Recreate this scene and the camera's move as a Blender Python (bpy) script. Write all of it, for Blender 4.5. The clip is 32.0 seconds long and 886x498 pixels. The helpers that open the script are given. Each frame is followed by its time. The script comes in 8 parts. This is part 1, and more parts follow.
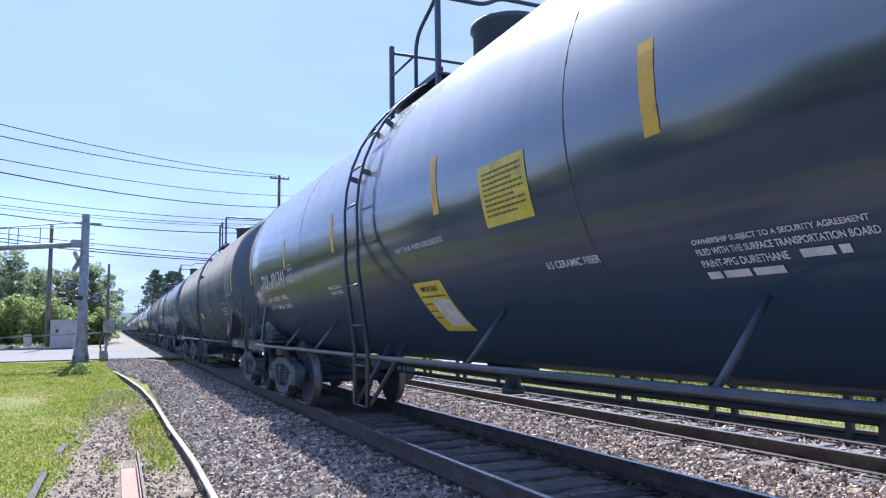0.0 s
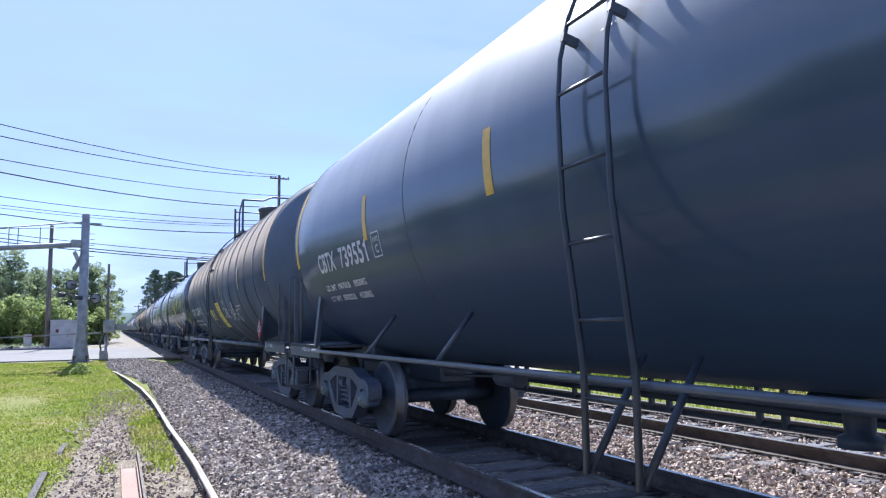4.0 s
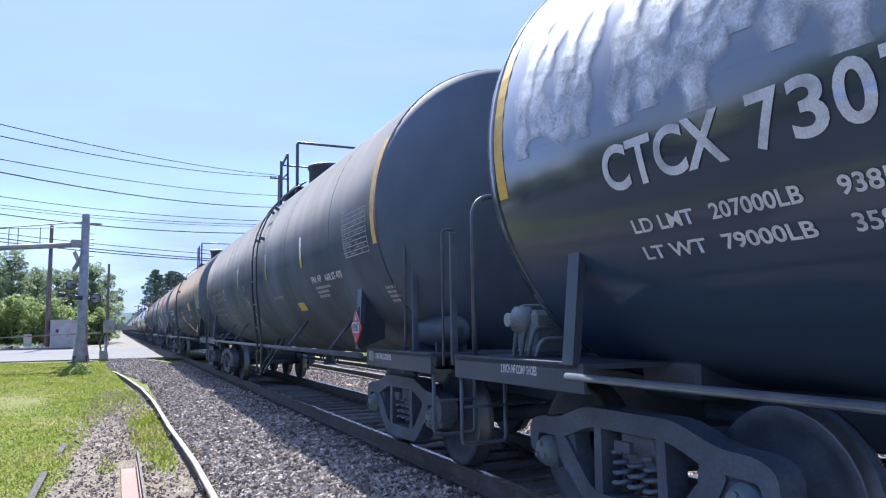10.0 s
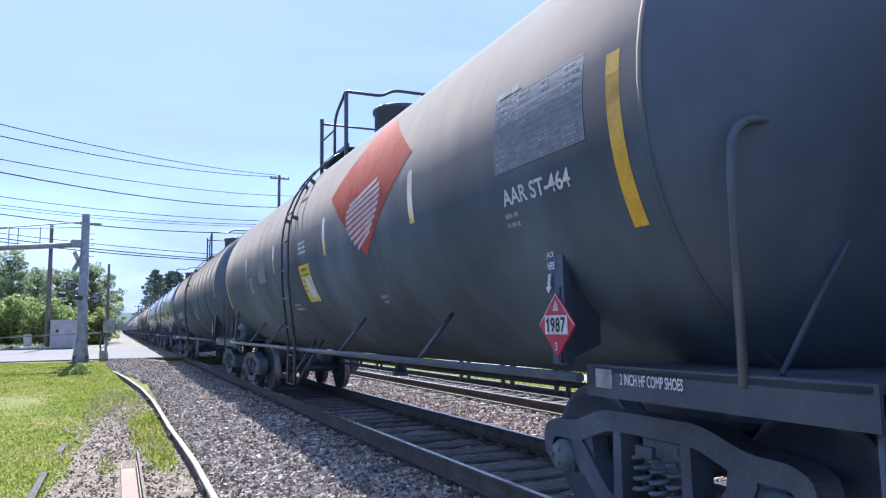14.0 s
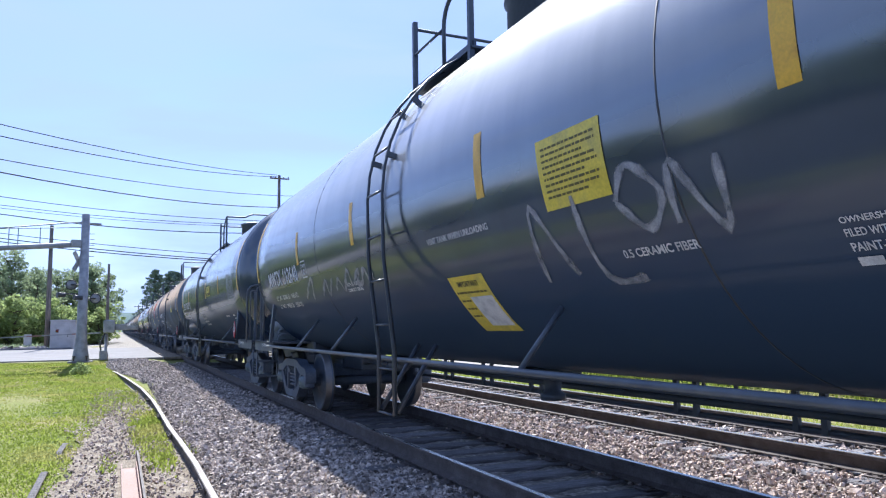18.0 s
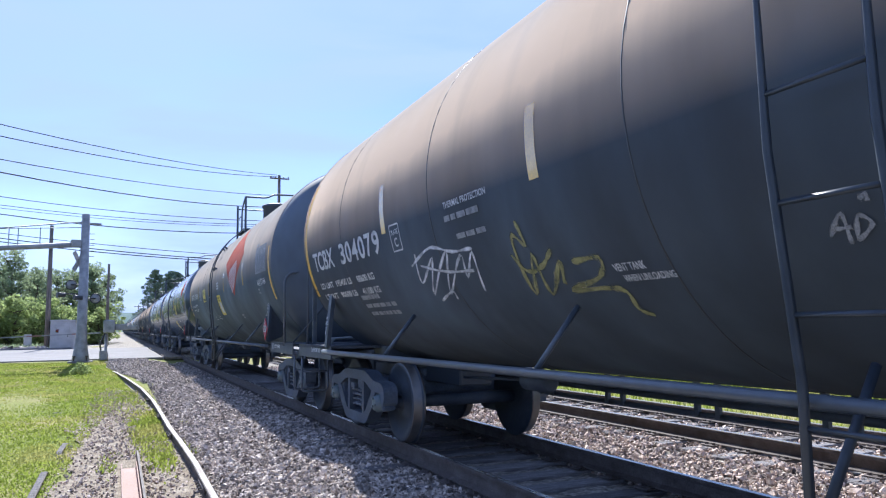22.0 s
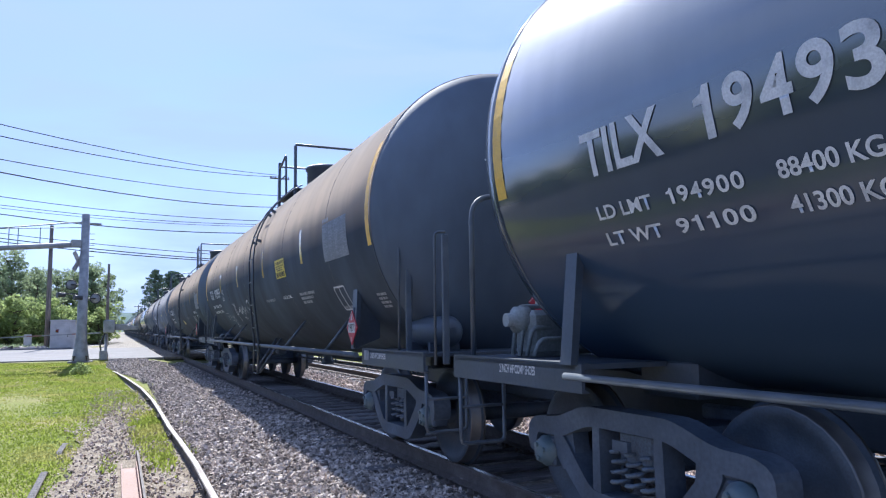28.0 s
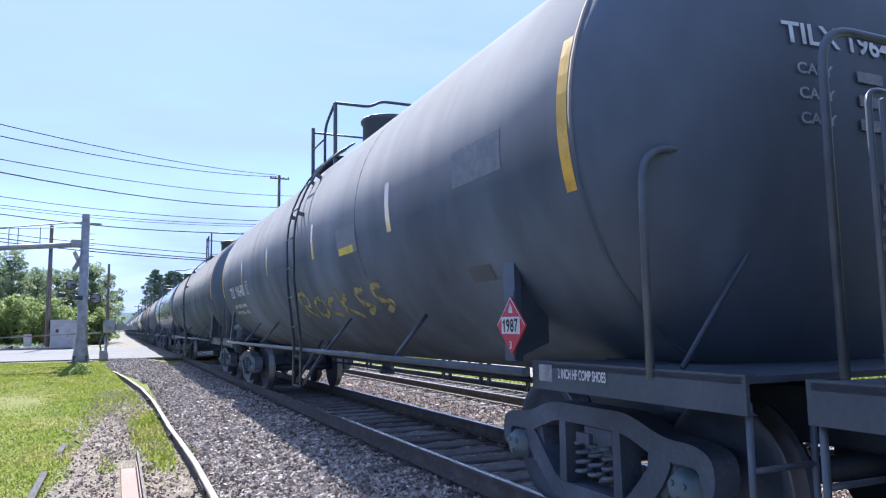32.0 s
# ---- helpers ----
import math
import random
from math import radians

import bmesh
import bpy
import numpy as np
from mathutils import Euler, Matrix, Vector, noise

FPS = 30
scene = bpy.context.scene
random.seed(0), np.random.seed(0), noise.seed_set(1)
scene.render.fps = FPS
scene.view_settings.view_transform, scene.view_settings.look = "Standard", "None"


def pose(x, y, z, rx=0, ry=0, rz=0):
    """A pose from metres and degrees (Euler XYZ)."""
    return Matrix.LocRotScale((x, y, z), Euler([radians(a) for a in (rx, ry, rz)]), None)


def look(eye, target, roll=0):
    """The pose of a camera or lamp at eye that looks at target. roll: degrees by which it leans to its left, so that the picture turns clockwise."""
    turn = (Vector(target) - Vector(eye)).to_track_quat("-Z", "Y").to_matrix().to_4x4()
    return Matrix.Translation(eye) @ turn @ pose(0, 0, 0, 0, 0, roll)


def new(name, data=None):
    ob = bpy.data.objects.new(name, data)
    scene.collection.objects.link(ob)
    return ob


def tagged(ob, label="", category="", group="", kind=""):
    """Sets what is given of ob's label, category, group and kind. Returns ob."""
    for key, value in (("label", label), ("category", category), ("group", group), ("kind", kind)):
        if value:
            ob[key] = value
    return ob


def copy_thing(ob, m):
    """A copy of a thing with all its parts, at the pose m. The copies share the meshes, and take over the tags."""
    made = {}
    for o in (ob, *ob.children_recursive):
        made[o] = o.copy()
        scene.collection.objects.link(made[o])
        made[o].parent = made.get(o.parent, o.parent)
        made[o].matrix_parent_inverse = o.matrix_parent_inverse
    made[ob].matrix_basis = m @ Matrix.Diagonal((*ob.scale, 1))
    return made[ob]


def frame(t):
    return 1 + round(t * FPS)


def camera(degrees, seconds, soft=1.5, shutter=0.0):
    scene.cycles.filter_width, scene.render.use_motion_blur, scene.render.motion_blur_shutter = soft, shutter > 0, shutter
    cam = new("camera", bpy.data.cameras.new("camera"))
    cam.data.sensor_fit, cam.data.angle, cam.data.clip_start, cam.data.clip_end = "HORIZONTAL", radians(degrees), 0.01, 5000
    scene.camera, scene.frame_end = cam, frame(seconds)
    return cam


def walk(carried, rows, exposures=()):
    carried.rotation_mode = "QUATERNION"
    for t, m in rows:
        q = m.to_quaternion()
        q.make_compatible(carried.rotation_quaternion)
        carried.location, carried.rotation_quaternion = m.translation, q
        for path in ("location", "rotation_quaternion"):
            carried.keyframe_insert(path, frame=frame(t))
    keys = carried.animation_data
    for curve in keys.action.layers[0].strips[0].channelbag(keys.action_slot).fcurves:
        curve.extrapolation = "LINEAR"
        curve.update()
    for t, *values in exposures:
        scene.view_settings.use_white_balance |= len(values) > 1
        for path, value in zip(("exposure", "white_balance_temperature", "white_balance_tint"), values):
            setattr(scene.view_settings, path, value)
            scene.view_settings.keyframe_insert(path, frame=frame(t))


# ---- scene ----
# The camera stands still beside the track, about head-high above the rails.
cam = camera(63.4, 32.0, soft=1.2)
CAM = pose(0.0, 0.0, 1.32, 96.156, 0.795, -24.222)
walk(cam, [(0.0, CAM), (32.0, CAM)], exposures=[(t, e, 5380, 12) for t, e in ((0.0, 1.0), (9.0, 1.0), (14.0, 1.07), (17.0, 1.06), (21.0, 1.0), (25.0, 1.03), (28.0, 0.98), (29.2, 1.07), (32.0, 1.09))])

# ---- light ----
SUN = Vector((0.03, 0.72, 0.69)).normalized()
world = bpy.data.worlds.new("sky")
scene.world = world
world.use_nodes = True
wn, wl = world.node_tree.nodes, world.node_tree.links
sky = wn.new("ShaderNodeTexSky")
sky.sky_type, sky.sun_disc = "NISHITA", False
sky.sun_elevation = math.asin(SUN.z)
sky.sun_rotation = math.atan2(SUN.x, SUN.y)
sky.air_density, sky.dust_density, sky.ozone_density = 1.0, 0.35, 2.0
wcoord = wn.new("ShaderNodeTexCoord")
wmap = wn.new("ShaderNodeMapping")
wmap.inputs["Scale"].default_value = (1.2, 1.2, 5.0)
wmap.inputs["Rotation"].default_value = (0.25, 0.1, 0.4)
cirrus = wn.new("ShaderNodeTexNoise")
cirrus.inputs["Scale"].default_value, cirrus.inputs["Detail"].default_value = 2.0, 6.0
cirrus.inputs["Distortion"].default_value = 0.4
ramp = wn.new("ShaderNodeValToRGB")
ramp.color_ramp.elements[0].position, ramp.color_ramp.elements[0].color = 0.40, (0.20, 0.20, 0.20, 1)
ramp.color_ramp.elements[1].position, ramp.color_ramp.elements[1].color = 0.64, (0.97, 0.97, 0.97, 1)
wmix = wn.new("ShaderNodeMixRGB")
wmix.inputs[2].default_value = (4.2, 5.25, 6.1, 1)
wl.new(wcoord.outputs["Generated"], wmap.inputs["Vector"])
wl.new(wmap.outputs["Vector"], cirrus.inputs["Vector"])
wl.new(cirrus.outputs["Fac"], ramp.inputs["Fac"])
wl.new(ramp.outputs["Color"], wmix.inputs[0])
wl.new(sky.outputs["Color"], wmix.inputs[1])
wtint = wn.new("ShaderNodeMixRGB")
wtint.blend_type = "MULTIPLY"
wtint.inputs[0].default_value = 1.0
wtint.inputs[2].default_value = (0.91, 0.885, 1.11, 1)
wl.new(wmix.outputs["Color"], wtint.inputs[1])
wl.new(wtint.outputs["Color"], wn["Background"].inputs["Color"])
wn["Background"].inputs["Strength"].default_value = 0.079

sun = new("sun", bpy.data.lights.new("sun", "SUN"))
sun.data.energy, sun.data.angle, sun.data.color = 5.2, radians(0.53), (1.0, 0.90, 0.74)
sun.matrix_world = look(SUN * 60, (0, 0, 0))


# ---- materials ----
def material(name, colors, scale=2.0, rough=(0.6, 0.8), metal=0.0, bump=0.0, bump_scale=None, detail=6.0, coat=0.0,
             spec=0.5, stretch=(1, 1, 1), grain=0.0, translucent=0.0, per_object=0.0, island=0.0):
    """Two-scale noise between the colours, a fine grain, relief and uneven gloss."""
    m = bpy.data.materials.new(name)
    m.use_nodes = True
    n, l = m.node_tree.nodes, m.node_tree.links
    b = n["Principled BSDF"]
    tc = n.new("ShaderNodeTexCoord")
    mp = n.new("ShaderNodeMapping")
    mp.inputs["Scale"].default_value = stretch
    l.new(tc.outputs["Object"], mp.inputs["Vector"])
    big = n.new("ShaderNodeTexNoise")
    big.inputs["Scale"].default_value, big.inputs["Detail"].default_value = scale, detail
    l.new(mp.outputs["Vector"], big.inputs["Vector"])
    cr = n.new("ShaderNodeValToRGB")
    els = cr.color_ramp.elements
    while len(els) < len(colors):
        els.new(0.5)
    for i, c in enumerate(colors):
        els[i].position = 0.3 + 0.4 * i / max(1, len(colors) - 1)
        els[i].color = (*c, 1)
    l.new(big.outputs["Fac"], cr.inputs["Fac"])
    col = cr.outputs["Color"]
    fine = n.new("ShaderNodeTexNoise")
    fine.inputs["Scale"].default_value, fine.inputs["Detail"].default_value = bump_scale or scale * 12, 4.0
    l.new(mp.outputs["Vector"], fine.inputs["Vector"])
    if grain:
        mr = n.new("ShaderNodeMapRange")
        mr.inputs["From Min"].default_value, mr.inputs["From Max"].default_value = 0.3, 0.7
        mr.inputs["To Min"].default_value, mr.inputs["To Max"].default_value = 1 - grain, 1 + grain
        l.new(fine.outputs["Fac"], mr.inputs["Value"])
        mu = n.new("ShaderNodeMixRGB")
        mu.blend_type = "MULTIPLY"
        mu.inputs[0].default_value = 1.0
        l.new(col, mu.inputs[1])
        l.new(mr.outputs["Result"], mu.inputs[2])
        col = mu.outputs["Color"]
    for amount, node, out in ((per_object, "ShaderNodeObjectInfo", "Random"), (island, "ShaderNodeNewGeometry", "Random Per Island")):
        if amount:
            oi = n.new(node)
            mr = n.new("ShaderNodeMapRange")
            mr.inputs["To Min"].default_value, mr.inputs["To Max"].default_value = 1 - amount, 1 + amount
            l.new(oi.outputs[out], mr.inputs["Value"])
            mu = n.new("ShaderNodeMixRGB")
            mu.blend_type = "MULTIPLY"
            mu.inputs[0].default_value = 1.0
            l.new(col, mu.inputs[1])
            l.new(mr.outputs["Result"], mu.inputs[2])
            col = mu.outputs["Color"]
    l.new(col, b.inputs["Base Color"])
    rr = n.new("ShaderNodeMapRange")
    rr.inputs["From Min"].default_value, rr.inputs["From Max"].default_value = 0.3, 0.7
    rr.inputs["To Min"].default_value, rr.inputs["To Max"].default_value = rough
    l.new(big.outputs["Fac"], rr.inputs["Value"])
    l.new(rr.outputs["Result"], b.inputs["Roughness"])
    b.inputs["Metallic"].default_value = metal
    b.inputs["Specular IOR Level"].default_value = spec
    b.inputs["Coat Weight"].default_value = coat
    b.inputs["Coat Roughness"].default_value = 0.14
    b.inputs["Coat IOR"].default_value = 1.95
    if bump:
        bp = n.new("ShaderNodeBump")
        bp.inputs["Strength"].default_value, bp.inputs["Distance"].default_value = bump, 0.02
        l.new(fine.outputs["Fac"], bp.inputs["Height"])
        l.new(bp.outputs["Normal"], b.inputs["Normal"])
    if translucent:
        tr = n.new("ShaderNodeBsdfTranslucent")
        l.new(col, tr.inputs["Color"])
        ms = n.new("ShaderNodeMixShader")
        ms.inputs[0].default_value = translucent
        l.new(b.outputs[0], ms.inputs[1])
        l.new(tr.outputs[0], ms.inputs[2])
        l.new(ms.outputs[0], n["Material Output"].inputs["Surface"])
    return m


def tank_paint(name, base, lit_dust, lit_dust_amount, rough, coat, full_up=0.85, spec=0.5, low=-0.08):
    """Black jacket paint: film dirt, streaks that run down the side, dusty upward faces with sunlight and shade put
    into the tone by slope.
    """
    m = material(name, [tuple(0.7 * v for v in base), base, tuple(1.5 * v for v in base)], 0.7, rough, bump=0.03, bump_scale=3.0, coat=coat, spec=spec,
                 stretch=(1, 1, 0.5), grain=0.15)
    n, l = m.node_tree.nodes, m.node_tree.links
    b = n["Principled BSDF"]
    src = b.inputs["Base Color"].links[0].from_socket
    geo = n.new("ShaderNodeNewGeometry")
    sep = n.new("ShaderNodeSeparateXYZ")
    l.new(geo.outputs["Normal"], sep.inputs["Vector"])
    # dusty faces plus painted light: the pale tone starts at the sun's terminator
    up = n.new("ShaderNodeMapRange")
    up.inputs["From Min"].default_value, up.inputs["From Max"].default_value = low, full_up
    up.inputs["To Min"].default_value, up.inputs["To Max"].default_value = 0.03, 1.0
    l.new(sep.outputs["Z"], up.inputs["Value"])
    tc = n.new("ShaderNodeTexCoord")
    mp = n.new("ShaderNodeMapping")
    mp.inputs["Scale"].default_value = (0.4, 1.5, 0.35)
    l.new(tc.outputs["Object"], mp.inputs["Vector"])
    st = n.new("ShaderNodeTexNoise")
    st.inputs["Scale"].default_value, st.inputs["Detail"].default_value = 1.6, 7.0
    l.new(mp.outputs["Vector"], st.inputs["Vector"])
    sr = n.new("ShaderNodeMapRange")
    sr.inputs["From Min"].default_value, sr.inputs["From Max"].default_value = 0.25, 0.75
    sr.inputs["To Min"].default_value, sr.inputs["To Max"].default_value = 0.75 * lit_dust_amount, 1.1 * lit_dust_amount
    l.new(st.outputs["Fac"], sr.inputs["Value"])
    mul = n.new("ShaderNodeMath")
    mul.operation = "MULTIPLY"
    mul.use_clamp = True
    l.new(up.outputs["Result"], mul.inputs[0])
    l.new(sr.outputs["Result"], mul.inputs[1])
    # the pale tone thins on the crown, painted down to hold back sun glare
    crown_dim = n.new("ShaderNodeMapRange")
    crown_dim.inputs["From Min"].default_value, crown_dim.inputs["From Max"].default_value = (0.40, 0.75) if coat > 0.5 else (0.2, 0.62)
    crown_dim.inputs["To Min"].default_value, crown_dim.inputs["To Max"].default_value = 1.0, 0.12 if coat > 0.5 else 0.34
    l.new(sep.outputs["Z"], crown_dim.inputs["Value"])
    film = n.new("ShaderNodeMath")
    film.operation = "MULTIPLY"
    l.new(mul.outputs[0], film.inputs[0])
    l.new(crown_dim.outputs["Result"], film.inputs[1])
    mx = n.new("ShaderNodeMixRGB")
    mx.inputs[2].default_value = (*lit_dust, 1)
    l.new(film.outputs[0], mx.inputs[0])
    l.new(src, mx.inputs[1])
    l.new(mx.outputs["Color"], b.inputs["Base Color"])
    if coat:
        b.inputs["Coat IOR"].default_value = 2.25
        # lower flank: navy shade is put into the colour, mirrored ground taken out
        flank_shade = n.new("ShaderNodeMapRange")
        flank_shade.inputs["From Min"].default_value, flank_shade.inputs["From Max"].default_value = -0.55, -0.16
        flank_shade.inputs["To Min"].default_value, flank_shade.inputs["To Max"].default_value = 0.12 * coat, coat
        l.new(sep.outputs["Z"], flank_shade.inputs["Value"])
        l.new(flank_shade.outputs["Result"], b.inputs["Coat Weight"])
        flank_mix = n.new("ShaderNodeMixRGB")
        flank_mix.inputs[1].default_value = (0.037, 0.064, 0.115, 1)
        l.new(flank_shade.outputs["Result"], flank_mix.inputs[0])
        l.new(mx.outputs["Color"], flank_mix.inputs[2])
        l.new(flank_mix.outputs["Color"], b.inputs["Base Color"])
    else:
        dull = n.new("ShaderNodeMapRange")
        dull.inputs["To Min"].default_value, dull.inputs["To Max"].default_value = rough[1], 0.95
        l.new(mul.outputs[0], dull.inputs["Value"])
        l.new(dull.outputs["Result"], b.inputs["Roughness"])
    return m


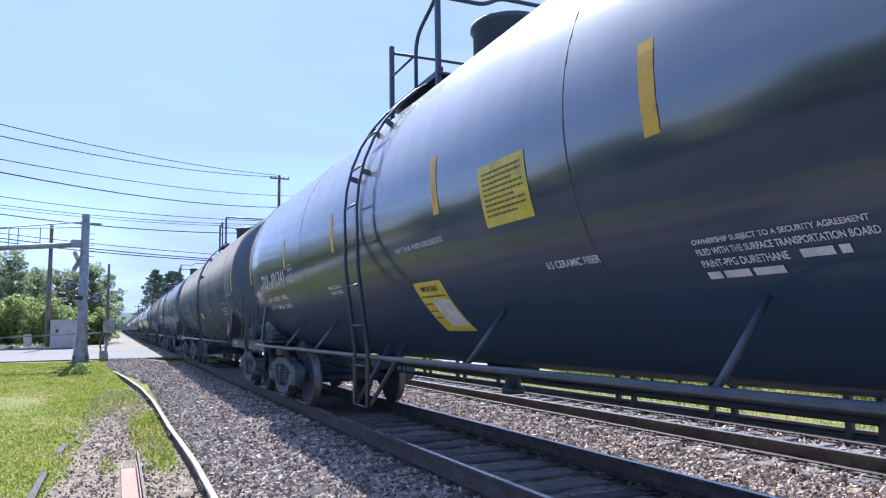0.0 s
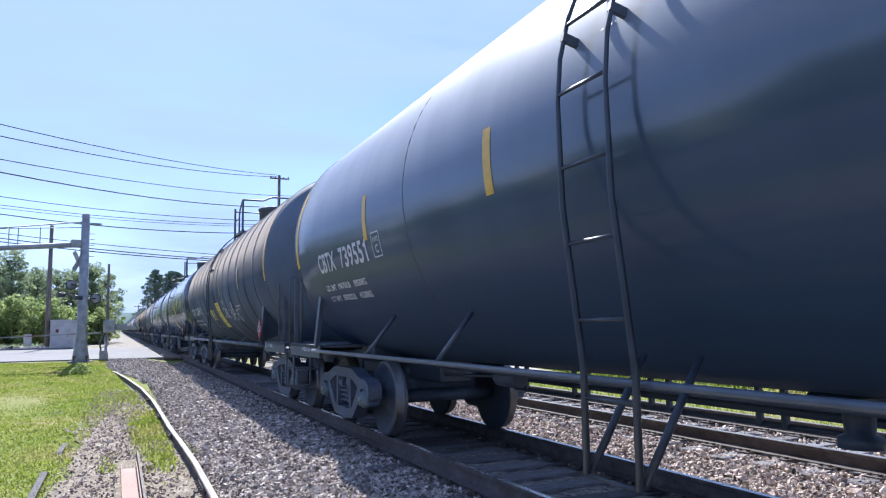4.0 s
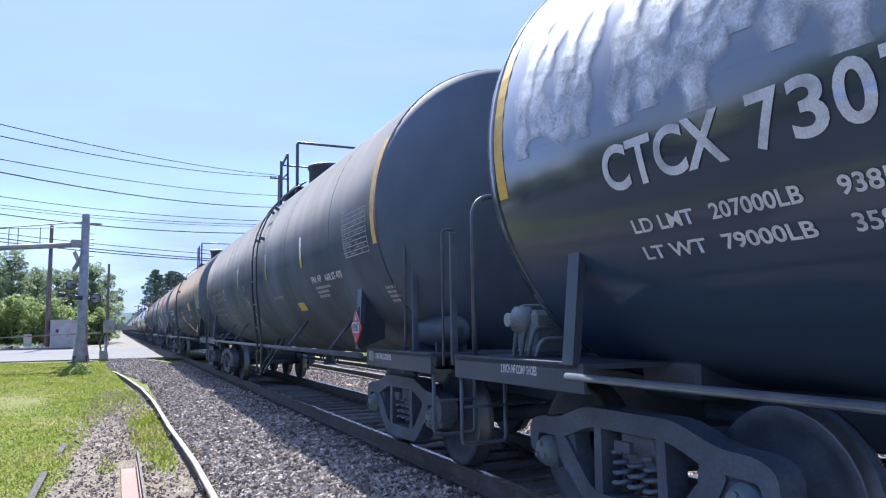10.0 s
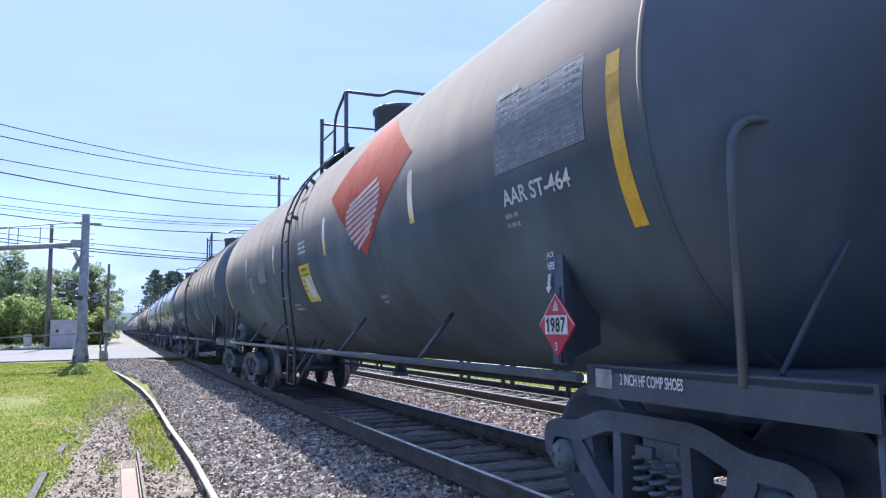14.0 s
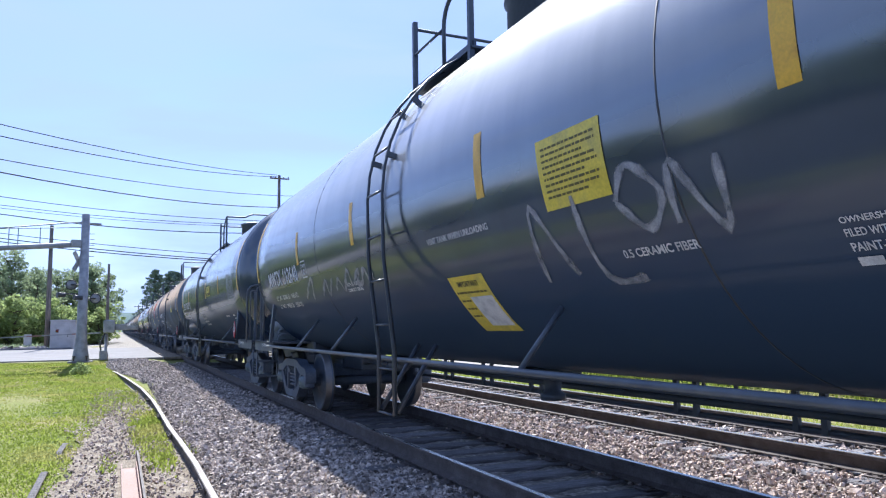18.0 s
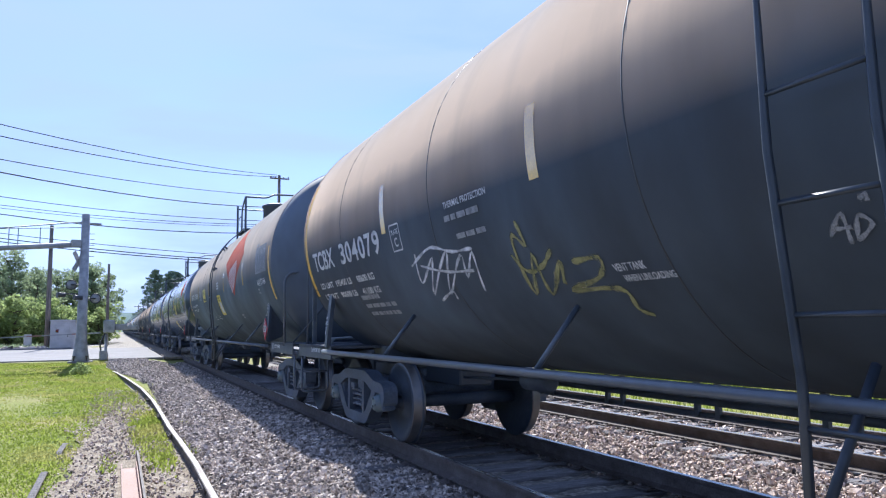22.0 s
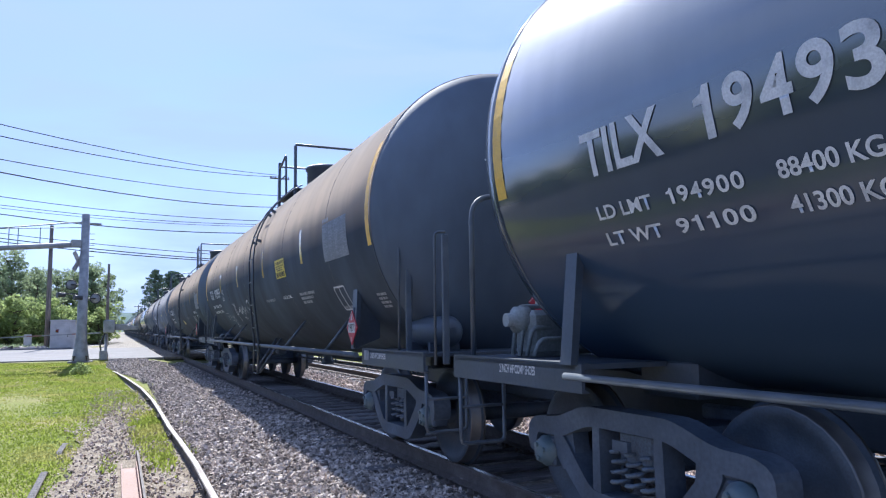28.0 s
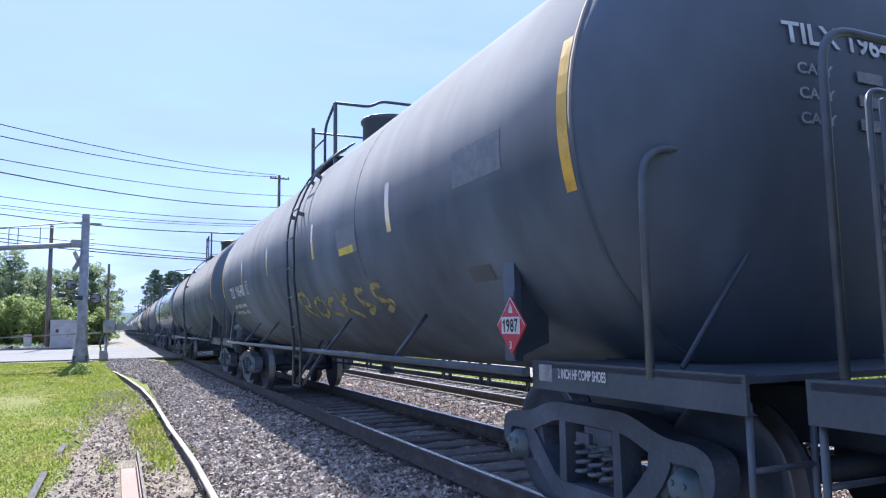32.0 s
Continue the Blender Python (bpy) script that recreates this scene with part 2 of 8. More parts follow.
M = {
    # tank paints: the second colour is a dusty tone with sunlight mixed in
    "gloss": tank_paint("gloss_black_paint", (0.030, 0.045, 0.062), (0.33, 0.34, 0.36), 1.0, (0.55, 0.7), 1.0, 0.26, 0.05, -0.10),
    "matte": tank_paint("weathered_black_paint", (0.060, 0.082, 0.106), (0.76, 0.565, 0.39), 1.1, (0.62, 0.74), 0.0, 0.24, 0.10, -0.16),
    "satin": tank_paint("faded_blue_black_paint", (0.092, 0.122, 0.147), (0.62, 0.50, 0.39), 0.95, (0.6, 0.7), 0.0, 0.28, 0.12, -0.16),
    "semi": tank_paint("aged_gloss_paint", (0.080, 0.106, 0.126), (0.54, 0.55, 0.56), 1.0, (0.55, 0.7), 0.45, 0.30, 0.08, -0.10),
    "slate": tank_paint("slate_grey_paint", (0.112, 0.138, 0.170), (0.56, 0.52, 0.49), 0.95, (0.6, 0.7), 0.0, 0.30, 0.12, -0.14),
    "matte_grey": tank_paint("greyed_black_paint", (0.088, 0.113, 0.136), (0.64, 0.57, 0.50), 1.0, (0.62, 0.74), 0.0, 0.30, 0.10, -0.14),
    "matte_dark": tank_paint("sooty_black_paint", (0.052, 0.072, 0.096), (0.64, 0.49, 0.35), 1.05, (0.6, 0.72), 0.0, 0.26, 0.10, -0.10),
    "gloss_head": material("clean_glossy_end_paint", [(0.0196, 0.0336, 0.056), (0.0252, 0.042, 0.0672), (0.0364, 0.056, 0.084)], 0.7, (0.5, 0.6), coat=0.95, spec=0.05),
    "film": material("glossy_yellow_reflector", [(0.62, 0.36, 0.02), (0.75, 0.45, 0.03), (0.55, 0.31, 0.03)], 6.0, (0.3, 0.4), grain=0.1, coat=1.0),
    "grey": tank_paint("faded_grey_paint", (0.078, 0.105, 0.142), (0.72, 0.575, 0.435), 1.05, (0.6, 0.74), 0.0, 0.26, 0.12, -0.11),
    "head": tank_paint("dull_end_paint", (0.088, 0.112, 0.145), (0.24, 0.245, 0.265), 0.4, (0.5, 0.66), 0.0),
    "gear": material("grey_gear_casing", [(0.2, 0.22, 0.22), (0.28, 0.3, 0.3), (0.36, 0.38, 0.38)], 4.0, (0.6, 0.8), grain=0.15, spec=0.2),
    "steel": material("black_painted_steel", [(0.046, 0.0598, 0.081), (0.0607, 0.0764, 0.0994), (0.0791, 0.0938, 0.118)], 3.0, (0.4, 0.6), bump=0.04, grain=0.1),
    "ladder": material("dark_ladder_paint", [(0.030, 0.039, 0.052), (0.042, 0.053, 0.069), (0.06, 0.073, 0.092)], 6.0, (0.3, 0.45), bump=0.03),
    "rail_paint": material("worn_handrail_paint", [(0.066, 0.083, 0.108), (0.088, 0.106, 0.132), (0.12, 0.138, 0.162)], 6.0, (0.3, 0.45), bump=0.03),
    "cast": material("oily_cast_steel", [(0.0857, 0.112, 0.158), (0.119, 0.151, 0.203), (0.157, 0.189, 0.236)], 5.0, (0.45, 0.75), bump=0.3, grain=0.25),
    "frame_cast": material("dusty_cast_side_frame", [(0.0421, 0.0588, 0.0877), (0.0731, 0.0949, 0.132), (0.117, 0.141, 0.183)], 3.0, (0.5, 0.75), bump=0.15, grain=0.15),
    # for the added dark ground that only shows mirrored in the tanks
    "asphalt": material("dark_mirrored_ground", [(0.04, 0.042, 0.044), (0.055, 0.057, 0.058), (0.075, 0.075, 0.074)], 0.8, (0.8, 0.95), bump=0.3, bump_scale=50.0, grain=0.2, spec=0.1),
    "tread": material("polished_wheel_steel", [(0.13, 0.13, 0.135), (0.20, 0.195, 0.19)], 8.0, (0.35, 0.5), metal=0.8),
    "cap": material("bearing_cap_grease_blue", [(0.072, 0.104, 0.12), (0.12, 0.168, 0.192), (0.176, 0.2, 0.208)], 9.0, (0.4, 0.6), bump=0.1),
    "yellow": material("reflective_yellow_tape", [(0.62, 0.36, 0.02), (0.75, 0.45, 0.03), (0.55, 0.31, 0.03)], 6.0, (0.3, 0.5), grain=0.1),
    "white": material("worn_white_paint", [(0.42, 0.43, 0.45), (0.62, 0.63, 0.64), (0.70, 0.70, 0.70)], 9.0, (0.5, 0.7), grain=0.15),
    "dim_white": material("faded_white_lettering", [(0.16, 0.17, 0.19), (0.30, 0.31, 0.33), (0.38, 0.38, 0.39)], 11.0, (0.5, 0.7), grain=0.3),
    "faded_table": material("chalky_faded_stencil", [(0.15, 0.16, 0.175), (0.20, 0.21, 0.225), (0.26, 0.27, 0.285)], 14.0, (0.55, 0.75), grain=0.5),
    "decal_yellow": material("yellow_warning_label", [(0.60, 0.47, 0.04), (0.72, 0.58, 0.06), (0.5, 0.42, 0.10)], 5.0, (0.35, 0.55), grain=0.12),
    "decal_black": material("printed_black_ink", [(0.015, 0.015, 0.015), (0.03, 0.03, 0.03)], 9.0, (0.5, 0.7)),
    "ink": material("faded_label_print", [(0.10, 0.085, 0.02), (0.17, 0.14, 0.03)], 9.0, (0.5, 0.7)),
    "wheel": material("dull_wheel_steel", [(0.0335, 0.0465, 0.068), (0.0491, 0.0651, 0.09), (0.0744, 0.0915, 0.119)], 6.0, (0.5, 0.7), bump=0.1, grain=0.15),
    "red": material("placard_red", [(0.42, 0.025, 0.05), (0.52, 0.04, 0.07)], 7.0, (0.35, 0.5), grain=0.1),
    "logo_red": material("faded_red_marking", [(0.34, 0.06, 0.04), (0.45, 0.10, 0.065), (0.38, 0.11, 0.08)], 5.0, (0.7, 0.85), grain=0.15, spec=0.1),
    "faded_stripe": material("dusty_pale_pink_stripe", [(0.50, 0.42, 0.42), (0.60, 0.51, 0.50), (0.66, 0.56, 0.54)], 5.0, (0.7, 0.85), grain=0.15, spec=0.1),
    "spray_white": material("white_spray_paint", [(0.39, 0.415, 0.451), (0.671, 0.695, 0.732), (0.805, 0.817, 0.854)], 6.0, (0.45, 0.7), grain=0.2),
    "spray_blue": material("light_blue_spray_paint", [(0.05, 0.22, 0.32), (0.10, 0.36, 0.46), (0.18, 0.42, 0.48)], 6.0, (0.45, 0.7), grain=0.2),
    "spray_orange": material("dull_orange_spray_paint", [(0.20, 0.09, 0.03), (0.32, 0.15, 0.05)], 6.0, (0.5, 0.7), grain=0.2),
    "spray_pink": material("faint_pink_spray_paint", [(0.16, 0.07, 0.085), (0.24, 0.10, 0.12)], 6.0, (0.5, 0.7), grain=0.2),
    "spray_yellow": material("dull_yellow_spray_paint", [(0.26, 0.25, 0.10), (0.38, 0.35, 0.15)], 6.0, (0.5, 0.7), grain=0.2),
    "chalk": material("pale_chalk_scrawl", [(0.16, 0.17, 0.19), (0.30, 0.31, 0.33), (0.38, 0.38, 0.39)], 11.0, (0.5, 0.7), grain=0.3),
    "rust": material("rusted_rail_steel", [(0.072, 0.059, 0.0532), (0.112, 0.095, 0.0874), (0.158, 0.137, 0.129)], 7.0, (0.6, 0.85), bump=0.3, grain=0.3, spec=0.25),
    "railhead": material("worn_rail_head", [(0.30, 0.29, 0.28), (0.38, 0.365, 0.35), (0.33, 0.31, 0.29)], 9.0, (0.22, 0.32), metal=0.6, stretch=(3, 0.2, 1), spec=0.40),
    "old_rail": material("pale_worn_siding_rail", [(0.19, 0.165, 0.15), (0.26, 0.235, 0.22), (0.16, 0.125, 0.105)], 5.0, (0.5, 0.7), metal=0.1, grain=0.15, stretch=(3, 0.3, 1), spec=0.25),
    "tie": material("creosoted_tie_wood", [(0.111, 0.104, 0.105), (0.182, 0.173, 0.175), (0.273, 0.259, 0.259)], 4.0, (0.75, 0.95), bump=0.5, stretch=(1, 9, 9), grain=0.3, per_object=0.3, spec=0.15),
    "stone": material("crushed_ballast_stone", [(0.202, 0.168, 0.146), (0.403, 0.347, 0.302), (0.605, 0.532, 0.465)], 9.0, (0.75, 0.95), bump=0.3, grain=0.25, island=0.72, spec=0.15),
    "stone_rust": material("rust_stained_ballast_stone", [(0.20, 0.150, 0.12), (0.42, 0.335, 0.285), (0.60, 0.515, 0.45)], 9.0, (0.7, 0.9), bump=0.3, grain=0.25, island=0.72, spec=0.25),
    "ballast": material("ballast_bed", [(0.143, 0.13, 0.109), (0.267, 0.242, 0.208), (0.429, 0.39, 0.338)], 14.0, (0.8, 0.95), bump=1.0, bump_scale=26.0, grain=0.5, spec=0.10),
    "ground": material("lawn_soil", [(0.15, 0.19, 0.04), (0.21, 0.22, 0.07), (0.31, 0.27, 0.145)], 0.45, (0.8, 0.95), bump=0.8, bump_scale=30.0, grain=0.4, spec=0.05),
    "dirt": material("gritty_dirt", [(0.19, 0.155, 0.115), (0.27, 0.228, 0.175), (0.35, 0.305, 0.245)], 3.0, (0.85, 0.95), bump=0.8, bump_scale=40.0, grain=0.4, spec=0.08),
    "grass": material("grass_blades", [(0.22, 0.285, 0.05), (0.275, 0.325, 0.062), (0.38, 0.355, 0.13)], 0.6, (0.85, 0.95), translucent=0.55, island=0.1, spec=0.0),
    # leaf, leaf_light and needle: distance haze is put into these paler colours
    "leaf": material("summer_leaves", [(0.20, 0.255, 0.155), (0.25, 0.31, 0.18), (0.30, 0.355, 0.205)], 0.5, (0.6, 0.8), translucent=0.6, spec=0.15, island=0.3),
    "leaf_light": material("light_green_leaves", [(0.26, 0.33, 0.135), (0.32, 0.39, 0.155), (0.38, 0.44, 0.19)], 0.5, (0.6, 0.8), translucent=0.6, spec=0.15, island=0.3),
    "shrub_leaf": material("yellow_green_shrub_leaves", [(0.403, 0.47, 0.123), (0.493, 0.56, 0.157), (0.582, 0.627, 0.224)], 0.5, (0.6, 0.8), translucent=0.65, spec=0.15, island=0.3),
    "needle": material("pine_needles", [(0.126, 0.182, 0.14), (0.168, 0.231, 0.175), (0.21, 0.273, 0.21)], 0.4, (0.6, 0.8), translucent=0.15, island=0.3),
    "bark": material("grey_brown_bark", [(0.06, 0.045, 0.035), (0.12, 0.095, 0.075), (0.17, 0.14, 0.12)], 5.0, (0.8, 0.95), bump=0.8, stretch=(3, 3, 0.5), spec=0.10),
    "road": material("pale_worn_asphalt", [(0.16, 0.153, 0.153), (0.21, 0.203, 0.203), (0.25, 0.243, 0.24)], 0.5, (0.7, 0.9), bump=0.2, bump_scale=60.0, grain=0.15, spec=0.12),
    "galv": material("galvanised_steel", [(0.22, 0.225, 0.235), (0.31, 0.315, 0.325), (0.38, 0.385, 0.39)], 4.0, (0.45, 0.65), metal=0.3, grain=0.15, spec=0.35),
    "van_white": material("white_vehicle_paint", [(0.62, 0.63, 0.64), (0.70, 0.71, 0.72)], 2.0, (0.25, 0.4), coat=0.6),
    "van_dark": material("dark_blue_vehicle_paint", [(0.025, 0.03, 0.045), (0.035, 0.04, 0.06)], 2.0, (0.25, 0.4), coat=0.6),
    "glass": material("dark_vehicle_glass", [(0.02, 0.025, 0.03), (0.03, 0.035, 0.04)], 3.0, (0.05, 0.12)),
    "lot": material("pale_gravel_lot", [(0.30, 0.28, 0.25), (0.38, 0.355, 0.32), (0.45, 0.42, 0.38)], 0.7, (0.8, 0.95), bump=0.4, bump_scale=30.0, grain=0.3, spec=0.1),
    "hut": material("pale_aluminium_cladding", [(0.40, 0.385, 0.375), (0.47, 0.455, 0.445), (0.52, 0.505, 0.495)], 2.0, (0.45, 0.6), grain=0.06, spec=0.30),
    "pole": material("weathered_pole_wood", [(0.10, 0.085, 0.075), (0.17, 0.15, 0.135), (0.24, 0.21, 0.19)], 3.0, (0.8, 0.95), bump=0.5, stretch=(4, 4, 0.3), spec=0.10),
    "board": material("weathered_sign_board", [(0.34, 0.345, 0.35), (0.44, 0.445, 0.45), (0.50, 0.50, 0.51)], 4.0, (0.6, 0.8), grain=0.15, spec=0.1),
    "wire": material("dark_cable", [(0.02, 0.021, 0.019), (0.04, 0.041, 0.038)], 2.0, (0.6, 0.8)),
    "signal": material("black_signal_enamel", [(0.03, 0.033, 0.038), (0.06, 0.063, 0.068)], 4.0, (0.4, 0.6)),
    "lens": material("unlit_red_lens", [(0.10, 0.012, 0.012), (0.16, 0.02, 0.02)], 12.0, (0.1, 0.2)),
    "gate_red": material("bleached_gate_red", [(0.26, 0.13, 0.12), (0.33, 0.18, 0.165)], 4.0, (0.5, 0.7), grain=0.1),
    # the far ridge's haze is mixed into its blue-green colour
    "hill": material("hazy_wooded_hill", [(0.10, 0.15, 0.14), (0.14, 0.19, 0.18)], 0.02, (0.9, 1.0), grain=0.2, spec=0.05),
    "channel": material("rusty_pink_channel_steel", [(0.21, 0.115, 0.085), (0.28, 0.175, 0.14), (0.34, 0.24, 0.20)], 4.0, (0.55, 0.8), bump=0.15, grain=0.2, spec=0.20),
}


def thin_to_edges(m):
    """Sprayed paint: full in the middle of a stroke, a speckled mist at its edge."""
    n, l = m.node_tree.nodes, m.node_tree.links
    at = n.new("ShaderNodeAttribute")
    at.attribute_name = "cover"
    tc = n.new("ShaderNodeTexCoord")
    no = n.new("ShaderNodeTexNoise")
    no.inputs["Scale"].default_value, no.inputs["Detail"].default_value = 9.0, 8.0
    l.new(tc.outputs["Object"], no.inputs["Vector"])
    mr = n.new("ShaderNodeMapRange")
    mr.inputs["From Min"].default_value, mr.inputs["From Max"].default_value = 0.25, 0.75
    mr.inputs["To Min"].default_value, mr.inputs["To Max"].default_value = 0.35, 1.25
    l.new(no.outputs["Fac"], mr.inputs["Value"])
    mu = n.new("ShaderNodeMath")
    mu.operation, mu.use_clamp = "MULTIPLY", True
    l.new(at.outputs["Fac"], mu.inputs[0])
    l.new(mr.outputs["Result"], mu.inputs[1])
    l.new(mu.outputs[0], n["Principled BSDF"].inputs["Alpha"])


for key in ("spray_white", "spray_blue", "spray_orange", "spray_yellow", "spray_pink", "chalk"):
    thin_to_edges(M[key])


# ---- mesh helpers ----
def mesh_of(bm, name, mat, smooth=False):
    me = bpy.data.meshes.new(name)
    bm.to_mesh(me)
    bm.free()
    for m in (mat if isinstance(mat, (list, tuple)) else [mat]):
        me.materials.append(m)
    if smooth:
        me.shade_smooth()
    return me


def part(name, bm, mat, parent=None, label="", smooth=False, at=None):
    ob = new(name, mesh_of(bm, name, mat, smooth) if isinstance(bm, bmesh.types.BMesh) else bm)
    if parent is not None:
        ob.parent = parent
    if at is not None:
        ob.matrix_basis = at
    if label:
        ob["label"] = label
    return ob


def thing(name, label, category, group="", kind="", at=None):
    ob = new(name)
    ob.empty_display_size = 0.3
    if at is not None:
        ob.matrix_basis = at
    return tagged(ob, label, category, group, kind)


def box(bm, c, s, rot=None, bevel=0.0):
    m = Matrix.Translation(c) @ (rot.to_4x4() if rot is not None else Matrix()) @ Matrix.Diagonal((*s, 1))
    r = bmesh.ops.create_cube(bm, size=1.0, matrix=m)
    if bevel:
        es = list({e for v in r["verts"] for e in v.link_edges})
        bmesh.ops.bevel(bm, geom=es, offset=bevel, segments=1, affect="EDGES")
    return bm


def tube(bm, pts, r, seg=6, cap=True):
    """A round bar through the points; r is one radius or one for each point."""
    pts = [Vector(p) for p in pts]
    rs = r if isinstance(r, (list, tuple)) else [r] * len(pts)
    rings = []
    side = None
    for i, p in enumerate(pts):
        d = (pts[min(i + 1, len(pts) - 1)] - pts[max(i - 1, 0)]).normalized()
        if side is None:
            side = d.orthogonal().normalized()
        side = (side - d * side.dot(d)).normalized()
        up = d.cross(side)
        rings.append([bm.verts.new(p + (side * math.cos(a) + up * math.sin(a)) * rs[i]) for a in [2 * math.pi * k / seg for k in range(seg)]])
    for a, b in zip(rings, rings[1:]):
        for k in range(seg):
            f = bm.faces.new((a[k], a[(k + 1) % seg], b[(k + 1) % seg], b[k]))
            f.smooth = True
    if cap:
        bm.faces.new(rings[0][::-1])
        bm.faces.new(rings[-1])
    return bm


def rounded(pts, r, n=4):
    """The corner points with each inner corner rounded by radius r."""
    pts = [Vector(p) for p in pts]
    out = [pts[0]]
    for a, b, c in zip(pts, pts[1:], pts[2:]):
        u, v = (a - b), (c - b)
        k = min(r, u.length * 0.49, v.length * 0.49)
        p, q = b + u.normalized() * k, b + v.normalized() * k
        for i in range(n + 1):
            t = i / n
            out.append((1 - t) ** 2 * p + 2 * t * (1 - t) * b + t * t * q)
    out.append(pts[-1])
    return out


def prism(bm, outline, axis, lo, hi, bevel=0.0):
    """A flat outline extruded along an axis; the outline's two numbers are the other two axes in order."""
    def at(p, h):
        return {"x": (h, p[0], p[1]), "y": (p[0], h, p[1]), "z": (p[0], p[1], h)}[axis]
    a = [bm.verts.new(at(p, lo)) for p in outline]
    b = [bm.verts.new(at(p, hi)) for p in outline]
    n = len(outline)
    fs = [bm.faces.new(a), bm.faces.new(b[::-1])]
    for i in range(n):
        fs.append(bm.faces.new((a[i], b[i], b[(i + 1) % n], a[(i + 1) % n])))
    bmesh.ops.recalc_face_normals(bm, faces=fs)
    return bm


def disc(bm, c, axis, profile, seg=16):
    """A turned solid: profile is (distance along the axis, radius) from end to end."""
    c, ax = Vector(c), Vector(axis).normalized()
    s = ax.orthogonal().normalized()
    u = ax.cross(s)
    rings = []
    for h, r in profile:
        rings.append([bm.verts.new(c + ax * h + (s * math.cos(2 * math.pi * k / seg) + u * math.sin(2 * math.pi * k / seg)) * max(r, 1e-4)) for k in range(seg)])
    fs = []
    for a, b in zip(rings, rings[1:]):
        for k in range(seg):
            f = bm.faces.new((a[k], a[(k + 1) % seg], b[(k + 1) % seg], b[k]))
            f.smooth = True
            fs.append(f)
    fs.append(bm.faces.new(rings[0][::-1]))
    fs.append(bm.faces.new(rings[-1]))
    bmesh.ops.recalc_face_normals(bm, faces=fs)
    return bm


def from_arrays(name, verts, faces, mat, smooth=False):
    me = bpy.data.meshes.new(name)
    me.from_pydata(verts.tolist() if hasattr(verts, "tolist") else verts, [], faces.tolist() if hasattr(faces, "tolist") else faces)
    for m in (mat if isinstance(mat, (list, tuple)) else [mat]):
        me.materials.append(m)
    if smooth:
        me.shade_smooth()
    return me


# ---- lettering: every word is made once as a flat mesh, one unit high ----
def digit_word(word, glyphs):
    """A number on an even grid of digits; its ones have a slanting flag."""
    bm = bmesh.new()
    n = len(word)
    for i, c in enumerate(word):
        m = Matrix.Translation((i / n, 0, 0)) @ Matrix.Diagonal((0.84 / n, 1, 1, 1))
        if c == "1":
            bm.faces.new([bm.verts.new(m @ Vector((x, y, 0))) for x, y in ((0.42, 0), (0.74, 0), (0.74, 1), (0.50, 1), (0.42, 0.86))])
            bm.faces.new([bm.verts.new(m @ Vector((x, y, 0))) for x, y in ((0.10, 0.66), (0.42, 0.66), (0.42, 0.86), (0.10, 0.78))])
        else:
            start = len(bm.verts)
            bm.from_mesh(glyphs[c])
            bm.verts.ensure_lookup_table()
            for v in bm.verts[start:]:
                v.co = m @ v.co
    me = bpy.data.meshes.new("number")
    bm.to_mesh(me)
    bm.free()
    return me


def make_words(words):
    made = {}
    for w in dict.fromkeys([*words, *"0123456789"]):
        cu = bpy.data.curves.new("word", "FONT")
        cu.body, cu.size, cu.resolution_u, cu.offset = w, 1.0, 5, 0.022
        made[w] = new("word", cu)
    bpy.context.view_layer.update()
    dg = bpy.context.evaluated_depsgraph_get()
    out = {}
    for w, ob in made.items():
        me = bpy.data.meshes.new_from_object(ob.evaluated_get(dg))
        co = np.array([v.co[:2] for v in me.vertices])
        lo, hi = co.min(0), co.max(0)
        for v in me.vertices:
            v.co = ((v.co.x - lo[0]) / (hi[0] - lo[0]), (v.co.y - lo[1]) / (hi[1] - lo[1]), 0)
        out[w] = me
        bpy.data.objects.remove(ob)
    for w in words:
        if w.isdigit() and len(w) > 3:
            out[w] = digit_word(w, out)
    return out


MARKS = ["TILX 191341", "TILX 191255", "TILX 361577", "TILX 194932", "TILX 193959", "TILX 362763", "TILX 196488", "GATX 222744", "GATX 226899", "GATX 222870", "GATX 226843",
         "CBTX 739551", "CBTX 739553", "CTCX 730755", "MWTX 112640", "MWTX 112634", "MWTX 112756", "TCBX 304079"]
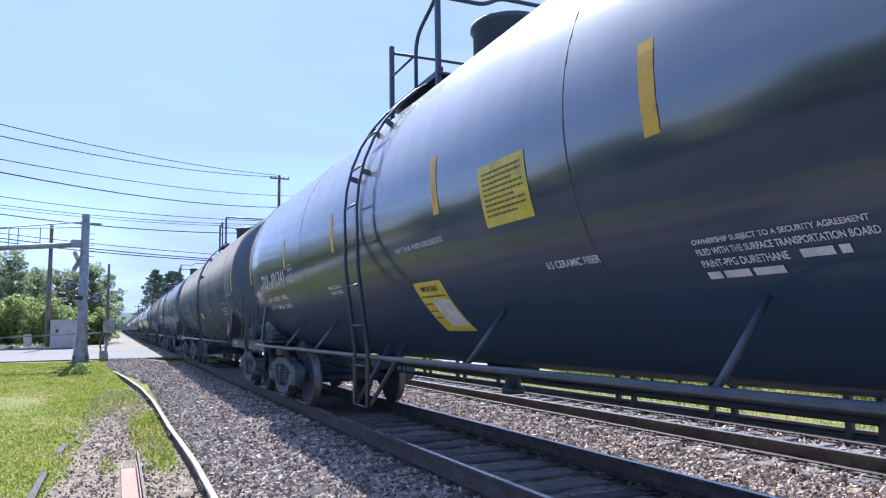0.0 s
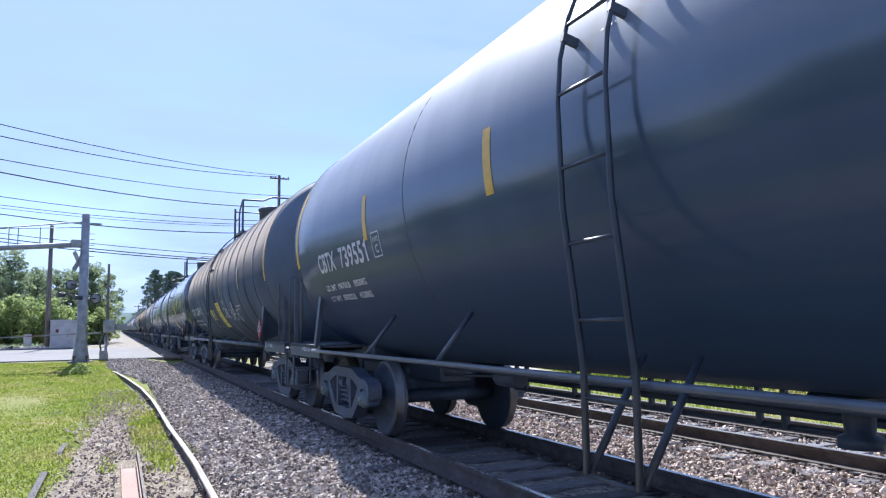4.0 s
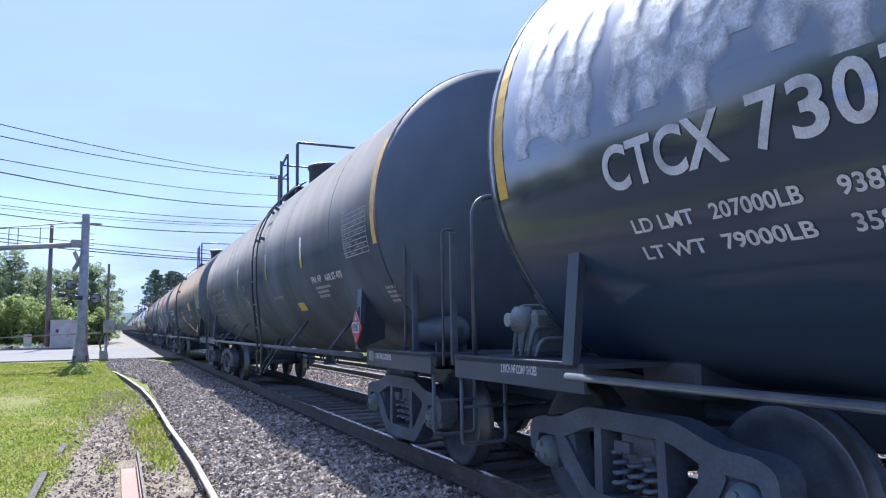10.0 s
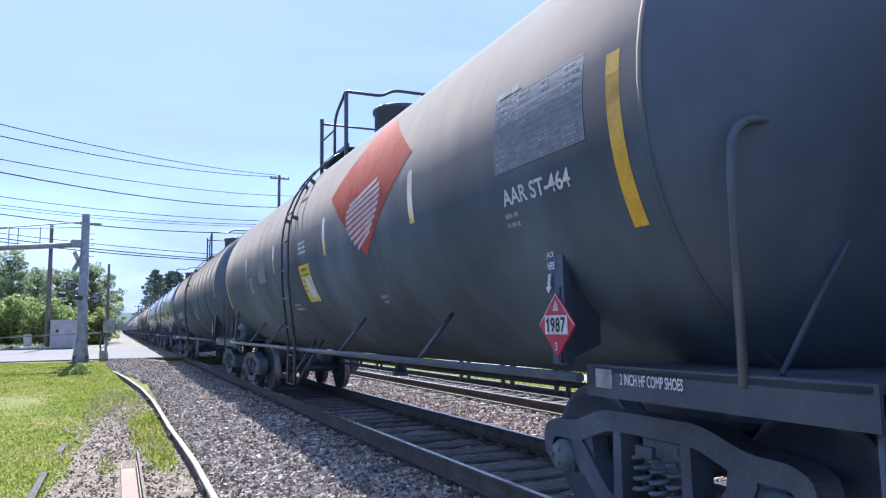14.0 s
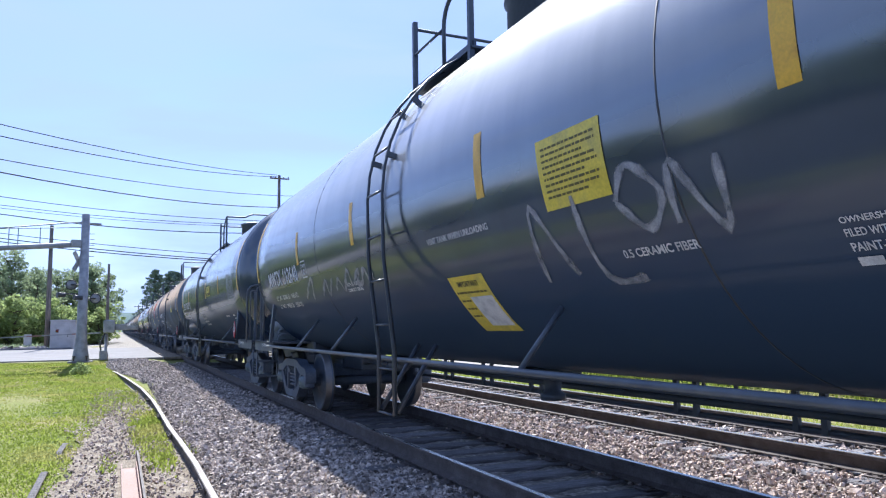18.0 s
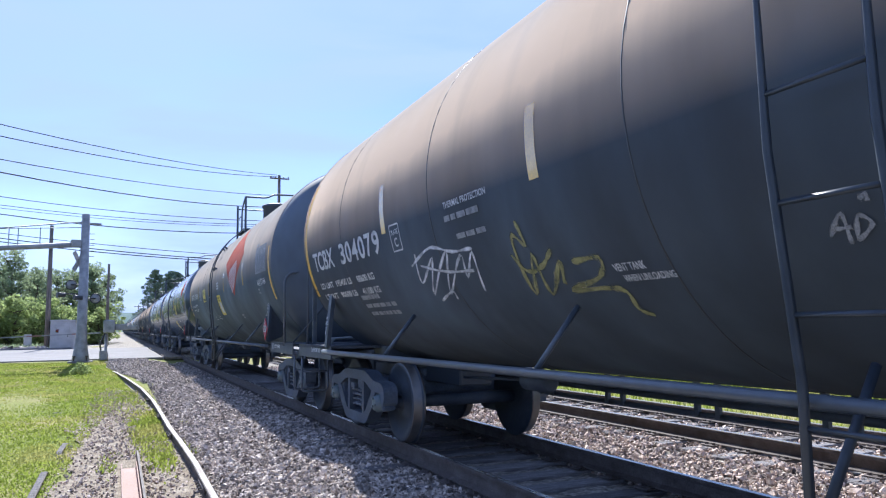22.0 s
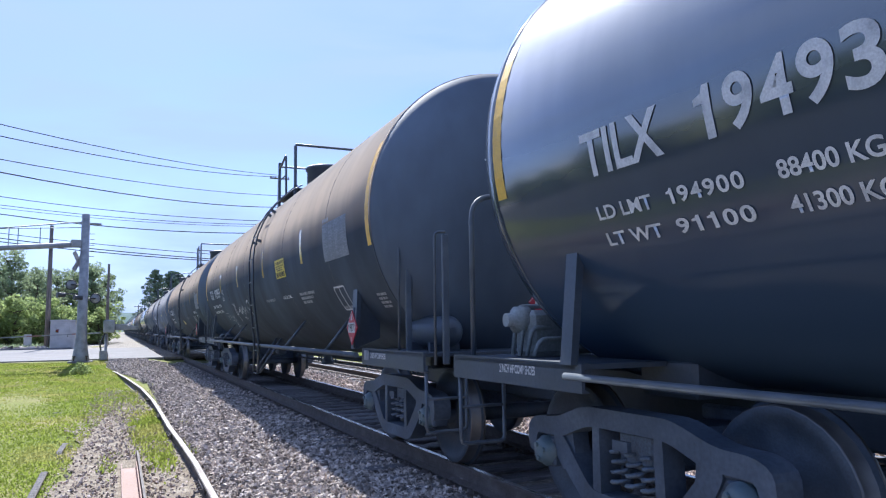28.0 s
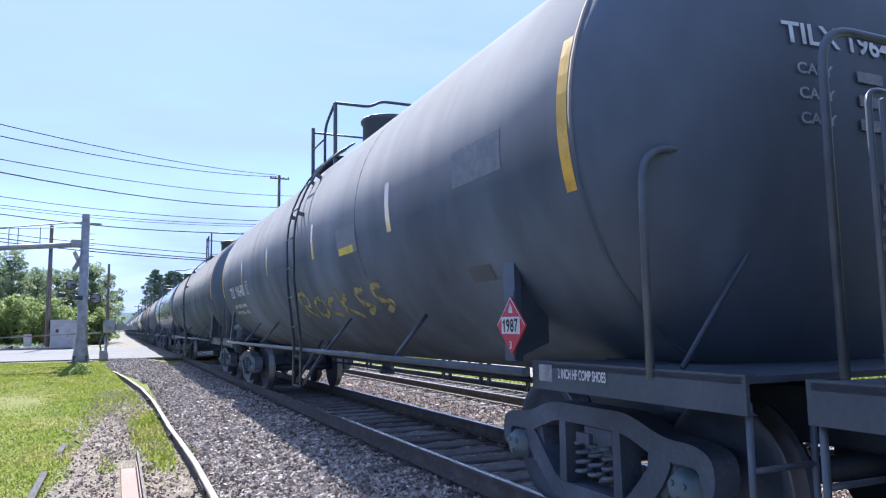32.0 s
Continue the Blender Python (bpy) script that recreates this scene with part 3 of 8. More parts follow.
WORDS = make_words(MARKS + [w for m in MARKS for w in m.split(" ")] + [
    "LD LMT", "LT WT", "207600 LB", "78400 LB", "94150 KG", "35550 KG", "207000 LB", "79000 LB", "93850 KG", "35850 KG", "195500 LB", "90500 LB", "88650 KG", "41050 KG", "194600 LB",
    "91400 LB", "88250 KG", "41450 KG", "195400 LB", "90600 LB", "88600 KG", "41100 KG", "196700 LB", "89300 LB", "89200 KG", "40500 KG", "206300 LB", "79700 LB", "194900", "91100",
    "88400 KG", "41300 KG", "205600 LB", "80400 LB", "93300 KG", "36500 KG", "194800 LB", "91200 LB", "88350 KG", "41350 KG",
    "VENT TANK WHEN UNLOADING", "VENT TANK", "WHEN UNLOADING", "0.5 CERAMIC FIBER", "0.50 INCH CERAMIC", "OWNERSHIP SUBJECT TO A SECURITY AGREEMENT", "FILED WITH THE SURFACE TRANSPORTATION BOARD",
    "PAINT-PPG DURETHANE", "REMOVE ALL RESIDUAL", "COMMODITY BEFORE", "PLATE", "C", "1987", "3", "2 INCH HF COMP SHOES", "2 INCH TREAD COND SHOES", "AAR ST-464", "AAR ST-454", "AAR ST-470", "FRA AP", "AAR ST-445", "FRA AP AAR ST-470",
    "FOR CHEMICAL EMERGENCY", "IMPORTANT", "JACK", "HERE", "CAPY", "80% EMPTY LOAD", "THERMAL PROTECTION", "BLT-02-", "DOT 117J100W", "07-2019",
    "196700LB", "206300LB", "207000LB", "207600LB", "35550KG", "35850KG", "36500KG", "40500KG", "78400LB", "79000LB", "79700LB", "89200KG", "89300LB", "93300KG", "93850KG", "94150KG"])


def word_bm(w):
    bm = bmesh.new()
    bm.from_mesh(WORDS[w])
    return bm


def tank_word(car, w, y0, y1, base, height, mat="white", name="lettering", lift=0.009):
    """A word on the tank's side, from y0 to y1 with its foot at arc height base."""
    bm = word_bm(w)
    if height > 0.15:
        for k in (0.25, 0.5, 0.75):
            bmesh.ops.bisect_plane(bm, geom=bm.verts[:] + bm.edges[:] + bm.faces[:], plane_co=(0, k, 0), plane_no=(0, 1, 0))
    for v in bm.verts:
        v.co = on_tank(y0 + (y1 - y0) * v.co.x, base + height * v.co.y, lift)
    return part(name, bm, M[mat], car)


def flat_word(parent, w, origin, right, up, width, height, mat, name="lettering"):
    bm = word_bm(w)
    o, r, u = Vector(origin), Vector(right), Vector(up)
    for v in bm.verts:
        v.co = o + r * (v.co.x * width) + u * (v.co.y * height)
    return part(name, bm, M[mat], parent)


def head_word(car, w, x0, x1, z, height, mat="faded_table"):
    """A word on the dished head that leads the car."""
    bm = word_bm(w)
    for v in bm.verts:
        x, zz = x0 + (x1 - x0) * v.co.x, z + height * v.co.y
        r = min(math.hypot(x, zz - ZC) / RT, 0.995)
        a = math.acos(r ** (1 / 0.85))
        v.co = (x, -(HL + 0.60 * math.sin(a)) - 0.012, zz)
    return part("lettering", bm, M[mat], car)


def tank_line(car, y0, y1, base, height, mat="dim_white", seed=0, lift=0.010, parent=None):
    """A line of writing too small to read: bars of its words' lengths."""
    rng = random.Random(seed * 131 + int(y0 * 100) * 7 + int(base * 100))
    bm = bmesh.new()
    y, s = y0, -1 if y1 < y0 else 1
    while (y1 - y) * s > height * 0.8:
        n = min(abs(y1 - y), height * rng.uniform(1.2, 4.2))
        strip(bm, min(y, y + s * n), max(y, y + s * n), base, base + height, 1, lift)
        y += s * (n + height * rng.uniform(0.4, 0.7))
    return part("text_line", bm, M[mat], parent if parent is not None else car)


def tank_panel(car, y0, y1, v0, v1, mat, name, label, lift=0.007):
    bm = bmesh.new()
    strip(bm, min(y0, y1), max(y0, y1), v0, v1, 8, lift)
    return part(name, bm, M[mat], car, label)


def frame_lines(car, y0, y1, v0, v1, rows, cols, w, mat, name, label):
    """Ruled lines: a frame with rows and columns, as thin painted strips."""
    a, b = min(y0, y1), max(y0, y1)
    bm = bmesh.new()
    for i in range(rows + 1):
        v = v0 + (v1 - v0) * i / rows
        strip(bm, a, b, v - w / 2, v + w / 2, 1, 0.009)
    for i in range(cols + 1):
        y = a + (b - a) * i / cols
        strip(bm, y - w / 2, y + w / 2, v0, v1, 6, 0.0095)
    return part(name, bm, M[mat], car, label)


def data_table(car, y0, y1, v0, v1, seed, dense=False):
    n = 12 if dense else 9
    t = frame_lines(car, y0, y1, v0, v1, n, 1 if dense else 4, 0.004 if dense else 0.006, "dim_white" if dense else "white", "data_table", "ruled white qualification table")
    rng = random.Random(seed)
    h, w = (v1 - v0) / n, y1 - y0
    bm = bmesh.new()
    for i in range(n):
        base = v0 + h * (i + 0.3)
        for c, (a, b) in enumerate(((0.02, 0.24), (0.29, 0.45), (0.55, 0.70), (0.80, 0.95))):
            if c and rng.random() < 0.35:
                continue
            f = a + (b - a) * rng.uniform(0.5, 1.0)
            q = a
            while q < f:
                e = min(f, q + rng.uniform(0.02, 0.06))
                strip(bm, *sorted((y0 + w * q, y0 + w * e)), base, base + h * 0.4, 1, 0.011)
                q = e + 0.012
    part("table_print", bm, M["dim_white"], t)
    tank_line(car, y0, y0 + 0.3 * w, v1 + 0.02, 0.045, "dim_white", seed + 3, 0.011, t)
    if dense:
        tank_panel(car, y0, y1, v0, v1, "faded_table", "faded_panel", "chalky faded stencil panel", 0.0065)


def yellow_label(car, y0, y1, v0, v1, seed, title="", big_bar=False):
    p = tank_panel(car, y0, y1, v0, v1, "decal_yellow", "warning_label", "yellow warning label with black print", 0.008)
    h = v1 - v0
    if title:
        bm = word_bm(title)
        for v in bm.verts:
            v.co = on_tank(y0 - 0.04 + (y1 - y0 + 0.08) * v.co.x, v1 - 0.25 * h + 0.15 * h * v.co.y, 0.012)
        part("lettering", bm, M["decal_black"], p)
    if not big_bar:
        for i in range(9):
            tank_line(car, y0 - 0.05, y1 + 0.05 + 0.12 * (i % 3 == 2), v1 - h * (0.16 + 0.085 * i), h * 0.034, "ink", seed + i, 0.012, p)
        return p
    for i in range(3):
        tank_line(car, y0 - 0.06 - 0.08 * (i == 2), y1 + 0.06 + 0.1 * (i != 0), v1 - h * ((0.38 if title else 0.18) + 0.115 * i), h * (0.05 if i < 2 else 0.065), "ink", seed + i, 0.012, p)
    # the number itself: plain bars, one for each figure
    y, s = y0 - 0.05, (y1 - y0 + 0.10) / 12.6
    for i in range(12):
        dash = i in (3, 7)
        bm = bmesh.new()
        a, b = y + s * 0.1, y + s * (0.6 if dash else 0.92)
        strip(bm, min(a, b), max(a, b), v0 + h * (0.17 if dash else 0.07), v0 + h * (0.23 if dash else 0.32), 1, 0.012)
        part("figure_bar", bm, M["decal_black"], p)
        y += s * (0.75 if dash else 1.1)
    return p


def notice(car, y0, y1, v0, v1, seed):
    """The large yellow notice with its pale paper insert."""
    p = tank_panel(car, y0, y1, v0, v1, "decal_yellow", "notice", "yellow notice with a pale paper insert", 0.008)
    h, w = v1 - v0, y1 - y0
    bm = bmesh.new()
    strip(bm, *sorted((y0 + w * 0.35, y0 + w * 0.95)), v0 + h * 0.12, v0 + h * 0.66, 6, 0.011)
    part("insert", bm, M["white"], p, "pale paper insert")
    bm = word_bm("IMPORTANT")
    for v in bm.verts:
        v.co = on_tank(y0 + w * (0.2 + 0.6 * v.co.x), v0 + h * (0.83 + 0.09 * v.co.y), 0.012)
    part("lettering", bm, M["decal_black"], p)
    for i in range(4):
        tank_line(car, y0 + w * 0.05, y0 + w * (0.9 if i == 0 else 0.32), v0 + h * (0.72 - 0.14 * i), h * 0.035, "ink", seed + i, 0.012, p)


def plate_box(car, y0, y1, v0, v1, mat="white"):
    b = frame_lines(car, y0, y1, v0, v1, 1, 1, 0.014, mat, "plate_mark", "white boxed plate mark")
    w, h = y1 - y0, v1 - v0
    for word, a, c, f, g in (("PLATE", 0.15, 0.85, 0.62, 0.2), ("C", 0.33, 0.67, 0.15, 0.35)):
        bm = word_bm(word)
        for v in bm.verts:
            v.co = on_tank(y0 + w * (a + (c - a) * v.co.x), v0 + h * (f + g * v.co.y), 0.010)
        part("lettering", bm, M[mat], b)


def two_box(car, y0, y1, v0, v1):
    b = frame_lines(car, y0, y1, v0, v1, 1, 2, 0.022, "white", "stencil_box", "white two-cell stencil box")
    tank_line(car, y0 - 0.02, y1 + 0.02, v0 + 0.02, 0.03, "dim_white", 5, 0.010, b)


def reporting(car, number, lim, lt, y0=6.15, y1=4.35, foot=-0.50, height=0.235, gap=0.15, mat="white", lift=0.009, lines=None):
    """The car's mark and number with its load lines, near the trailing end."""
    mark, digits = number.split(" ")
    span = y0 - y1
    wide = {"TILX": 0.335, "MWTX": 0.445 if height < 0.2 else 0.53, "CTCX": 0.455, "CBTX": 0.40}.get(mark, 0.38) * span
    tank_word(car, mark, y0, y0 - wide, foot, height, mat, lift=lift)
    tank_word(car, digits, y0 - wide - ({"CTCX": 0.075, "MWTX": 0.115 if height < 0.2 else 0.083}.get(mark, 0.115)) * span, y0 - wide - (0.615 if mark == "MWTX" and height > 0.2 else 0.70) * span, foot, height, mat, lift=lift)
    b = foot - 0.235
    y0, span = lines or (y0, span)
    for (a, c), row in (((lim), 0), ((lt), 1)):
        base = b - gap * row
        tank_word(car, ("LD LMT", "LT WT")[row], y0 - 0.01, y0 - 0.24 * span, base, 0.075, mat, lift=lift)
        tank_word(car, a, y0 - 0.295 * span, y0 - 0.555 * span, base, 0.078, mat, lift=lift)
        tank_word(car, c, y0 - 0.64 * span, y0 - 0.88 * span, base, 0.078, mat, lift=lift)


def placard(car, origin, right, up, face):
    """A red diamond hazard placard on its holder."""
    o, r, u, f = (Vector(v) for v in (origin, right, up, face))
    bm = bmesh.new()
    for d, s in ((0.0, 0.185),):
        v = [bm.verts.new(o + a * s) for a in (u, r, -u, -r)]
        w = [bm.verts.new(o - f * 0.012 + a * s) for a in (u, r, -u, -r)]
        bm.faces.new(v)
        bm.faces.new(w[::-1])
        for i in range(4):
            bm.faces.new((v[i], w[i], w[(i + 1) % 4], v[(i + 1) % 4]))
    bmesh.ops.recalc_face_normals(bm, faces=bm.faces)
    p = part("placard", bm, M["red"], car, "red diamond hazard placard")

    def patch(name, pts, mat, lift):
        bm = bmesh.new()
        bm.faces.new([bm.verts.new(o + r * a + u * b + f * lift) for a, b in pts])
        part(name, bm, M[mat], p)
    patch("border", [(0, 0.183), (0.183, 0), (0.174, 0), (0, 0.174)], "white", 0.002)
    patch("border", [(0, 0.183), (-0.183, 0), (-0.174, 0), (0, 0.174)], "white", 0.002)
    patch("number_panel", [(-0.118, -0.055), (0.118, -0.055), (0.118, 0.055), (-0.118, 0.055)], "white", 0.003)
    patch("flame", [(-0.03, 0.08), (0.03, 0.08), (0.019, 0.118), (0, 0.145), (-0.019, 0.11)], "white", 0.003)
    flat_word(p, "1987", o + f * 0.006 - r * 0.105 - u * 0.043, r, u, 0.21, 0.086, "decal_black")
    flat_word(p, "3", o + f * 0.006 - r * 0.014 - u * 0.15, r, u, 0.028, 0.05, "white")
    bm = bmesh.new()
    tube(bm, [o - f * 0.03 + u * 0.22, o - f * 0.03 - u * 0.22], 0.012, 5)
    part("holder", bm, M["steel"], p)


def spray(car, lines, width, mat, label, smooth=5, name="graffiti", soft=0.0):
    """Sprayed strokes on the tank's side: each line is a run of (y, arc height); the paint thins out to the stroke's edges."""
    bm = bmesh.new()
    cover = bm.verts.layers.float.new("cover")
    for ln in lines:
        pts = [Vector((a, b)) for a, b in ln]
        path = []
        for i in range(len(pts) - 1):
            p0, p1, p2, p3 = pts[max(i - 1, 0)], pts[i], pts[i + 1], pts[min(i + 2, len(pts) - 1)]
            for k in range(smooth):
                t = k / smooth
                path.append(0.5 * (2 * p1 + (p2 - p0) * t + (2 * p0 - 5 * p1 + 4 * p2 - p3) * t * t + (3 * p1 - p0 - 3 * p2 + p3) * t ** 3))
        path.append(pts[-1])
        rows = []
        for i, p in enumerate(path):
            d = path[min(i + 1, len(path) - 1)] - path[max(i - 1, 0)]
            d = d.normalized() if d.length > 1e-6 else Vector((1, 0))
            n = Vector((-d.y, d.x)) * width / 2 * (0.8 + 0.25 * math.sin(i * 1.7 + len(path))) * (1.7 + soft)
            row = []
            for q, c in ((1, 0.0), (0.45, 1.0), (-0.45, 1.0), (-1, 0.0)):
                v = bm.verts.new(on_tank(p.x + n.x * q, p.y + n.y * q, 0.012))
                v[cover] = c if 0 < i < len(path) - 1 else 0.7 * c
                row.append(v)
            rows.append(row)
        for a, b in zip(rows, rows[1:]):
            for q in range(3):
                bm.faces.new((a[q], a[q + 1], b[q + 1], b[q]))
    bmesh.ops.recalc_face_normals(bm, faces=bm.faces)
    return part(name, bm, M[mat], car, label)


def tag_letters(y0, y1, v0, v1, seed, n=5):
    """An unreadable tag: linked loops and spikes across a box."""
    rng = random.Random(seed)
    out = []
    w = (y1 - y0) / n
    for k in range(n):
        a = y0 + w * k
        h = v1 - v0
        kind = rng.randrange(4)
        j = lambda s=0.12: rng.uniform(-s, s)
        if kind == 0:
            out.append([(a + w * (0.5 + 0.42 * math.cos(q)), v0 + h * (0.45 + 0.38 * math.sin(q))) for q in [0.6 + 0.7 * i for i in range(10)]])
        elif kind == 1:
            out.append([(a + w * j(), v0 + h * j(0.05)), (a + w * 0.25, v0 + h * (0.95 + j())), (a + w * 0.5, v0 + h * (0.2 + j())), (a + w * 0.75, v0 + h * (0.9 + j())), (a + w, v0 + h * j(0.1))])
        elif kind == 2:
            out.append([(a + w * 0.9, v0 + h * 0.9), (a + w * 0.3, v0 + h * (0.75 + j())), (a + w * 0.7, v0 + h * (0.45 + j())), (a + w * 0.1, v0 + h * (0.1 + j()))])
        else:
            out.append([(a + w * 0.2, v0 + h * (1.05 + j())), (a + w * 0.3, v0 + h * (0.1 + j())), (a + w * 0.8, v0 + h * (0.35 + j())), (a + w * 1.05, v0 + h * (0.95 + j()))])
    out.append([(y0, v0 - 0.05 * (v1 - v0)), ((y0 + y1) / 2, v0 - 0.18 * (v1 - v0)), (y1, v0 - 0.02 * (v1 - v0))])
    return out


# ---- the train ----
RT, ZC, HL = 1.58, 2.485, 7.28          # tank radius, height of its axis, half its length between the head seams
TRACK_X = 3.812                         # centre of the main track
AXLE, WB, TC = 0.457, 0.86, 6.63       # axle height, half the bogie's wheelbase, bogie centre from the car's centre


def on_tank(y, v, lift=0.005):
    """A point on the tank's side that faces the camera: y along the car, v metres of arc above the middle."""
    a = v / RT
    lift *= 0.45
    return Vector((-(RT + lift) * math.cos(a), y, ZC + (RT + lift) * math.sin(a)))


def ring(bm, y0, y1, r0, r1, seg=64, a0=0.0, a1=2 * math.pi):
    closed = abs(a1 - a0 - 2 * math.pi) < 1e-6
    n = seg if closed else seg + 1
    prof = [(y0, r0), (y0, r1), (y1, r1), (y1, r0)]
    rows = [[bm.verts.new((math.cos(a0 + (a1 - a0) * k / seg) * r, y, ZC + math.sin(a0 + (a1 - a0) * k / seg) * r)) for k in range(n)] for y, r in prof]
    for a, b in zip(rows, rows[1:]):
        for k in range(seg):
            j = (k + 1) % n
            bm.faces.new((a[k], a[j], b[j], b[k])).smooth = True
    bmesh.ops.recalc_face_normals(bm, faces=bm.faces)
    return bm


def tank_mesh(paint):
    bm = bmesh.new()
    prof = []
    head = 0.60
    for i in range(9):
        a = math.pi / 2 * (1 - i / 8)
        prof.append((-HL - head * math.sin(a), RT * math.cos(a) ** 0.85 if i else 0.001))
    n = 14
    for i in range(1, n):
        prof.append((-HL + 2 * HL * i / n, RT))
    for i in range(9):
        a = math.pi / 2 * i / 8
        prof.append((HL + head * math.sin(a), RT * max(math.cos(a), 0) ** 0.85 if i < 8 else 0.001))
    disc(bm, (0, 0, ZC), (0, 1, 0), prof, 72)
    me = mesh_of(bm, "tank", [paint, M["gloss_head"] if paint == M["gloss"] else M["head"]])
    for p in me.polygons:
        p.material_index = 1 if abs(p.center.y) > HL + 0.02 else 0
    return me


def build_bogie(mats):
    """One bogie: its bolster is the part, frames, springs and wheelsets are under it."""
    out = {}
    bm = bmesh.new()
    box(bm, (0, 0, 0.12), (2.0, 0.36, 0.24), bevel=0.04)
    box(bm, (0, 0, 0.28), (0.5, 0.5, 0.10), bevel=0.02)
    out["bolster"] = mesh_of(bm, "bogie", mats["cast"])
    bm = bmesh.new()
    def curve(pts, n=4):
        ring_pts = []
        m = len(pts)
        for i in range(m):
            p, q, r = Vector(pts[i - 1]), Vector(pts[i]), Vector(pts[(i + 1) % m])
            ka, kb = min(0.09, (p - q).length * 0.45), min(0.09, (r - q).length * 0.45)
            u, v = q + (p - q).normalized() * ka, q + (r - q).normalized() * kb
            for k in range(n):
                t = k / (n - 1)
                ring_pts.append(tuple((1 - t) ** 2 * u + 2 * t * (1 - t) * q + t * t * v))
        return ring_pts
    top = [(-1.07, -0.02), (-1.08, 0.17), (-0.96, 0.235), (-0.72, 0.24), (-0.40, 0.345), (0.40, 0.345), (0.72, 0.24), (0.96, 0.235), (1.08, 0.17), (1.07, -0.02),
           (0.98, -0.02), (0.97, 0.12), (0.82, 0.13), (0.68, 0.11), (0.36, 0.225), (-0.36, 0.225), (-0.68, 0.11), (-0.82, 0.13), (-0.97, 0.12), (-0.98, -0.02)]
    prism(bm, curve(top), "x", -0.085, 0.085)
    low = [(-0.78, 0.13), (-0.66, 0.15), (-0.35, -0.17), (0.35, -0.17), (0.66, 0.15), (0.78, 0.13), (0.66, -0.06), (0.40, -0.285), (-0.40, -0.285), (-0.66, -0.06)]
    prism(bm, curve(low), "x", -0.08, 0.08)
    for s in (-1, 1):
        prism(bm, [(s * 0.25, -0.2), (s * 0.25, 0.25), (s * 0.32, 0.25), (s * 0.33, -0.2)], "x", -0.075, 0.075)
        prism(bm, [(s * 0.56, 0.17), (s * 0.84, 0.20), (s * 0.84, 0.08), (s * 0.68, -0.10), (s * 0.53, -0.03)], "x", -0.06, 0.06)
        box(bm, (0.0, s * 0.80, 0.0), (0.15, 0.08, 0.20), bevel=0.015)
        box(bm, (0.0, s * 1.0, 0.0), (0.15, 0.07, 0.16), bevel=0.015)
        box(bm, (0.0, s * 0.86, 0.135), (0.17, 0.22, 0.06), bevel=0.015)
    box(bm, (-0.10, 0.0, 0.15), (0.03, 0.14, 0.06))
    out["side_frame"] = mesh_of(bm, "side_frame", mats["frame_cast"])
    bm = bmesh.new()
    tube(bm, [(0.06 * math.cos(k * 1.2), 0.06 * math.sin(k * 1.2), -0.115 + k * 0.0115) for k in range(20)], 0.014, 4)
    out["spring"] = mesh_of(bm, "spring", mats["cast"])
    bm = bmesh.new()
    disc(bm, (0, 0, 0), (1, 0, 0), [(-1.0, 0.075), (1.0, 0.075)], 10)
    for s in (-1, 1):
        disc(bm, (0, 0, 0), (s, 0, 0), [(0.675, 0.10), (0.675, 0.36), (0.688, 0.40), (0.682, 0.484), (0.705, 0.484), (0.716, 0.460), (0.806, 0.453), (0.815, 0.444), (0.815, 0.395),
                                        (0.79, 0.36), (0.745, 0.20), (0.80, 0.15), (0.80, 0.09)], 28)
    axle = mesh_of(bm, "wheelset", [mats["wheel"], mats["tread"]])
    for p in axle.polygons:
        r = math.hypot(p.center.y, p.center.z)
        if abs(r - 0.457) < 0.03 and abs(p.normal.x) < 0.85:
            p.material_index = 1
    out["wheelset"] = axle
    bm = bmesh.new()
    disc(bm, (0, 0, 0), (-1, 0, 0), [(0.92, 0.10), (1.085, 0.105), (1.10, 0.085), (1.125, 0.08), (1.13, 0.03)], 16)
    for k in range(3):
        a = 2 * math.pi * k / 3
        disc(bm, (0, 0.052 * math.cos(a), 0.052 * math.sin(a)), (-1, 0, 0), [(1.12, 0.017), (1.145, 0.017)], 6)
    out["bearing_cap"] = mesh_of(bm, "bearing_cap", mats["cap"])
    bm = bmesh.new()
    for s in (-1, 1):
        tube(bm, [(-0.75, s * 0.40, -0.08), (0, s * 0.36, -0.05), (0.75, s * 0.40, -0.08)], 0.035, 6)
        for x in (-0.75, 0.75):
            box(bm, (x, s * 0.415, -0.06), (0.09, 0.05, 0.26), bevel=0.01)
    out["brake_beam"] = mesh_of(bm, "brake_beam", mats["cast"])
    return out


BOGIE = build_bogie(M)


def add_bogie(car, y):
    b = part("bogie", BOGIE["bolster"], None, car, "oily cast steel bogie bolster", at=pose(0, y, AXLE))
    for s in (-1, 1):
        part("side_frame", BOGIE["side_frame"], None, b, "dark cast side frame", at=pose(s * 1.0, 0, 0))
        for dy in (-0.14, 0.0, 0.14):
            part("spring", BOGIE["spring"], None, b, at=pose(s * 1.0, dy, 0))
        part("wheelset", BOGIE["wheelset"], None, b, "worn steel wheels on an axle", at=pose(0, s * WB, 0))
        part("bearing_cap", BOGIE["bearing_cap"], None, b, "greasy bearing end cap", at=pose(0, s * WB, 0))
        part("outer_cap", BOGIE["bearing_cap"], None, b, "greasy bearing end cap", at=pose(0, s * WB, 0, 0, 0, 180))
    part("brake_beam", BOGIE["brake_beam"], None, b)
    return b


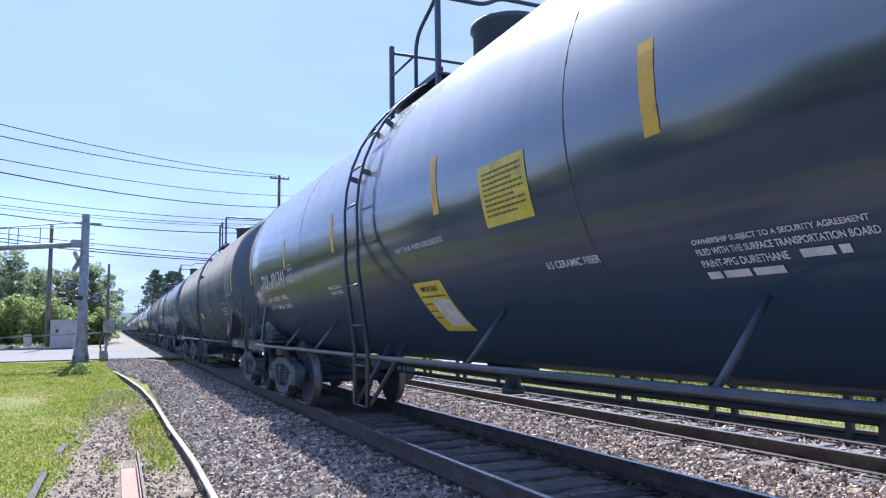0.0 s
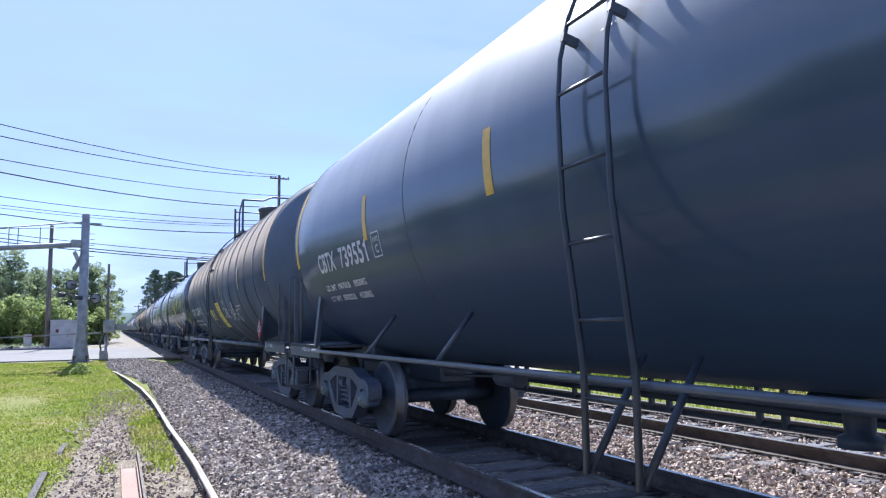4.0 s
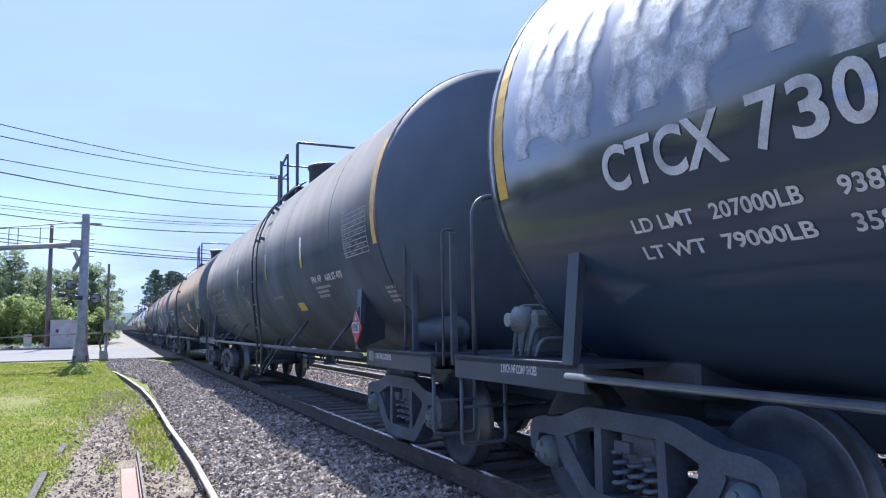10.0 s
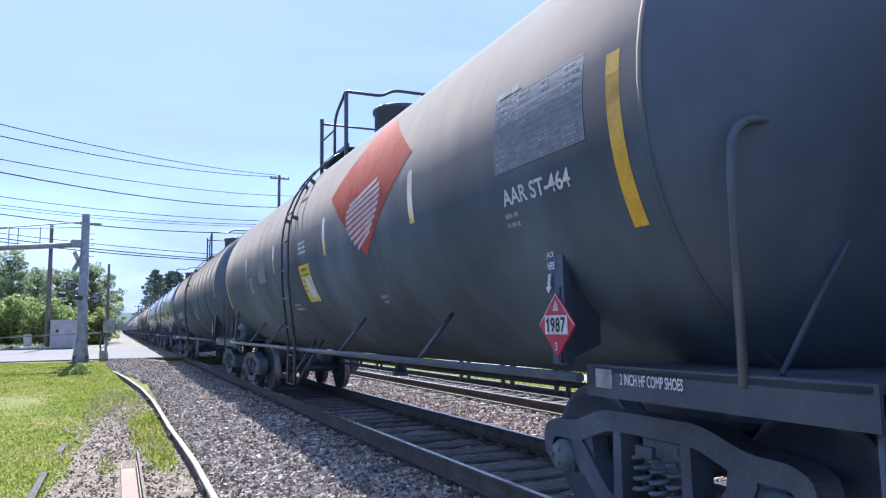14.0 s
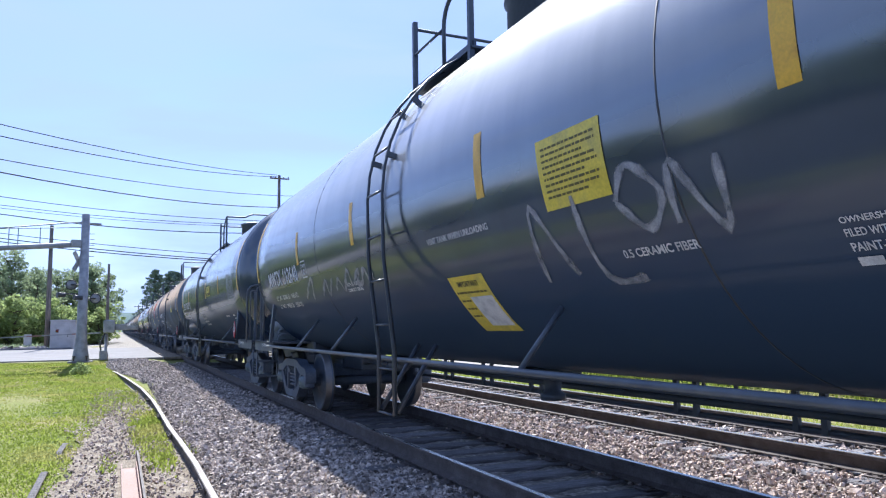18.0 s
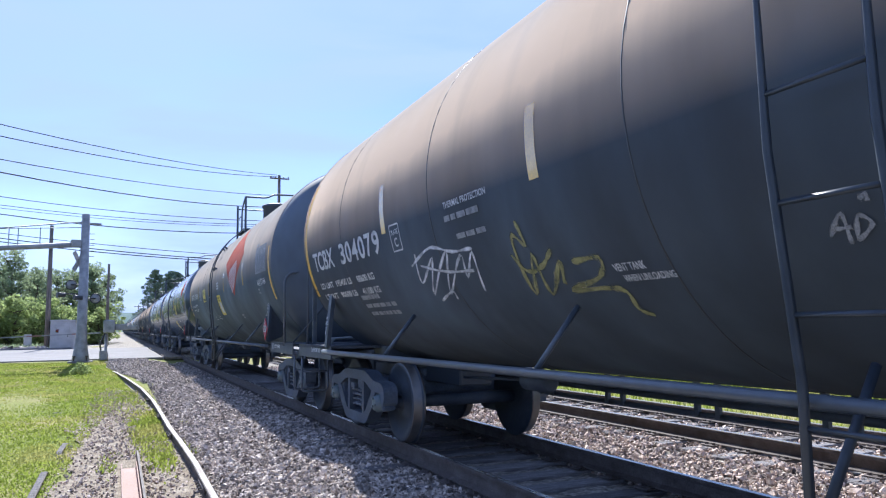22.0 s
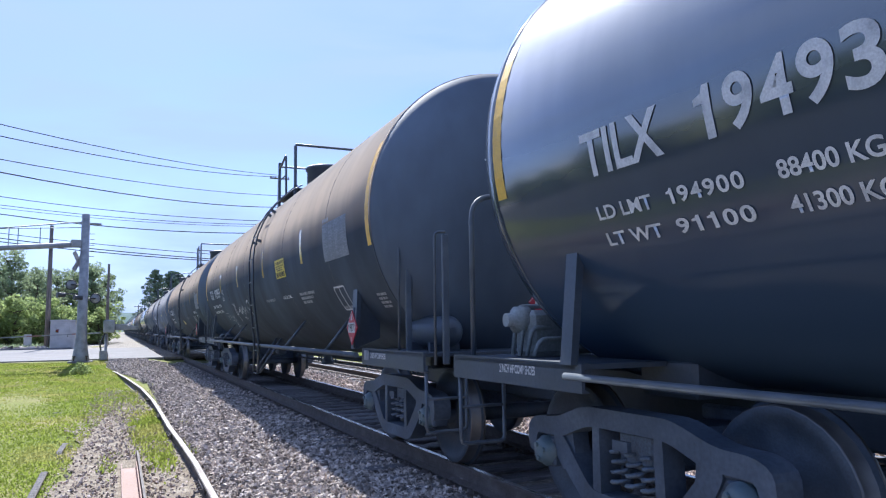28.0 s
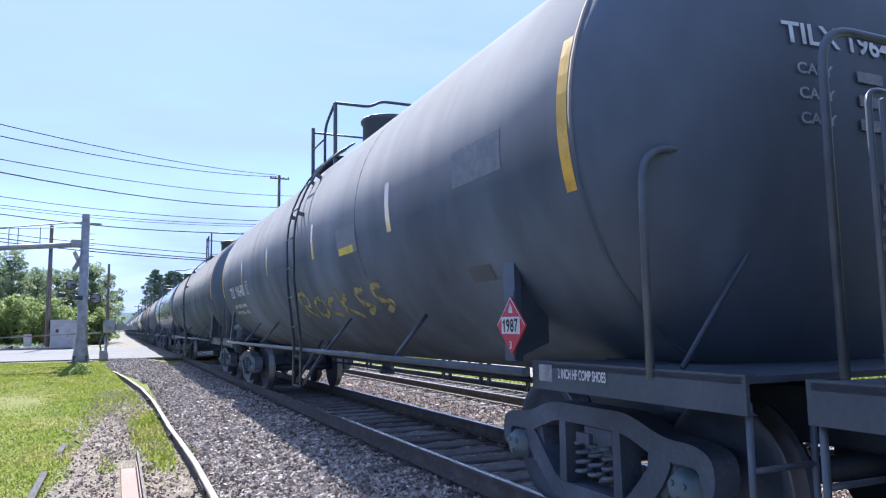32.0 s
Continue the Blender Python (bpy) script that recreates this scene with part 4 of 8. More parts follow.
def build_car(style):
    """A tank car of one style, with its origin on the rail at its middle. Its side -x faces the camera, -y is its leading end."""
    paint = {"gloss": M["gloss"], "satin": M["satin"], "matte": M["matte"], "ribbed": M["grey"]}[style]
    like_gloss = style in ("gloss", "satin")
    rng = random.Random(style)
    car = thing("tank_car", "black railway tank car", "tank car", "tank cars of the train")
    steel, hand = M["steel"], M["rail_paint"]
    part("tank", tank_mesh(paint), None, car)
    # jacket seams, or the ribs of the older cars
    if style == "ribbed":
        for y in (-6.1, -5.0, -3.9, -2.81, -1.75, -0.66, 0.08, 1.2, 2.29, 3.41, 4.5, 5.6):
            bm = bmesh.new()
            ring(bm, y - 0.032, y + 0.032, RT - 0.01, RT + 0.018)
            part("rib", bm, paint, car)
    else:
        for y in ((-3.3, 3.1) if like_gloss else (-5.6, -3.1, 0.62, 3.1, 5.6)):
            bm = bmesh.new()
            ring(bm, y - 0.006, y + 0.006, RT - 0.01, RT + 0.002)
            part("jacket_seam", bm, M["signal"], car)
    for s in (-1, 1):
        bm = bmesh.new()
        ring(bm, s * HL - 0.012, s * HL + 0.012, RT - 0.02, RT + 0.006)
        part("head_seam", bm, paint, car)
    # end frames
    for s in (-1, 1):
        bm = bmesh.new()
        box(bm, (0, s * 6.9, 0.80), (0.42, 3.0, 0.34), bevel=0.02)
        box(bm, (0, s * 6.63, 0.99), (1.5, 0.5, 0.24), bevel=0.03)
        part("stub_sill", bm, steel, car)
        bm = bmesh.new()
        box(bm, (0, s * 7.42, 1.075), (2.84, 1.62, 0.03))
        part("end_deck", bm, steel, car)
        zp, wp, yp = (1.80, 0.075, -6.35) if s < 0 else (1.74, 0.055, 6.65)
        lean = 0.13 if s < 0 else 0.0
        for x in (-1, 1):
            bm = bmesh.new()
            prism(bm, [(x * 1.42, 0.93), (x * 1.42, 1.10), (x * 1.36, 1.10), (x * 1.40, 1.08), (x * 1.40, 0.95), (x * 1.36, 0.93)], "y", min(s * 6.55, s * 8.25), max(s * 6.55, s * 8.25))
            part("side_channel", bm, steel, car, "worn black side channel")
            bm = bmesh.new()
            prism(bm, [(x * 1.46, 1.09), (x * 1.41, 1.09), (x * 1.34, zp), (x * 1.39, zp)], "y", yp - wp, yp + wp)
            for v in bm.verts:
                v.co.y += lean * (v.co.z - 1.09) / (zp - 1.09)
            if s < 0:
                prism(bm, [(x * 1.40, 1.09), (x * 1.12, 1.20), (x * 1.12, 1.38), (x * 1.24, 1.52), (x * 1.30, zp - 0.02), (x * 1.35, zp - 0.02)], "y", yp + 0.6 * lean - 0.012, yp + 0.6 * lean + 0.012)
            part("bolster_post", bm, steel, car, "slanting jacking post")
        bm = bmesh.new()
        box(bm, (0, s * 8.36, 0.84), (0.30, 0.22, 0.22), bevel=0.03)
        box(bm, (s * 0.06, s * 8.52, 0.84), (0.26, 0.16, 0.28), bevel=0.05)
        part("coupler", bm, M["cast"], car)
        bm = bmesh.new()
        tube(bm, [(0.45 * -s, s * 8.2, 0.75), (0.45 * -s, s * 8.33, 0.55), (0.30 * -s, s * 8.42, 0.36), (0.05 * -s, s * 8.46, 0.34)], 0.024, 6)
        part("air_hose", bm, M["signal"], car)
        bm = bmesh.new()
        tube(bm, rounded([(-1.38, s * 8.22, 0.98), (-1.38, s * 8.22, 0.42), (-1.0, s * 8.22, 0.42), (-1.0, s * 8.22, 0.98)], 0.04, 2), 0.016, 5)
        tube(bm, [(-1.38, s * 8.22, 0.70), (-1.0, s * 8.22, 0.70)], 0.014, 5)
        part("sill_step", bm, hand, car)
        # grab irons and end rails
        yu, zu = (7.66, 2.22) if s < 0 else (8.20, 2.36 if like_gloss else 2.63)
        xu = 1.42 if s < 0 else 1.27 if like_gloss else 1.0
        if s > 0 or like_gloss:
            bm = bmesh.new()
            tube(bm, rounded([(-xu, s * yu, 1.05), (-xu, s * yu, zu), (xu, s * yu, zu), (xu, s * yu, 1.05)], 0.20, 6), 0.022, 7)
            part("end_handrail", bm, hand, car, "bent tube end handrail")
        if not like_gloss:
            add_grab_irons(car, ((-7.54, 2.10), (-8.40, 2.11)) if s < 0 else ((7.95, 2.13),))
        for x in (-1, 1) if style == "satin" and s < 0 else ():
            bm = bmesh.new()
            tube(bm, [(x * 1.3, s * 7.75, 1.10), (x * 0.55, s * 7.70, 1.95)], 0.014, 6)
            part("end_brace", bm, steel, car)
    # side pipes with their struts
    for x in (-1, 1):
        bm = bmesh.new()
        rp = {"gloss": 0.021, "ribbed": 0.034}.get(style, 0.028)
        tube(bm, [(x * 1.5, -6.6, 1.03), (x * 1.5, 0, 1.03), (x * 1.5, 6.6, 1.03)], rp, 10)
        part("side_pipe", bm, hand, car, "long tubular side rail")
        for y in {"matte": (-5.3, -2.95, 2.6, 4.4), "ribbed": (-4.25, -1.85, 2.1, 4.2)}.get(style, (-4.25, -1.85, 2.6, 4.4)):
            bm = bmesh.new()
            if style == "ribbed":
                tube(bm, [(x * 1.5, y, 1.03), (x * 1.42, y - 0.02, 1.12), (x * 1.36, y - 0.03, 1.15)], 0.015, 6)
                box(bm, (x * 1.5, y, 1.035), (0.085, 0.05, 0.085), bevel=0.015)
            else:
                tube(bm, [(x * 1.5, y, 1.03), (x * 1.17, y - 0.02, 1.44)], 0.019, 6)
                box(bm, (x * 1.168, y, 1.445), (0.025, 0.09, 0.07), Euler((0, x * 0.75, 0)).to_matrix())
            part("strut", bm, hand, car)
    bm = bmesh.new()
    tube(bm, [(0.4, -5.3, 0.72), (0.4, 0, 0.70), (0.4, 4.9, 0.72)], 0.035, 6)
    tube(bm, [(-0.35, -4.6, 0.86), (-0.35, 5.2, 0.86)], 0.025, 6)
    for k in range(9):
        if k != 4:
            for q in (-0.11, 0.11):
                box(bm, (0.4, -4.7 + 1.15 * k + q, 0.79), (0.035, 0.045, 0.42))
    tube(bm, [(0.42, -4.9, 0.60), (0.42, 4.7, 0.60)], 0.022, 6)
    part("brake_rigging", bm, steel, car, "brake pipe on short hangers")
    # top platform, dome and rails
    ya, yb, yc, yd = {"gloss": (1.39, 0.61, 0.0, 0.0), "satin": (1.39, 0.61, 0.0, 0.0), "matte": (0.72, 0.06, -0.74, 0.2), "ribbed": (1.30, 0.50, -0.1, 0.0)}[style]
    ym = (ya + yc) / 2
    bm = bmesh.new()
    box(bm, (0, ym, 3.93), (1.74, ya - yc + 0.1, 0.025))
    plat = part("platform", bm, steel, car, "black steel grating platform")
    bar = bmesh.new()
    box(bar, (0, 0, 0), (0.025, ya - yc + 0.1, 0.05))
    bar = mesh_of(bar, "grating_bar", steel)
    for k in range(9):
        part("grating_bar", bar, None, plat, at=pose(-0.84 + 0.21 * k, ym, 3.97))
    bm = bmesh.new()
    disc(bm, (0, yd, 3.95), (0, 0, 1), [(0, 0.40), (0.55, 0.40), (0.57, 0.43), (0.62, 0.43), (0.64, 0.40), (0.66, 0.12), (0.70, 0.10), (0.71, 0.02)], 28)
    part("dome", bm, steel, car, "round valve housing")
    for x in (-1, 1):
        for y, zt in ((ya, 4.74), (yc, 4.76)):
            bm = bmesh.new()
            box(bm, (x * 0.86, y, (zt + 3.8) / 2), (0.05, 0.05, zt - 3.8))
            part("rail_post", bm, steel, car)
        bm = bmesh.new()
        if style == "matte":
            tube(bm, rounded([(x * 0.86, ya, 4.60), (x * 0.86, yb + 0.05, 4.77), (x * 0.86, yb, 3.95)], 0.06, 3), 0.022, 6)
        else:
            tube(bm, rounded([(x * 0.86, yb, 3.93), (x * 0.86, yb, 4.55), (x * 0.86, yc + 0.04, 4.78)], 0.20, 4), 0.022, 6)
        part("guard_loop", bm, steel, car, "bent tube guard rail")
        bm = bmesh.new()
        tube(bm, [(x * 0.86, yb, 4.36), (x * 0.86, ya, 4.36)], 0.016, 6)
        part("mid_rail", bm, steel, car)
    bm = bmesh.new()
    hump = 0.0 if style == "matte" else 0.11
    tube(bm, rounded([(-0.86, yc, 4.78), (-0.30, yc, 4.78), (-0.12, yc, 4.78 + hump), (0.5, yc, 4.78 + hump), (0.86, yc, 4.60)], 0.12, 4), 0.024, 6)
    part("cross_rail", bm, steel, car, "bent tube cross rail")
    bm = bmesh.new()
    tube(bm, [(-0.86, ya, 4.66), (0.86, ya, 4.66)], 0.018, 6)
    part("cross_rail", bm, steel, car)
    # under the belly
    bm = bmesh.new()
    disc(bm, (0, 0.1, 0.95), (0, 0, -1), [(0, 0.16), (0.08, 0.16), (0.10, 0.09), (0.26, 0.08), (0.28, 0.12), (0.34, 0.12)], 14)
    box(bm, (0.0, 0.1, 0.88), (0.5, 0.3, 0.08), bevel=0.02)
    part("outlet_valve", bm, steel, car)
    if style == "ribbed":
        bm = bmesh.new()
        disc(bm, (-0.75, 3.4, 0.84), (0, 1, 0), [(0, 0.13), (0.02, 0.16), (0.55, 0.16), (0.57, 0.13)], 14)
        part("brake_cylinder", bm, steel, car)
    else:
        bm = bmesh.new()
        disc(bm, (-0.2, 3.5, 0.80), (0, 1, 0), [(0, 0.08), (0.02, 0.10), (0.40, 0.10), (0.42, 0.06)], 12)
        tube(bm, [(-0.2, 3.9, 0.80), (-0.2, 5.3, 0.74)], 0.018, 6)
        part("brake_cylinder", bm, steel, car)
    # valves and reservoir on the end decks
    if like_gloss:
        bm = bmesh.new()
        box(bm, (-0.92, 7.75, 1.26), (0.34, 0.26, 0.34), bevel=0.04)
        box(bm, (-0.60, 7.78, 1.22), (0.22, 0.30, 0.24), bevel=0.04)
        disc(bm, (-1.05, 7.75, 1.36), (-1, 0, 0), [(0, 0.10), (0.10, 0.10), (0.12, 0.05), (0.18, 0.05)], 12)
        disc(bm, (-0.60, 7.60, 1.42), (0, 0, 1), [(0, 0.07), (0.08, 0.08), (0.10, 0.03)], 10)
        for k in range(4):
            tube(bm, rounded([(-1.15, 7.5 + 0.1 * k, 1.10), (-1.10, 7.5 + 0.1 * k, 1.22 + 0.08 * k), (-0.35, 7.65 + 0.1 * k, 1.22 + 0.08 * k)], 0.06, 3), 0.018, 5)
        part("brake_valve", bm, M["gear"], car, "cast brake valve with pipes")
    else:
        bm = bmesh.new()
        box(bm, (0.75, 7.70, 1.20), (0.26, 0.24, 0.22), bevel=0.04)
        for k in range(3):
            tube(bm, rounded([(-1.12, 7.6 + 0.12 * k, 1.10), (-1.08, 7.6 + 0.12 * k, 1.17), (0.7, 7.7 + 0.1 * k, 1.17 + 0.03 * k)], 0.03, 3), 0.016, 5)
        part("brake_valve", bm, M["gear"], car, "cast brake valve with pipes")
    # reflectors
    for y in {"gloss": (-4.0, -1.48, 1.52, 4.2), "ribbed": (-4.3, -1.29, 1.56, 4.2)}.get(style, (-4.3, -1.45, 1.5, 4.2) if style == "matte" else (-4.3, -1.45, 1.66, 4.36)):
        bm = bmesh.new()
        strip(bm, y - 0.055, y + 0.055, *((-0.34, 0.10) if style == "ribbed" else (-0.29, 0.17)), 8, 0.055 if style == "ribbed" else 0.006)
        r = part("reflector", bm, M["yellow"] if style == "gloss" else M["film"], car, "yellow reflective strip")
    ye = 7.08 if style == "satin" else 7.19
    for y in (-ye, ye):
        bm = bmesh.new()
        strip(bm, y - 0.055, y + 0.055, *((-0.70, 0.21) if style == "satin" else (-0.35, 0.75)))
        part("end_stripe", bm, M["yellow"], car, "yellow reflective end stripe")
    for y in (-TC, TC):
        add_bogie(car, y)
    return car


def add_grab_irons(car, at):
    """Pairs of upright grab irons at the car's corners."""
    for dy, zt in at:
        for x in (-1, 1):
            bm = bmesh.new()
            box(bm, (x * 1.27, dy, (zt + 1.0) / 2), (0.06, 0.03, zt - 1.0), bevel=0.008)
            tube(bm, rounded([(x * 1.37, dy, 1.0), (x * 1.37, dy, zt + 0.02), (x * 1.27, dy, zt + 0.02)], 0.05, 3), 0.013, 5)
            part("grab_iron", bm, M["rail_paint"], car, "upright grab iron")


def add_reservoir(car):
    """The air reservoir on the leading end deck of some cars."""
    bm = bmesh.new()
    disc(bm, (-1.02, -8.0, 1.27), (0, 1, 0), [(0, 0.04), (0.03, 0.11), (0.10, 0.15), (0.75, 0.15), (0.82, 0.11), (0.85, 0.04)], 20)
    for y in (-7.8, -7.35):
        box(bm, (-1.02, y, 1.12), (0.30, 0.05, 0.10))
    part("air_reservoir", bm, M["steel"], car, "grey air reservoir")


LADDER = {}


def add_ladder(car, style, y0, near=True):
    """The two ladders of a car: straight below, then following the tank's curve. y0 is the middle of the one that faces the camera."""
    mat = M["ladder"]
    for x in (-1, 1):
        yc = y0 if x < 0 else -y0
        path = [(x * 1.56, 0.54), (x * 1.56, 1.10), (x * 1.66, 1.95)] + [(x * (RT + 0.09) * math.cos(a), ZC + (RT + 0.09) * math.sin(a)) for a in [0.02 + 0.15 * k for k in range(8)]]
        key = (style, x)
        if key not in LADDER:
            bm = bmesh.new()
            tube(bm, [(px, 0, pz) for px, pz in path], [0.021, 0.021, 0.019] + [0.014] * 8, 6)
            bm2 = bmesh.new()
            tube(bm2, [(0, -0.21, 0), (0, 0.21, 0)], 0.012, 5)
            bm4 = bmesh.new()
            tube(bm4, [(x * 1.15, 0, 1.15), (x * 1.53, 0, 0.56)], 0.022, 6)
            bm3 = bmesh.new()
            box(bm3, (0, 0, 0), (0.11, 0.03, 0.05))
            LADDER[key] = (mesh_of(bm, "ladder_stile", mat), mesh_of(bm2, "rung", mat), mesh_of(bm3, "ladder_bracket", M["steel"]), mesh_of(bm4, "ladder_brace", mat))
        stile, rung, bracket, brace = LADDER[key]
        for s in (-0.21, 0.21):
            part("ladder_stile", stile, None, car, at=pose(0, yc + s, 0))
            if near and x < 0:
                part("ladder_brace", brace, None, car, at=pose(0, yc + s, 0))
            for a in (0.25, 0.62) if near else ():
                r = RT + 0.045
                part("ladder_bracket", bracket, None, car, at=pose(x * r * math.cos(a), yc + s, ZC + r * math.sin(a), 0, -math.degrees(a) * x, 0))
        run, last = 9.0, path[0]
        for (ax, az), (bx, bz) in zip(path, path[1:]):
            k = max(2, int(math.hypot(bx - ax, bz - az) / 0.02))
            for i in range(k):
                p = (ax + (bx - ax) * i / k, az + (bz - az) * i / k)
                run += math.hypot(p[0] - last[0], p[1] - last[1])
                last = p
                if run >= 0.40:
                    run = 0.0
                    part("rung", rung, None, car, at=pose(p[0], yc, p[1]))


def strip(bm, y0, y1, v0, v1, n=8, lift=0.006):
    """A thin flat patch that follows the tank's side."""
    rows = [(bm.verts.new(on_tank(y1, v0 + (v1 - v0) * i / n, lift)), bm.verts.new(on_tank(y0, v0 + (v1 - v0) * i / n, lift))) for i in range(n + 1)]
    for a, b in zip(rows, rows[1:]):
        bm.faces.new((a[0], a[1], b[1], b[0]))
    return bm


# ---- ground, tracks, crossing ----
def smooth01(a, b, x):
    t = np.clip((x - a) / (b - a), 0, 1)
    return t * t * (3 - 2 * t)


def ground_z(x, y):
    """Height of the natural ground; rail tops are 0."""
    x, y = np.asarray(x, float), np.asarray(y, float)
    z = -0.36 + 0.30 * smooth01(24, 37, y)
    z = z + 0.03 * np.sin(x * 1.3 + 0.4 * y) * np.cos(0.7 * y) * smooth01(1, -2, x)
    bed = smooth01(1.2, 2.4, x) * smooth01(10.6, 9.3, x)
    z = z - 0.12 * bed
    z = z - 0.30 * smooth01(9.4, 11.5, x) * smooth01(37, 25, y)
    return z + 1.2 * smooth01(120, 500, np.hypot(x, y)) * 0


def axis_steps(lo, hi, fine_lo, fine_hi, step, grow=1.25):
    v = list(np.arange(fine_lo, fine_hi + step / 2, step))
    s = step
    while v[-1] < hi:
        s *= grow
        v.append(min(v[-1] + s, hi))
    s = step
    while v[0] > lo:
        s *= grow
        v.insert(0, max(v[0] - s, lo))
    return np.array(v)


gx, gy = axis_steps(-2500, 2500, -8, 14, 0.4), axis_steps(-2500, 4000, 0, 45, 0.5)
GX, GY = np.meshgrid(gx, gy)
gv = np.stack([GX.ravel(), GY.ravel(), ground_z(GX, GY).ravel()], 1)
w = len(gx)
idx = np.arange(len(gv)).reshape(len(gy), w)
gf = np.stack([idx[:-1, :-1].ravel(), idx[:-1, 1:].ravel(), idx[1:, 1:].ravel(), idx[1:, :-1].ravel()], 1)
ground = tagged(new("ground", from_arrays("ground", gv, gf, M["ground"], True)), "sunlit mown grass with thin and worn patches", "ground", kind="structure")


def bed_mesh(name, xs, zs, y0, y1, step, rough, mat, seed):
    rng = np.random.RandomState(seed)
    ys = np.arange(y0, y1, step)
    X, Y = np.meshgrid(xs, ys)
    Z = np.tile(np.array(zs), (len(ys), 1)) + (smooth01(24, 37, Y) * 0.22 * smooth01(2.4, 1.4, X) if y0 < 0 else 0) + rng.uniform(-rough, rough, X.shape)
    v = np.stack([X.ravel(), Y.ravel(), Z.ravel()], 1)
    i = np.arange(len(v)).reshape(X.shape)
    f = np.stack([i[:-1, :-1].ravel(), i[:-1, 1:].ravel(), i[1:, 1:].ravel(), i[1:, :-1].ravel()], 1)
    return from_arrays(name, v, f, mat)


BEDX = np.concatenate([np.arange(0.75, 10.6, 0.12)])
BEDZ = np.interp(BEDX, [0.75, 1.1, 1.6, 2.3, 2.6, 5.0, 5.4, 6.0, 6.3, 8.8, 9.2, 10.6], [-0.39, -0.33, -0.29, -0.24, -0.225, -0.225, -0.26, -0.26, -0.225, -0.225, -0.26, -0.75])
bed = tagged(new("ballast_bed", bed_mesh("ballast_bed", BEDX, BEDZ, -12, 37.5, 0.14, 0.018, M["ballast"], 3)), "grey crushed stone ballast bed", "ballast", kind="structure")
far_z = np.array([-0.06, -0.06, -0.12, -0.7])
tagged(new("ballast_bed", bed_mesh("ballast_bed_far", np.array([-4.2, 2.2, 9.0, 11.0]), far_z + 0.02, 62, 900, 4.0, 0.01, M["ballast"], 4)), "grey ballast beyond the road", "ballast", kind="structure")


def scatter_stones(name, n, area, zfun, size, seed, keep=None, mat="stone", plain=False):
    """Crushed stones: squashed, skewed octahedra with cut corners, all in one mesh."""
    rng = np.random.RandomState(seed)
    x0, x1, y0, y1 = area
    P = np.stack([rng.uniform(x0, x1, n), y0 + (y1 - y0) * rng.uniform(0, 1, n) ** 1.5, np.zeros(n)], 1)
    if keep is not None:
        P = P[keep(P[:, 0], P[:, 1], rng)]
    n = len(P)
    P[:, 2] = zfun(P[:, 0], P[:, 1]) + rng.uniform(-0.012, 0.02, n) * (size < 0.1)
    base = np.array([[1, 0, 0], [-1, 0, 0], [0, 1, 0], [0, -1, 0], [0, 0, 1], [0, 0, -1], [0.62, 0.62, 0.45], [-0.62, -0.6, 0.5]], float)
    tris = np.array([[6, 4, 0], [6, 0, 2], [6, 2, 4], [4, 2, 1], [7, 4, 1], [7, 1, 3], [7, 3, 4], [4, 3, 0], [5, 2, 0], [5, 1, 2], [5, 3, 1], [5, 0, 3]])
    if plain:
        base, tris = base[:6], np.array([[0, 2, 4], [2, 1, 4], [1, 3, 4], [3, 0, 4], [2, 0, 5], [1, 2, 5], [3, 1, 5], [0, 3, 5]])
    m = len(base)
    V = np.tile(base, (n, 1, 1)) * rng.uniform(0.65, 1.25, (n, m, 1))
    V *= (rng.uniform(0.6, 1.3, (n, 1, 3)) * np.array([1, 1, 0.72])) * (size * rng.lognormal(0, 0.28, (n, 1, 1)))
    q = rng.normal(size=(n, 4))
    q /= np.linalg.norm(q, axis=1, keepdims=True)
    a, b, c, d = q.T
    R = np.stack([1 - 2 * (c * c + d * d), 2 * (b * c - a * d), 2 * (b * d + a * c), 2 * (b * c + a * d), 1 - 2 * (b * b + d * d), 2 * (c * d - a * b),
                  2 * (b * d - a * c), 2 * (c * d + a * b), 1 - 2 * (b * b + c * c)], 1).reshape(n, 3, 3)
    V = np.einsum("nij,nkj->nki", R, V) + P[:, None, :]
    F = (tris[None] + (np.arange(n) * m)[:, None, None]).reshape(-1, 3)
    return new(name, from_arrays(name, V.reshape(-1, 3), F, M[mat]))


def bed_height(x, y):
    return np.interp(x, BEDX, BEDZ) + 0.012 + smooth01(24, 37, y) * 0.22 * smooth01(2.4, 1.4, x)


def off_rails(x, y, rng):
    return np.abs(x - TRACK_X + 0.7525) > 0.10


tagged(scatter_stones("ballast_stones", 30000, (0.9, 3.1, 12.0, 36.0), bed_height, 0.028, 15, off_rails, plain=True), "loose angular grey ballast stones", "ballast", kind="stuff")
tagged(scatter_stones("ballast_stones", 34000, (0.9, 3.1, 4.6, 13.0), bed_height, 0.0255, 5, off_rails), "loose angular grey ballast stones", "ballast", kind="stuff")
tagged(scatter_stones("ballast_stones", 28000, (4.55, 6.75, 3.4, 30.0), bed_height, 0.027, 6, mat="stone_rust"), "rust-stained ballast stones between the tracks", "ballast", kind="stuff")
tagged(scatter_stones("ballast_stones", 6000, (7.0, 9.4, 4.0, 26.0), bed_height, 0.030, 7, mat="stone_rust"), "rust-stained ballast stones beside the far track", "ballast", kind="stuff")


def rail_outline(h=0.17, scale=1.0):
    p = [(0.075, -h), (0.075, -h + 0.012), (0.012, -h + 0.035), (0.009, -0.045), (0.036, -0.034), (0.037, -0.006), (0.028, 0.0)]
    return [(x, z) for x, z in p] + [(-x, z) for x, z in reversed(p)]


